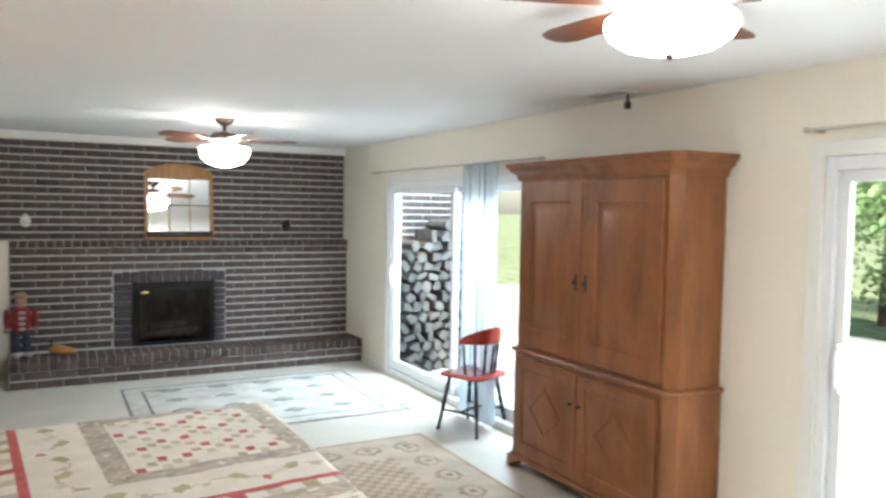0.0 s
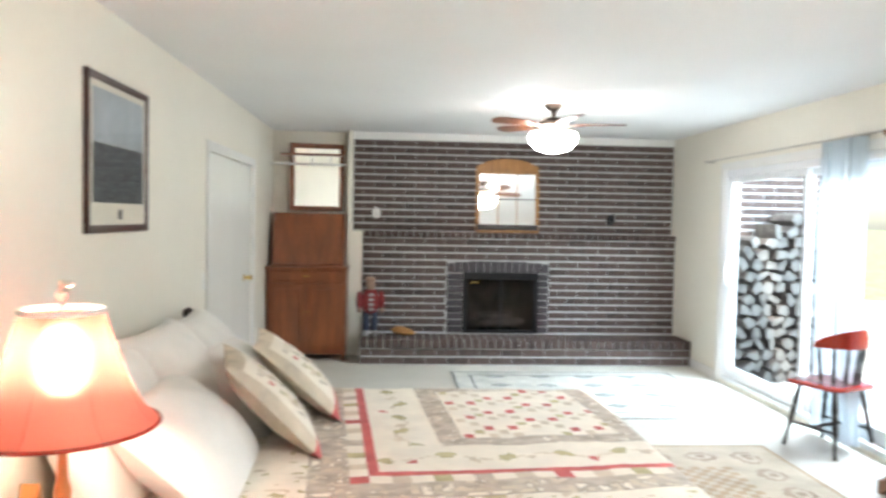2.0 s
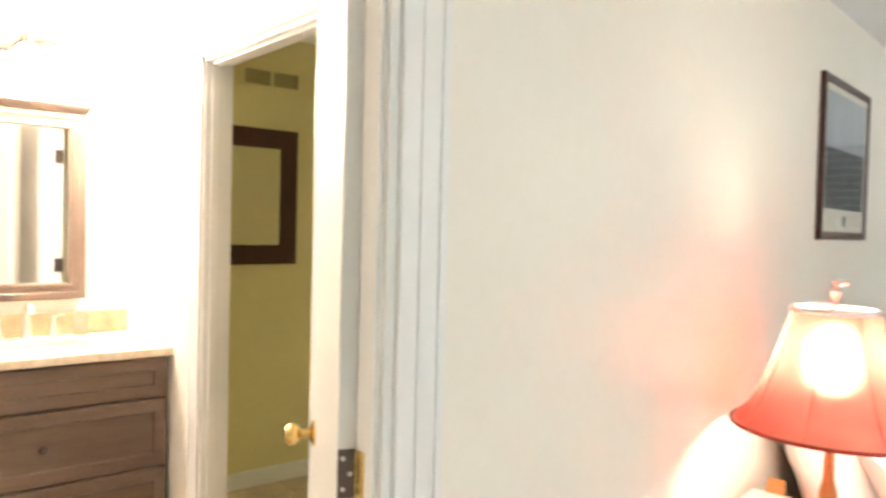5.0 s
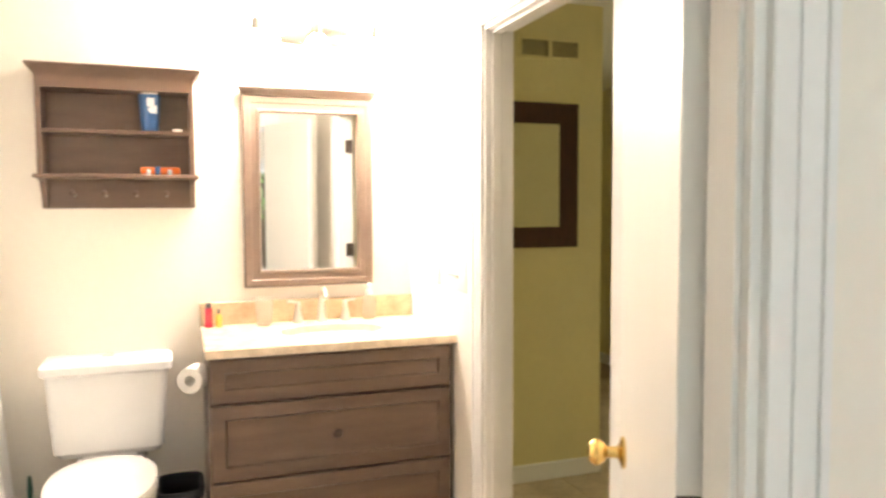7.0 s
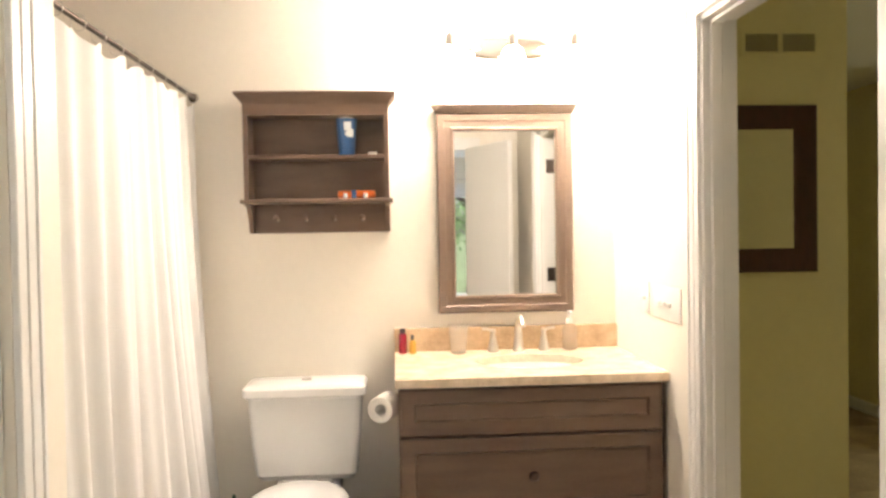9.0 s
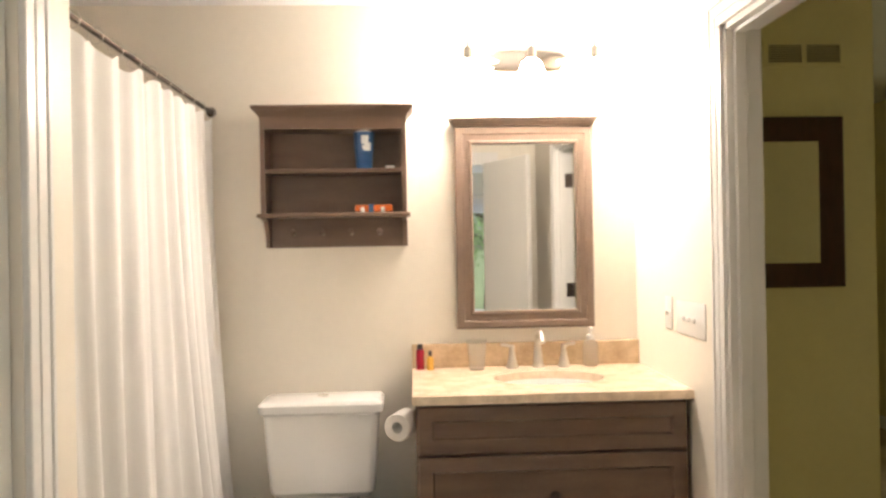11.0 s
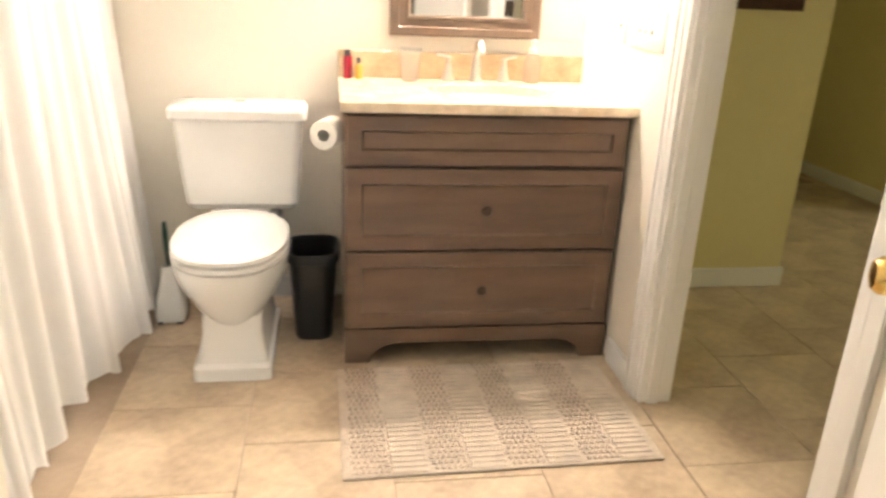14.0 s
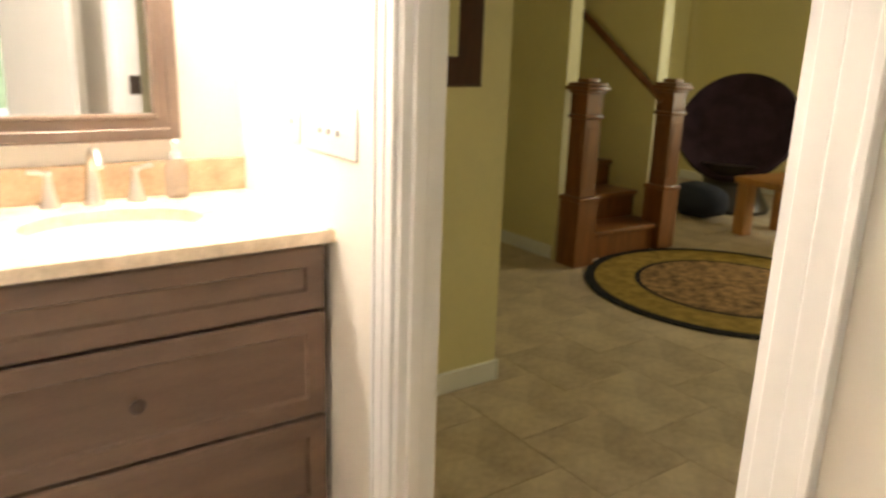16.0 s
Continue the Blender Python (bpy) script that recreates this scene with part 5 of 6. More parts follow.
M_RUGE = mat("grey-green wool", (0.30, 0.32, 0.30), rough=0.95, var=0.2, scale=9, fine=160, spec=0.1)
grid_rug("area_rug", 4.36, 6.52, 3.98, 5.66, 0.02, [M_RUGA, M_RUGLINE, M_RUGE], rug_blue, "pale blue-grey area rug with dark lined border and medallions")
grid_rug("area_rug", 4.40, 6.30, 0.50, 3.34, 0.025, [M_RUGB, M_RUGC, M_RUGD], rug_tan, "tan and cream area rug with oval medallion border")


# ---- bed ----
BX0, BX1, BY0, BY1, BZ = 2.60, 5.05, 1.22, 3.16, 0.43
M_Q = [mat("cream quilt cotton", (0.82, 0.745, 0.635), rough=0.92, var=0.06, scale=8, fine=160, bump=0.5, bump_scale=55, spec=0.1),
       mat("faded red quilt cotton", (0.58, 0.15, 0.14), rough=0.92, var=0.15, scale=9, fine=160, bump=0.5, bump_scale=55, spec=0.1),
       mat("taupe quilt cotton", (0.52, 0.44, 0.36), rough=0.92, var=0.18, scale=12, fine=160, bump=0.5, bump_scale=55, spec=0.1),
       mat("olive quilt cotton", (0.52, 0.45, 0.26), rough=0.92, var=0.18, scale=9, fine=160, bump=0.5, bump_scale=55, spec=0.1),
       mat("tan quilt cotton", (0.64, 0.54, 0.42), rough=0.92, var=0.12, scale=9, fine=160, bump=0.5, bump_scale=55, spec=0.1)]


def quilt_pick(u, v):
    """Which cloth of the patchwork lies at a place, in metres from the red border's corner."""
    n = noise.noise(Vector((u * 21, v * 21, 7)))
    d = max(-u, -v, u - 1.62, v - 1.95)
    if d < 0.0:
        if d > -0.042:
            return 1
        e = min(u - 0.36, 1.40 - u, v - 0.37, 1.55 - v)
        if e < 0:
            # a vine with sprigs runs along the cream border
            along, across = (u, v - 0.20) if v < 0.37 or v > 1.55 else (v, u - 0.20)
            across += 0.035 * math.sin(along * 14)
            q = along % 0.27
            if math.hypot(q - 0.09, across - 0.015) < 0.042 + 0.02 * n:
                return 3
            if math.hypot(q - 0.20, across + 0.03) < 0.024 + 0.012 * n:
                return 1 if int(along / 0.27) % 3 == 0 else 4
            return 4 if abs(across) < 0.009 and n > -0.2 else 0
        if e < 0.125:
            return 4 if n > 0.33 else 0 if n < -0.5 else 2
        p, q = (u - 0.485) / 0.062, (v - 0.495) / 0.062
        i, j = math.floor(p), math.floor(q)
        if (i + j) % 2 == 0 and max(abs(p - i - 0.5), abs(q - j - 0.5)) < 0.44:
            r = (i * 7 + j * 13) % 9
            return 1 if r in (0, 4) else 4 if r in (1, 5, 7) else 3 if r == 2 else 0
        return 0
    if d < 0.085:
        # strip of small squares outside the red line
        s = (v if -u >= d - 1e-6 or u - 1.62 >= d - 1e-6 else u) / 0.085
        r = math.floor(s)
        if s - r < 0.06 or d < 0.006:
            return 0
        return (0, 4, 0, 3, 0, 2, 0, 4, 0, 1)[r % 10]
    if d < 0.25:
        return 0 if n < -0.38 else 4 if n > 0.2 else 2
    if d < 0.50:
        return 3 if n > 0.42 else 4 if n < -0.45 else 0
    return 1 if d < 0.54 else 0


def make_bed():
    b = thing("bed", pose(0, 0, 0), "low wide bed with dark wooden headboard", "bed")
    bm = bmesh.new()
    box(bm, 2.52, 2.56, BY0 + 1.1, BY1 - 0.0, 0.15, 0.74, 0.01)
    part("headboard", bm, M_DARKWOOD, b)
    for y in (BY1 - 0.01,):
        bm = bmesh.new()
        lathe(bm, [(0.03, 0), (0.03, 0.78), (0.036, 0.80), (0.022, 0.825), (0.018, 0.84), (0.030, 0.855), (0.035, 0.88), (0.028, 0.905), (0.008, 0.915)], at=(2.55, y, 0), seg=16)
        part("post", bm, M_DARKWOOD, b, "turned post with ball finial")
    bm = bmesh.new()
    box(bm, 2.57, BX1 - 0.06, BY0 + 0.05, BY1 - 0.05, 0.06, 0.20, 0.01)
    part("box_spring", bm, M_WHITECLOTH, b, "white fabric box spring")
    m = thing("mattress", pose(0, 0, 0.20), "thick mattress under a patchwork quilt", "mattress")
    bm = bmesh.new()
    box(bm, 2.58, BX1 - 0.03, BY0 + 0.02, BY1 - 0.02, 0.0, BZ - 0.21, 0.05, 4)
    part("body", bm, M_WHITECLOTH, m)
    q = thing("quilt", pose(0, 0, 0), "cream patchwork quilt with red border and floral vines", "quilt")
    bm = bmesh.new()
    cell = 0.0155
    # the quilt lies a little askew on the bed
    ca, sa = math.cos(radians(5)), math.sin(radians(5))
    us = [cell * i for i in range(-48, 112)]
    vs = [cell * j for j in range(-44, 125)]
    rad = 0.05

    def fold(s, lo, hi):
        """Place along and depth below the top for cloth at s that runs over edges at lo and hi."""
        for edge, sign in ((hi, 1), (lo, -1)):
            d = (s - (edge - sign * rad)) * sign
            if d > 0:
                if d < rad * math.pi / 2:
                    a = d / rad
                    return edge - sign * rad + sign * rad * math.sin(a), rad * (1 - math.cos(a)), a / 1.57
                return edge + sign * 0.02 * (d - rad), rad + d - rad * math.pi / 2, 1.0
        return s, 0.0, 0.0
    grid = []
    for u in us:
        row = []
        for v in vs:
            x, y = 3.70 + ca * u - sa * v, 1.565 + sa * u + ca * v
            px, dx, fx = fold(x, -9, BX1)
            py, dy, fy = fold(y, BY0, BY1)
            z = BZ - max(dx, dy) - 0.15 * min(dx, dy)
            n = noise.noise(Vector((x * 4, y * 4, 1)))
            z += (0.010 * n + 0.003 * noise.noise(Vector((x * 18, y * 18, 3)))) * (1 - max(fx, fy))
            if fx > 0.9:
                px += 0.02 * math.sin(y * 19 + 2 * math.sin(y * 5)) * min(1, dx * 4)
            if fy > 0.9:
                py += 0.02 * math.sin(x * 17 + 2 * math.sin(x * 6)) * min(1, dy * 4) * (1 if y > 2 else -1)
            row.append(bm.verts.new((px, py, max(z, 0.03))))
        grid.append(row)
    for i in range(len(us) - 1):
        for j in range(len(vs) - 1):
            f = bm.faces.new((grid[i][j], grid[i + 1][j], grid[i + 1][j + 1], grid[i][j + 1]))
            f.material_index = quilt_pick(us[i] + cell / 2, vs[j] + cell / 2)
    part("cover", bm, M_Q, q, smooth=80)


make_bed()


def pillow(name, at, size, rot, material, label, group=""):
    p = thing(name, Matrix.Translation(at) @ pose(0, 0, 0, *rot), label, "pillow", group)
    bm = bmesh.new()
    sx, sy, sz = size
    n = 18
    for side in (1, -1):
        vs = [[bm.verts.new((sx * (i / n - 0.5) * (1 - 0.06 * math.sin(math.pi * j / n)), sy * (j / n - 0.5) * (1 - 0.06 * math.sin(math.pi * i / n)),
              side * sz / 2 * (max(0, math.sin(math.pi * i / n) * math.sin(math.pi * j / n)) ** 0.45) * (1 + 0.12 * noise.noise(Vector((i * 0.3, j * 0.3, side + at[1])))))) for j in range(n + 1)] for i in range(n + 1)]
        for i in range(n):
            for j in range(n):
                f = bm.faces.new((vs[i][j], vs[i + 1][j], vs[i + 1][j + 1], vs[i][j + 1]))
                if isinstance(material, list):
                    e = min(i, j, n - 1 - i, n - 1 - j)
                    f.material_index = 1 if i >= n - 2 else 4 if e <= 1 else 0 if e < 4 else (2, 0, 4, 0, 3, 0, 1, 0)[(i * 3 + j * 5) % 8] if e < 5 else (4, 0, 2, 0, 0, 3, 0)[(i * 2 + j * 3) % 7]
    bmesh.ops.remove_doubles(bm, verts=bm.verts, dist=0.0005)
    part("cover", bm, material, p, smooth=60)


for k, (y, z) in enumerate(((1.58, 0.62), (2.22, 0.64), (2.84, 0.62))):
    pillow("bed_pillow", (2.77 if k else 2.70, y, z - (0 if k else 0.03)), (0.68, 0.80, 0.36), (0, 60 if k else 72, 3 * (k - 1)), M_WHITECLOTH, "plump white pillow leaning on the headboard", "white pillows")
pillow("bed_pillow", (2.98, 1.62, 0.56), (0.60, 0.92, 0.34), (0, 42, 3), M_WHITECLOTH, "plump white pillow lying before the others", "white pillows")
pillow("bed_pillow", (3.00, 2.55, 0.57), (0.60, 0.92, 0.34), (0, 42, -3), M_WHITECLOTH, "plump white pillow lying before the others", "white pillows")
pillow("patchwork_pillow", (3.22, 2.06, 0.63), (0.60, 0.68, 0.17), (0, 46, 14), M_Q, "cream patchwork pillow sham with red piping", "patchwork pillows")
pillow("patchwork_pillow", (3.27, 2.66, 0.63), (0.60, 0.68, 0.17), (0, 42, 8), M_Q, "cream patchwork pillow sham with red piping", "patchwork pillows")

# ---- nightstand and lamp ----
ns = thing("nightstand", pose(2.71, 0.86, 0), "small oak nightstand with white top beside the bed", "nightstand")
bm = bmesh.new()
box(bm, -0.21, 0.21, -0.24, 0.24, 0.50, 0.525, 0.005)
part("top", bm, M_TRIM, ns, "top coloured white")
bm = bmesh.new()
box(bm, -0.19, 0.185, -0.22, 0.22, 0.30, 0.50)
part("body", bm, M_OAK, ns)
for x in (-0.18, 0.18):
    for y in (-0.20, 0.20):
        bm = bmesh.new()
        box(bm, x - 0.02, x + 0.02, y - 0.02, y + 0.02, 0, 0.30, 0.003, 1)
        part("leg", bm, M_OAK, ns)
bm = bmesh.new()
box(bm, 0.185, 0.20, -0.20, 0.20, 0.33, 0.48, 0.004, 1)
part("drawer", bm, M_OAK, ns)
lamp = thing("table_lamp", pose(2.80, 0.86, 0.525), "table lamp with red bell shade, lit, on turned wood", "lamp")
bm = bmesh.new()
lathe(bm, [(0.07, 0), (0.07, 0.012), (0.045, 0.022), (0.022, 0.03), (0.016, 0.06), (0.024, 0.09), (0.026, 0.12), (0.016, 0.16), (0.014, 0.25), (0.018, 0.32), (0.012, 0.36), (0.011, 0.42)], seg=20)
part("stem", bm, M_OAK, lamp)
bm = bmesh.new()
prof = []
for k in range(13):
    t = k / 12
    prof.append((0.276 - 0.160 * (t ** 0.62), 0.318 + 0.347 * t))
k = 48
rings = [[(r * (1 + 0.006 * math.cos(8 * 2 * math.pi * i / k)) * math.cos(2 * math.pi * i / k), r * (1 + 0.006 * math.cos(8 * 2 * math.pi * i / k)) * math.sin(2 * math.pi * i / k), z) for i in range(k)] for r, z in prof]
loft(bm, rings, True, False)
shade = part("shade", bm, M_SHADE, lamp, "red fabric bell shade", 60)
for a in (2 * math.pi * i / 8 for i in range(8)):
    bm = bmesh.new()
    tube(bm, [(r * 1.007 * math.cos(a), r * 1.007 * math.sin(a), z) for r, z in prof], 0.0022, 5)
    part("seam", bm, M_SHADE, shade)
for r, z, m in ((0.276, 0.318, M_RED), (0.116, 0.665, M_WHITECLOTH)):
    bm = bmesh.new()
    tube(bm, [(r * math.cos(a), r * math.sin(a), z) for a in (2 * math.pi * i / 48 for i in range(49))], 0.006 if r > 0.2 else 0.009, 6)
    part("shade_trim", bm, m, shade)
bm = bmesh.new()
superbox(bm, 0.06, 0.06, 0.16, (0, 0, 0.515), n=2, seg=14, rings=10)
part("bulb", bm, M_BULB, lamp, "lit warm bulb")
bm = bmesh.new()
for a in (0, 2.1, 4.2):
    tube(bm, [(0, 0, 0.665), (0.058 * math.cos(a), 0.058 * math.sin(a), 0.668), (0.116 * math.cos(a), 0.116 * math.sin(a), 0.665)], 0.002, 6)
tube(bm, [(0.04 * math.cos(t), 0, 0.55 + 0.115 * math.sin(t)) for t in (math.pi * i / 12 for i in range(13))], 0.002, 6)
part("harp", bm, M_BRASS, lamp, "brass harp and spider")
bm = bmesh.new()
lathe(bm, [(0.010, 0.665), (0.012, 0.68), (0.005, 0.69), (0.016, 0.705), (0.018, 0.72), (0.006, 0.735)], seg=14)
superbox(bm, 0.05, 0.02, 0.022, (0.012, 0, 0.745), n=2, seg=12, rings=8)
part("finial", bm, M_NICKEL, lamp, "small silvery finial")
house = thing("wooden_post", pose(2.56, 1.165, 0), "honey-coloured wooden post with pointed top beside the bed", "ornament")
bm = bmesh.new()
prism(bm, [(-0.042, 0), (0.042, 0), (0.042, 0.44), (0.022, 0.50), (0.0, 0.555), (-0.022, 0.50), (-0.042, 0.44)], "x", -0.03, 0.03)
part("body", bm, M_OAK, house, smooth=0)

# ---- picture on the west wall ----
pic = thing("framed_picture", pose(XL + 0.001, 2.175, 1.392, 0, 0, 90), "dark framed picture, grey-blue over a dark streaked band, with pale mat", "picture")
w, h, f = 0.382, 0.70, 0.035
bm = bmesh.new()
loft(bm, [rect3(0, 0), rect3(0, -0.018), rect3(0.006, -0.024), rect3(f - 0.01, -0.020), rect3(f, -0.012)], True, False)
part("frame", bm, M_FRAME, pic)
bm = bmesh.new()
box(bm, -w + f - 0.003, w - f + 0.003, -0.012, -0.004, f - 0.003, h - f + 0.003)
part("mat_board", bm, mat("cream mat board", (0.70, 0.66, 0.56), rough=0.8, var=0.03), pic)
# upper field grey-blue, lower band dark with horizontal streaks
for name, z0, z1, m in (("print_sky", 0.40, 0.635, mat("grey-blue print", (0.36, 0.40, 0.43), rough=0.5, var=0.15, scale=4)), ("print_land", 0.135, 0.398, mat("dark green-black streaks", (0.05, 0.06, 0.065), rough=0.5, var=0.5, scale=9, fine=30, stretch=(1, 1, 6)))):
    bm = bmesh.new()
    box(bm, -0.315, 0.315, -0.0145, -0.0122, z0, z1)
    part(name, bm, m, pic)
bm = bmesh.new()
box(bm, -0.02, 0.03, -0.0145, -0.0122, 0.06, 0.105)
part("seal", bm, M_DARKWOOD, pic, "small dark emblem below the print")
bm = bmesh.new()
box(bm, -w + f, w - f, -0.0185, -0.0165, f, h - f)
g = part("glass", bm, M_GLASS, pic, "clear picture glass")
g.visible_shadow = False


# ---- niche: secretary desk, mirror, rack ----
def make_secretary():
    s = thing("secretary_desk", pose(2.905, 6.20, 0), "dark red-brown drop-front secretary desk, closed", "desk")
    W = 0.405
    bm = bmesh.new()
    box(bm, -W, W, 0.015, 0.44, 0.06, 0.935, 0.003, 1)
    part("body", bm, M_SECR, s)
    bm = bmesh.new()
    box(bm, -W - 0.012, W + 0.012, -0.012, 0.45, 0.935, 0.962, 0.006)
    part("top", bm, M_SECR, s)
    bm = bmesh.new()
    framed_front(bm, -W + 0.02, W - 0.02, 0.80, 0.925, 0.0, 0.02, 0.02, 0.005, 0.01)
    d = part("drawer", bm, M_SECR, s)
    bm = bmesh.new()
    tube(bm, [(-0.05, 0.0, 0.875), (-0.04, -0.018, 0.868), (0.04, -0.018, 0.868), (0.05, 0.0, 0.875)], 0.005, 8)
    part("handle", bm, M_BRASS, d, "brass drawer pull")
    for sx in (-1, 1):
        bm = bmesh.new()
        x0, x1 = sorted((sx * 0.003, sx * (W - 0.02)))
        framed_front(bm, x0, x1, 0.10, 0.79, 0.0, 0.02, 0.055, 0.008, 0.012)
        d = part("door", bm, M_SECR, s)
        knob_small(d, sx * 0.03, 0.0, 0.50, M_BRASS, 0.010)
    for sx in (-1, 1):
        for y in (0.03, 0.40):
            bm = bmesh.new()
            box(bm, sx * (W - 0.025) - 0.02, sx * (W - 0.025) + 0.02, y - 0.015, y + 0.02, 0, 0.06, 0.004, 1)
            part("foot", bm, M_SECR, s)
    bm = bmesh.new()
    W2 = 0.372
    prism(bm, [(0.10, 0.962), (0.44, 0.962), (0.44, 1.515), (0.22, 1.515)], "x", -W2, W2)
    part("desk_case", bm, M_SECR, s)
    bm = bmesh.new()
    n = Vector((0, -0.553, 0.12)).normalized()
    a, b = Vector((0, 0.105, 0.985)), Vector((0, 0.214, 1.49))
    rings = []
    for o, t in ((0, 0.0), (0, 0.012), (0.004, 0.015)):
        rings.append([Vector((x, 0, 0)) + p + n * t for x, p in ((-W2 + 0.02 + o, a), (W2 - 0.02 - o, a), (W2 - 0.02 - o, b), (-W2 + 0.02 + o, b))])
    loft(bm, rings)
    part("drop_front", bm, M_SECR, s)


make_secretary()
nm = thing("niche_mirror", pose(2.955, 6.64, 1.54, 4, 0, 9), "wood framed mirror standing on the desk", "mirror")
w, h, f = 0.29, 0.72, 0.055
bm = bmesh.new()
loft(bm, [rect3(0, 0.02), rect3(0, -0.012), rect3(0.008, -0.020), rect3(f - 0.01, -0.016), rect3(f, -0.006)], True, False)
part("frame", bm, M_SECR, nm)
bm = bmesh.new()
box(bm, -w + f - 0.003, w - f + 0.003, -0.008, 0.0, f - 0.003, h - f + 0.003)
part("glass", bm, M_MIRROR, nm, "mirror glass")
rack = thing("wall_rack", pose(2.92, 6.60, 2.05), "white closet rail with brown shelf board", "rack")
bm = bmesh.new()
tube(bm, [(-0.435, -0.12, -0.02), (0, -0.12, -0.02), (0.37, -0.12, -0.02)], 0.012, 10)
part("rail", bm, M_TRIM, rack)
bm = bmesh.new()
box(bm, -0.33, 0.33, -0.16, 0.06, 0.075, 0.092, 0.004, 1)
part("shelf_board", bm, M_SECR, rack)
for x in (-0.2, 0.0, 0.2):
    bm = bmesh.new()
    tube(bm, [(x, -0.12, 0.075), (x, -0.12, 0.03), (x, -0.12, -0.01)], 0.006, 8)
    part("hanger", bm, M_TRIM, rack)


# ---- fireplace wall ----
YB, YL, YH = 6.62, 6.50, 6.00
HZ, LZ, TOPB = 0.255, 1.335, 2.325
XB0, XB1, XH0 = 3.35, XR, 3.46
bm = bmesh.new()
box(bm, XB0, XB1, YB + 0.006, YN + 0.1, LZ, CEIL)
wall_n = structure("wall_north", bm, M_MORTAR, "dark brown brick wall with pale mortar", "brick wall")
FX0, FX1, FZ1 = 4.555, 5.352, 0.905
bm = bmesh.new()
box(bm, XH0, FX0, YL + 0.006, YB + 0.3, 0, LZ)
box(bm, FX1, XB1, YL + 0.006, YB + 0.3, 0, LZ)
box(bm, FX0, FX1, YL + 0.006, YB + 0.3, FZ1, LZ)
breast = structure("chimney_breast", bm, M_MORTAR, "dark brick chimney breast with pale mortar joints", "chimney breast")
bm = bmesh.new()
box(bm, XH0, XB1, YH + 0.006, YL + 0.3, 0, HZ - 0.006)
hearth = structure("hearth", bm, M_MORTAR, "raised dark brick hearth with pale joints", "hearth")
bm = bmesh.new()
box(bm, XB0, XB1, YB - 0.025, YB + 0.006, TOPB, CEIL, 0.004, 1)
structure("trim", bm, M_TRIM, "white strip above the brick wall", "trim")

_bricks = {}


def brick(parent, x0, x1, y0, y1, z0, z1, material):
    size = (round(x1 - x0, 3), round(y1 - y0, 3), round(z1 - z0, 3))
    key = (*size, material.name)
    if key not in _bricks:
        bm = bmesh.new()
        a, b, c = (s / 2 for s in size)
        o = 0.004
        def ring(i, y):
            return [(-a + i, y, -c + i), (a - i, y, -c + i), (a - i, y, c - i), (-a + i, y, c - i)]
        loft(bm, [ring(0, b), ring(0, -b + o), ring(o, -b)])
        _bricks[key] = finish("brick", bm, material, 0)
    ob = new("brick", _bricks[key])
    ob.parent = parent
    ob.location = ((x0 + x1) / 2, (y0 + y1) / 2 + random.uniform(-0.0015, 0.0015), (z0 + z1) / 2)
    ob.rotation_euler = (random.uniform(-0.006, 0.006), 0, random.uniform(-0.004, 0.004))


def brick_field(parent, xa, xb, za, zb, yf, courses, length, skip, material, joint=0.005, bed=0.017):
    ch = (zb - za) / courses
    for c in range(courses):
        z0 = za + c * ch
        x = xa - (length / 2 if c % 2 else 0)
        while x < xb - 0.01:
            x0, x1 = max(x, xa), min(x + length - joint, xb)
            x += length
            if x1 - x0 < 0.02:
                continue
            pieces = [(x0, x1)]
            for sx0, sx1, sz0, sz1 in skip:
                if z0 + ch * 0.5 > sz0 and z0 + ch * 0.5 < sz1:
                    pieces = [q for p0, p1 in pieces for q in ((p0, min(p1, sx0 - 0.008)), (max(p0, sx1 + 0.008), p1)) if q[1] - q[0] > 0.015]
            for p0, p1 in pieces:
                brick(parent, round(p0, 3), round(p1, 3), yf, yf + 0.05, z0 + bed / 2, z0 + ch - bed / 2, material)


brick_field(wall_n, XB0 + 0.005, XB1 - 0.005, LZ + 0.01, TOPB, YB, 13, 0.222, [], M_BRICK)
SX0, SX1, SZ1 = 4.372, 5.477, 1.03
brick_field(breast, XH0 + 0.005, XB1 - 0.005, HZ, LZ - 0.062, YL, 13, 0.222, [(SX0, SX1, 0, SZ1)], M_BRICK)
# rowlock ledge on top of the breast
n = 44
wd = (XB1 - XH0) / n
for i in range(n):
    brick(breast, XH0 + i * wd + 0.005, XH0 + (i + 1) * wd - 0.005, YL - 0.018, YL + 0.135, LZ - 0.058, LZ + 0.004, M_BRICK)
# hearth: rowlock edge over two courses, paved top
brick_field(hearth, XH0 + 0.005, XB1 - 0.005, 0.0, HZ - 0.088, YH, 2, 0.222, [], M_BRICK)
n = 42
wd = (XB1 - XH0) / n
for i in range(n):
    brick(hearth, XH0 + i * wd + 0.005, XH0 + (i + 1) * wd - 0.005, YH - 0.012, YH + 0.20, HZ - 0.086, HZ, M_BRICK)
    brick(hearth, XH0 + i * wd + 0.005, XH0 + (i + 1) * wd - 0.005, YH + 0.215, YH + 0.41, HZ - 0.05, HZ - 0.001, M_BRICK)

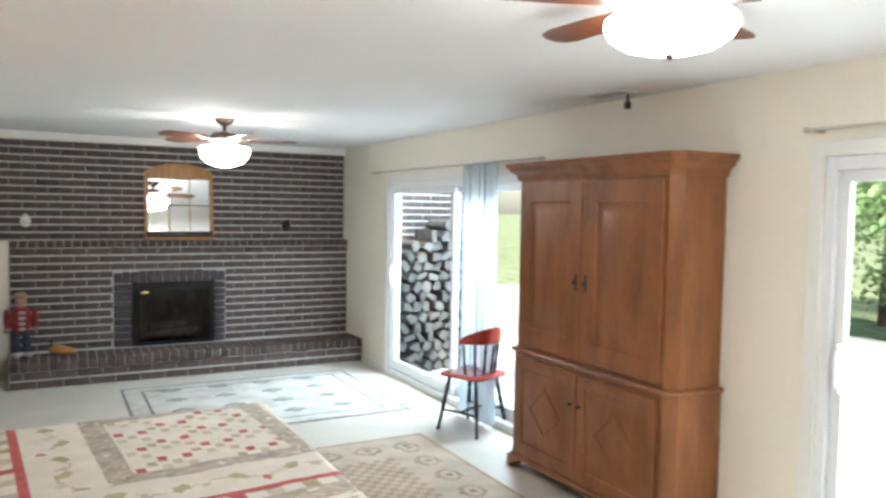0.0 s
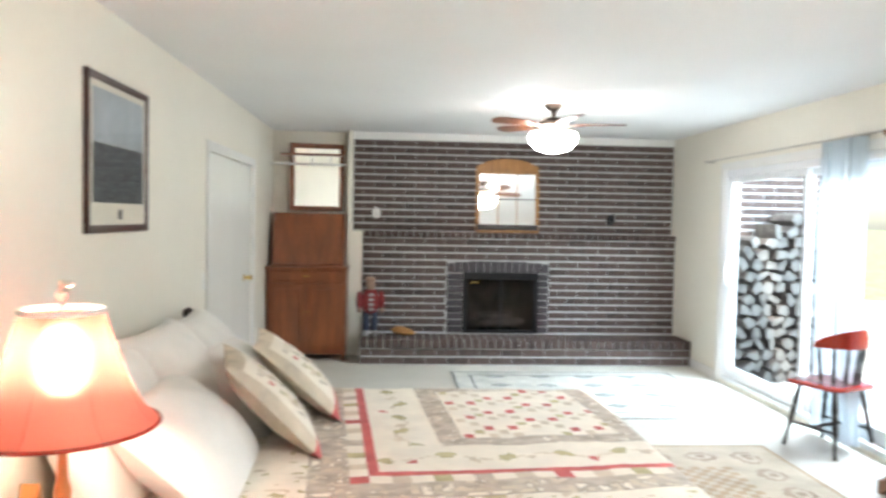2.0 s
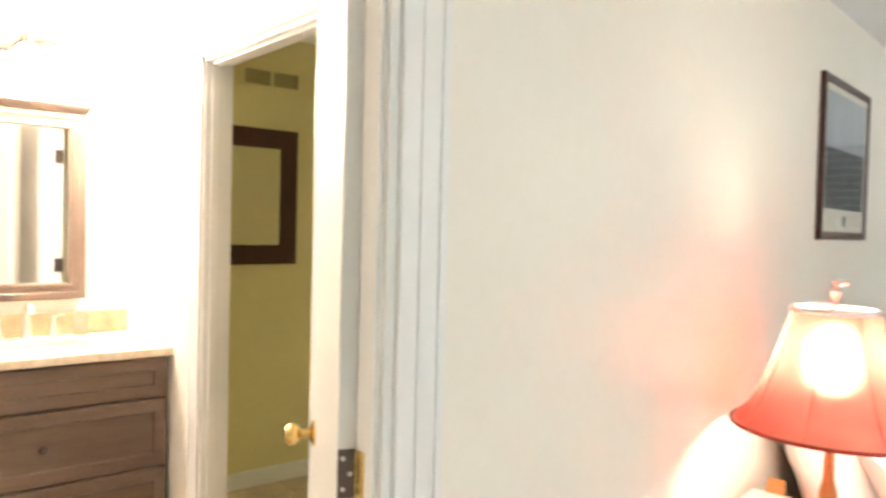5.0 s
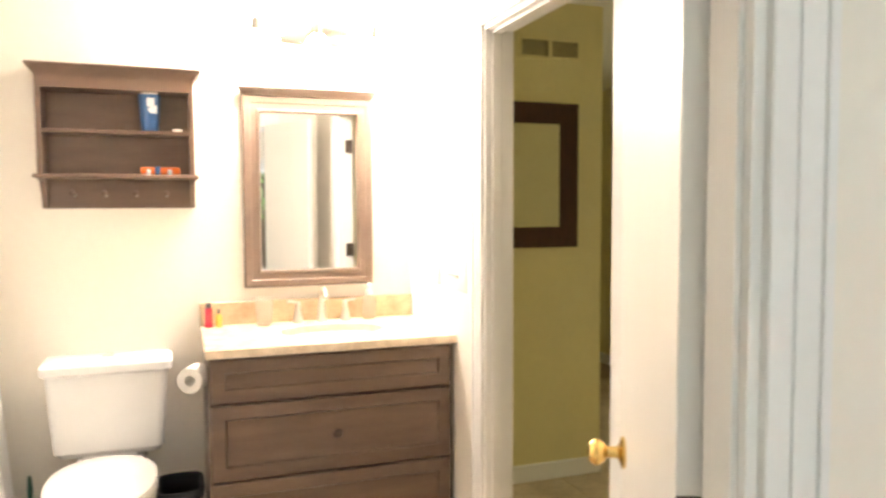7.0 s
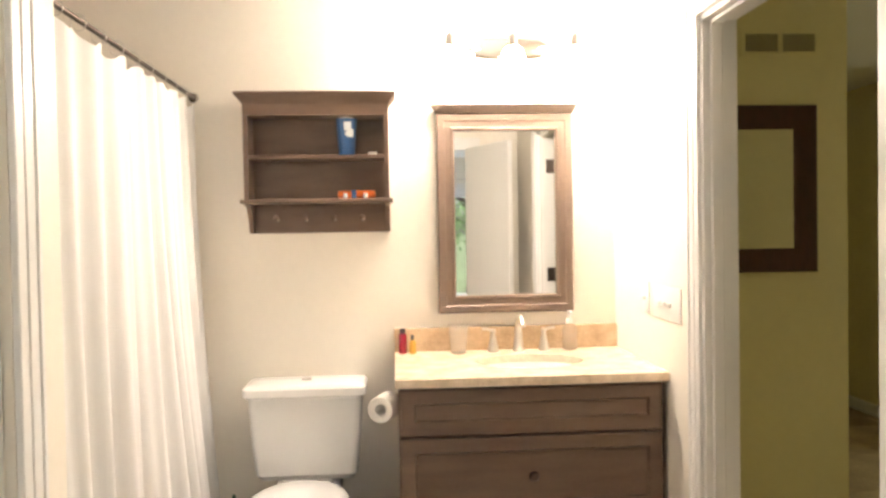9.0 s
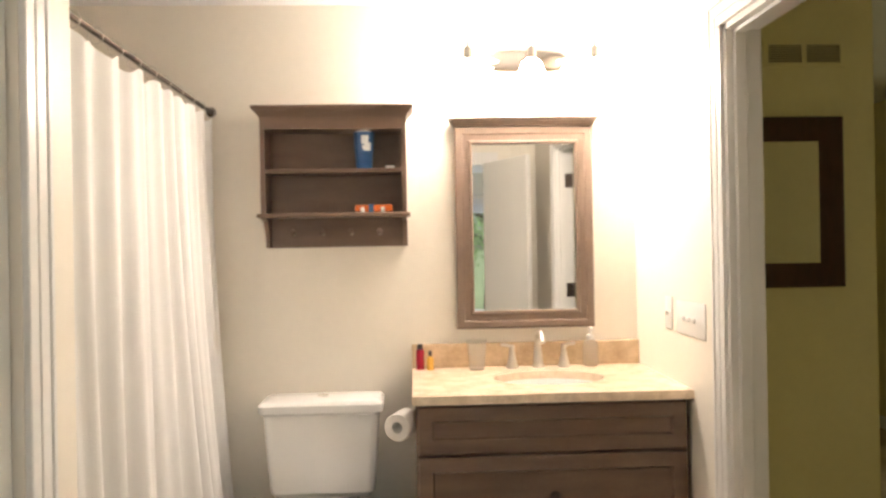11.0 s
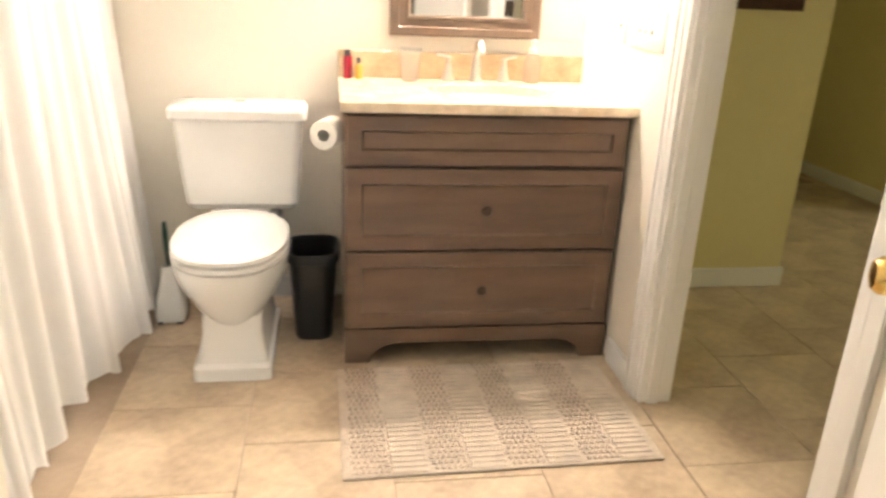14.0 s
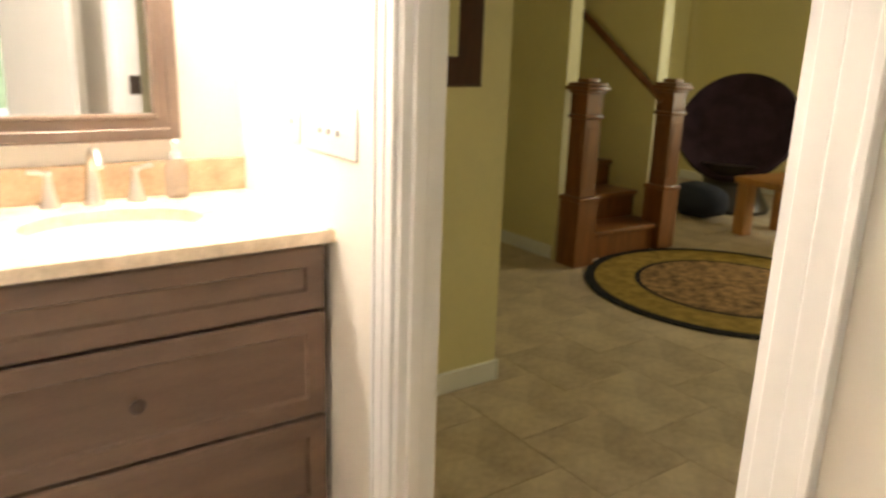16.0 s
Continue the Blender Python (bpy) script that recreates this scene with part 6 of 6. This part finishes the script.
# fireplace surround: dark soldier course with a slight arch, dark jambs
fire = thing("fireplace", pose(0, 0, 0), "sooty fireplace with dark brick surround and glass doors", "fireplace")
n = 14
for i in range(n):
    u = (i + 0.5) / n
    x0 = SX0 + (SX1 - SX0) * i / n + 0.004
    x1 = SX0 + (SX1 - SX0) * (i + 1) / n - 0.004
    rise = 0.025 * math.sin(math.pi * u)
    brick(fire, round(x0, 3), round(x0 + 0.071, 3), YL - 0.022, YL + 0.05, FZ1 + 0.004, round(SZ1 + rise - 0.02, 2), M_DARKBRICK)
for j in range(9):
    z0 = HZ + j * 0.0715
    for xa, xb in ((SX0, FX0 - 0.012), (FX1 + 0.012, SX1)):
        brick(fire, xa + 0.003, xb - 0.003, YL - 0.016, YL + 0.05, z0 + 0.004, z0 + 0.0665, M_DARKBRICK)
bm = bmesh.new()
loft(bm, [[(FX0, YL + 0.03, HZ), (FX1, YL + 0.03, HZ), (FX1, YL + 0.03, FZ1), (FX0, YL + 0.03, FZ1)], [(FX0 + 0.12, YL + 0.42, HZ), (FX1 - 0.12, YL + 0.42, HZ), (FX1 - 0.12, YL + 0.42, FZ1 - 0.1), (FX0 + 0.12, YL + 0.42, FZ1 - 0.1)]], True, False)
bm.faces.new([v for v in bm.verts if v.co.y > YL + 0.4])
part("firebox", bm, M_SOOT, fire, "soot-stained firebox", 0)
bm = bmesh.new()
for x0, x1, z0, z1 in ((FX0 - 0.01, FX1 + 0.01, FZ1 - 0.07, FZ1 + 0.005), (FX0 - 0.01, FX0 + 0.035, HZ, FZ1 - 0.07), (FX1 - 0.035, FX1 + 0.01, HZ, FZ1 - 0.07), (FX0 + 0.035, FX1 - 0.035, HZ, HZ + 0.03)):
    box(bm, x0, x1, YL - 0.03, YL + 0.02, z0, z1, 0.004, 1)
frame_ = part("door_frame", bm, M_IRON, fire, "black iron door frame")
bm = bmesh.new()
box(bm, (FX0 + FX1) / 2 - 0.008, (FX0 + FX1) / 2 + 0.008, YL - 0.012, YL + 0.004, HZ + 0.03, FZ1 - 0.07)
part("mullion", bm, M_IRON, fire)
for sx in (-1, 1):
    xm = (FX0 + FX1) / 2
    x0, x1 = sorted((xm + sx * 0.008, xm + sx * ((FX1 - FX0) / 2 - 0.035)))
    bm = bmesh.new()
    box(bm, x0, x1, YL - 0.006, YL - 0.002, HZ + 0.03, FZ1 - 0.07)
    p = part("pane", bm, plain("smoked glass", (0.35, 0.34, 0.34), 0.05, 0.0, transmission=1.0, ior=1.2), fire, "smoked glass pane")
    p.visible_shadow = False
bm = bmesh.new()
tube(bm, [(FX0 + 0.07, YL - 0.035, FZ1 - 0.10), (FX0 + 0.11, YL - 0.04, FZ1 - 0.10), (FX0 + 0.15, YL - 0.035, FZ1 - 0.10)], 0.010, 8)
part("handle", bm, M_BRASS, fire, "brass damper handle")
for k, (x, z, r, ang) in enumerate(((4.83, 0.335, 0.05, 8), (4.98, 0.33, 0.045, -6), (4.92, 0.41, 0.05, 14), (5.05, 0.36, 0.04, -15))):
    log = thing("fire_log", pose(x, YL + 0.20, z, 0, 0, ang), "charred log in the fireplace grate", "log", "grate logs")
    bm = bmesh.new()
    tube(bm, [(-0.2, 0, 0), (-0.07, 0.008, 0.006), (0.08, -0.004, 0.0), (0.2, 0.0, 0.004)], r, 10, [r * 0.9, r, r * 0.96, r * 0.85])
    part("wood", bm, mat("charred wood", (0.16, 0.12, 0.10), rough=0.95, var=0.5, scale=9, bump=0.5, bump_scale=40), log)
grate = thing("fire_grate", pose(4.95, YL + 0.2, HZ), "black iron grate under the logs", "grate")
for k in range(5):
    bm = bmesh.new()
    x = -0.2 + 0.1 * k
    tube(bm, [(x, -0.14, 0.07), (x, -0.13, 0.03), (x, 0.12, 0.03), (x, 0.14, 0.07)], 0.008, 6)
    part("bar", bm, M_IRON, grate)
bm = bmesh.new()
for y in (-0.09, 0.09):
    box(bm, -0.22, 0.22, y - 0.008, y + 0.008, 0.0, 0.026)
part("feet", bm, M_IRON, grate)

# ---- on the ledge and the wall above it ----
om = thing("window_mirror", pose(5.02, YB - 0.07, LZ + 0.006, -5, 0, 0), "oak framed window-pane mirror with arched crest", "mirror")
w, h, f = 0.345, 0.68, 0.035
bm = bmesh.new()
loft(bm, [rect3(0, 0.02), rect3(0, -0.010), rect3(0.006, -0.016), rect3(f - 0.006, -0.014), rect3(f, -0.004)], True, False)
crest = [(-w, h - 0.005), (w, h - 0.005)] + [(w * math.cos(a), h + 0.03 + 0.10 * math.sin(a) ** 1.5) for a in (math.pi * i / 20 for i in range(21))]
prism(bm, crest, "y", -0.010, 0.02)
part("frame", bm, M_OAK, om)
for i in range(3):
    for j in range(2):
        x0 = -w + f + 0.004 + i * (2 * w - 2 * f) / 3
        x1 = x0 + (2 * w - 2 * f) / 3 - 0.008
        z0 = 0.09 + 0.002 + j * (h - f - 0.09) / 2
        bm = bmesh.new()
        box(bm, x0, x1, -0.002, 0.002, z0, z0 + (h - f - 0.09) / 2 - 0.006)
        part("pane", bm, M_MIRROR, om, "mirror pane")
bm = bmesh.new()
box(bm, -w + f, w - f, -0.008, 0.004, 0.09 + (h - f - 0.09) / 2 - 0.007, 0.09 + (h - f - 0.09) / 2 + 0.004)
part("crossbar", bm, M_DARKWOOD, om, "dark horizontal bar")
bm = bmesh.new()
for i in (1, 2):
    x = -w + f + i * (2 * w - 2 * f) / 3
    box(bm, x - 0.004, x + 0.006, -0.005, 0.004, 0.09, h - f)
part("muntins", bm, M_OAK, om)
bm = bmesh.new()
box(bm, -w + 0.01, w - 0.01, -0.024, 0.0, 0.03, 0.09, 0.004)
part("bottom_rail", bm, M_DARKWOOD, om, "dark bottom rail")


def sconce(x, z, material, label):
    s = thing("wall_sconce", pose(x, YB - 0.001, z), label, "sconce", "wall sconces")
    bm = bmesh.new()
    loft(bm, [[(0.045 * math.cos(a), y, 0.06 * math.sin(a)) for a in (2 * math.pi * i / 20 for i in range(20))] for y in (0.0, -0.008, -0.012)])
    part("plate", bm, material, s)
    bm = bmesh.new()
    tube(bm, [(0, -0.01, -0.03), (0, -0.06, -0.05), (0, -0.085, -0.02)], 0.006, 8)
    lathe(bm, [(0.006, -0.02), (0.03, -0.012), (0.034, 0.0), (0.03, 0.0), (0.012, -0.004)], at=(0, -0.085, 0), seg=16)
    part("arm", bm, material, s)
    bm = bmesh.new()
    lathe(bm, [(0.011, -0.004), (0.011, 0.07), (0.004, 0.074)], at=(0, -0.085, 0), seg=12)
    part("candle", bm, M_PORC if material is not M_IRON else M_IRON, s)


sconce(3.60, 1.53, M_PORC, "white candle sconce on the brick wall")
sconce(6.18, 1.50, M_IRON, "black iron sconce on the brick wall")

# ---- on the hearth ----
doll_mats = [mat("red painted cloth", (0.2, 0.02, 0.02), rough=0.8, var=0.2), mat("dark blue cloth", (0.03, 0.04, 0.07), rough=0.8, var=0.2), mat("painted pale wood", (0.32, 0.2, 0.14), rough=0.6, var=0.1), mat("grey painted cloth", (0.33, 0.32, 0.30), rough=0.8, var=0.15)]
bm = bmesh.new()


def blob(sx, sy, sz, at, idx, n=2.4):
    start = len(bm.faces)
    superbox(bm, sx, sy, sz, at, n=n, seg=14, rings=9)
    bm.faces.ensure_lookup_table()
    for f in bm.faces[start:]:
        f.material_index = idx


for sx in (-1, 1):
    blob(0.075, 0.13, 0.06, (sx * 0.05, -0.03, 0.03), 3)
    blob(0.075, 0.085, 0.22, (sx * 0.045, 0, 0.15), 1)
    blob(0.06, 0.065, 0.20, (sx * 0.115, -0.01, 0.37), 0)
    blob(0.05, 0.05, 0.05, (sx * 0.12, -0.03, 0.27), 2)
blob(0.19, 0.12, 0.26, (0, 0, 0.36), 0)
for k in range(4):
    blob(0.06, 0.02, 0.035, (0.0, -0.058, 0.28 + k * 0.05), 3)
blob(0.10, 0.10, 0.12, (0, 0, 0.53), 2)
blob(0.115, 0.115, 0.06, (0, 0.005, 0.585), 2)
single("figurine", bm, doll_mats, "standing painted figurine in red coat and dark trousers", "figurine", pose(3.56, 6.24, HZ, 0, 0, 10))
shoe = thing("wooden_decoy", pose(3.90, 6.28, HZ, 0, 0, -20), "brown carved wooden ornament lying on the hearth", "ornament")
bm = bmesh.new()
tube(bm, [(-0.12, 0, 0.05), (-0.06, 0, 0.055), (0.02, 0, 0.045), (0.09, 0, 0.035), (0.13, 0, 0.03)], 0.04, 12, [0.02, 0.05, 0.044, 0.032, 0.015])
part("body", bm, M_OAK, shoe)
bm = bmesh.new()
tube(bm, [(-0.09, 0, 0.08), (-0.10, 0, 0.12), (-0.08, 0, 0.15)], 0.02, 10, [0.022, 0.018, 0.024])
part("neck", bm, M_DARKWOOD, shoe)

in_room(*(ob for ob in bpy.data.objects if ob not in elsewhere and not ob.parent))

# ---- floor tiles of bathroom and hall ----
_tiles = {}
tw = 0.405
for j in range(16):
    for i in range(12):
        x0, y0 = -2.0 + i * tw + (tw / 2 if j % 2 else 0), -1.62 + j * tw
        x1, y1 = x0 + tw - 0.003, min(y0 + tw - 0.003, 4.85)
        x1 = min(x1, XB if y1 < 0 else 2.40 - 0.135 * y1)
        if x1 - x0 < 0.03 or y1 - y0 < 0.03 or (x0 < -0.3 and y0 < 0.8):
            continue
        key = (round(x1 - x0, 3), round(y1 - y0, 3))
        if key not in _tiles:
            bm = bmesh.new()
            a, b = key[0] / 2, key[1] / 2
            loft(bm, [[(-a, -b, -0.006), (a, -b, -0.006), (a, b, -0.006), (-a, b, -0.006)], [(-a, -b, -0.001), (a, -b, -0.001), (a, b, -0.001), (-a, b, -0.001)], [(-a + 0.001, -b + 0.001, 0), (a - 0.001, -b + 0.001, 0), (a - 0.001, b - 0.001, 0), (-a + 0.001, b - 0.001, 0)]])
            _tiles[key] = finish("tile", bm, M_TILE, 0)
        ob = new("tile", _tiles[key])
        ob.parent = floor_tiled
        ob.location = ((x0 + x1) / 2, (y0 + y1) / 2, random.uniform(-0.0006, 0.0004))

# ---- outdoors ----
elsewhere = set(bpy.data.objects)
M_GRASS = mat("lawn", (0.30, 0.36, 0.19), rough=0.95, var=0.25, scale=3, fine=60, bump=0.4)
M_CONC = mat("pale concrete", (0.58, 0.57, 0.54), rough=0.9, var=0.1, scale=2, fine=50, bump=0.15, bump_scale=80)
M_LEAF = mat("bright green leaves", (0.27, 0.40, 0.17), rough=0.6, var=0.35, scale=3, fine=12, second=(0.14, 0.24, 0.08))
M_BARK = mat("bark", (0.13, 0.095, 0.07), rough=0.95, var=0.3, scale=8, bump=0.6, bump_scale=30, stretch=(3, 3, 0.6))
bm = bmesh.new()
bm.faces.new([bm.verts.new(p) for p in ((-300, -300, -0.16), (700, -300, -0.16), (700, 300, -0.16), (-300, 300, -0.16))])
structure("ground", bm, M_GRASS, "green lawn beyond the patio", "ground")
bm = bmesh.new()
box(bm, XR + 0.125, 14.2, -8.0, 5.898, -0.155, -0.04)
box(bm, 8.26, 14.2, 5.9, 13.0, -0.155, -0.04)
structure("pavement", bm, M_CONC, "pale concrete patio slab", "patio")
bm = bmesh.new()
box(bm, XR + 0.125, 8.25, 5.906, 6.2, -0.15, 3.2)
wing = structure("wall_patio", bm, M_MORTAR, "dark brick outer wall beside the patio", "brick wall")
brick_field(wing, XR + 0.13, 8.25, 0.9, 2.7, 5.90, 24, 0.222, [], M_BRICK)

# slab added out of view to keep the firewood and patio in shade
bm = bmesh.new()
box(bm, XR + 0.125, 7.7, -5.0, 6.2, 3.25, 3.4)
structure("eaves", bm, M_TRIM, "added white slab above the patio, out of view", "eaves")

wood = thing("firewood_stack", pose(0, 0, -0.04), "tall stack of split firewood with pale ends", "firewood")
M_LOGEND = mat("pale split log end", (0.12, 0.117, 0.11), rough=0.9, var=0.3, scale=9, fine=60, bump=0.4, bump_scale=60, random=0.5, second=(0.05, 0.047, 0.044))
M_LOGBARK = mat("grey log bark", (0.12, 0.10, 0.09), rough=0.95, var=0.3, scale=12, bump=0.6, bump_scale=40)
rnd = random.Random(7)
kinds = []
for k in range(8):
    bm = bmesh.new()
    sides = rnd.choice((5, 6, 7, 8))
    ang = sorted(rnd.uniform(0, 2 * math.pi) * 0.35 + 2 * math.pi * i / sides for i in range(sides))
    rad = [rnd.uniform(0.72, 1.08) for _ in ang]
    ring = [(r * 0.075 * math.cos(a), r * 0.062 * math.sin(a)) for a, r in zip(ang, rad)]
    loft(bm, [[(x, -0.22, z) for x, z in ring], [(x * 1.04, -0.2, z * 1.04) for x, z in ring], [(x, 0.22, z) for x, z in ring]])
    for f in bm.faces:
        f.material_index = 0 if abs(f.normal.y) > 0.9 or len(f.verts) > 4 else 1
    kinds.append(finish("log", bm, [M_LOGEND, M_LOGBARK], 0))
for r in range(15):
    for c in range(6):
        x = XR + 0.24 + c * 0.135 + (0.067 if r % 2 else 0)
        top = 1.18 + 0.42 * min(1, (x - XR) / 0.75)
        z = 0.055 + r * 0.108
        if z > top:
            continue
        ob = new("log", rnd.choice(kinds))
        ob.parent = wood
        ob.location = (x + rnd.uniform(-0.012, 0.012), 5.62 + rnd.uniform(-0.04, 0.04), z + rnd.uniform(-0.006, 0.006))
        ob.rotation_euler = (0, rnd.uniform(-3, 3), rnd.uniform(-0.05, 0.05))


def tree(x, y, height, spread, seed):
    t = thing("tree", pose(x, y, -0.16), "leafy green tree beyond the patio", "tree", "garden trees")
    r = random.Random(seed)
    bm = bmesh.new()
    tube(bm, [(0, 0, 0), (0.05, 0.02, height * 0.25), (0.0, 0.08, height * 0.5), (0.1, 0.1, height * 0.85)], 0.15, 10, [0.20, 0.15, 0.11, 0.03])
    limbs = []
    for k in range(9):
        a, z = r.uniform(0, 6.28), height * r.uniform(0.25, 0.75)
        e = Vector((math.cos(a), math.sin(a), 0.45)) * spread * r.uniform(0.5, 0.9)
        tube(bm, [(0.02, 0.05, z), Vector((0.02, 0.05, z)) + e * 0.5, Vector((0, 0, z)) + e], 0.04, 6, [0.06, 0.035, 0.012])
        limbs.append(Vector((0, 0, z)) + e * 0.8)
    part("trunk", bm, M_BARK, t)
    verts, faces = [], []
    clumps = [l + Vector((r.gauss(0, 0.35), r.gauss(0, 0.35), r.gauss(0, 0.3))) * spread * 0.5 for l in limbs for _ in range(4)]
    clumps += [Vector((r.gauss(0, 0.5) * spread, r.gauss(0, 0.5) * spread, height * r.uniform(0.15, 0.95))) for _ in range(20)]
    for c in clumps:
        for _ in range(70):
            p = c + Vector((r.gauss(0, 0.28), r.gauss(0, 0.28), r.gauss(0, 0.22)))
            u = Vector((r.uniform(-1, 1), r.uniform(-1, 1), r.uniform(-1, 1))).normalized()
            v = u.cross(Vector((r.uniform(-1, 1), r.uniform(-1, 1), r.uniform(-1, 1)))).normalized()
            s = r.uniform(0.05, 0.10)
            k = len(verts)
            verts += [p - u * s, p + v * s * 0.5, p + u * s, p - v * s * 0.5]
            faces.append((k, k + 1, k + 2, k + 3))
    me = bpy.data.meshes.new("crown")
    me.from_pydata([tuple(v) for v in verts], [], faces)
    me.materials.append(M_LEAF)
    ob = new("crown", me)
    ob.parent = t


for k, (x, y, hh, sp) in enumerate(((12.8, 2.2, 5.5, 2.0), (14.0, 5.8, 6.5, 2.4), (15.5, 9.0, 7.0, 2.6), (13.2, -1.0, 5.0, 2.0), (12.2, 7.6, 5.0, 1.9), (16.5, 4.0, 7.5, 2.8), (17.0, 12.0, 8.0, 3.0), (12.6, 4.2, 3.4, 1.6))):
    tree(x + 2.5, y, hh, sp, 11 + k)
in_room(*(ob for ob in bpy.data.objects if ob not in elsewhere and not ob.parent))
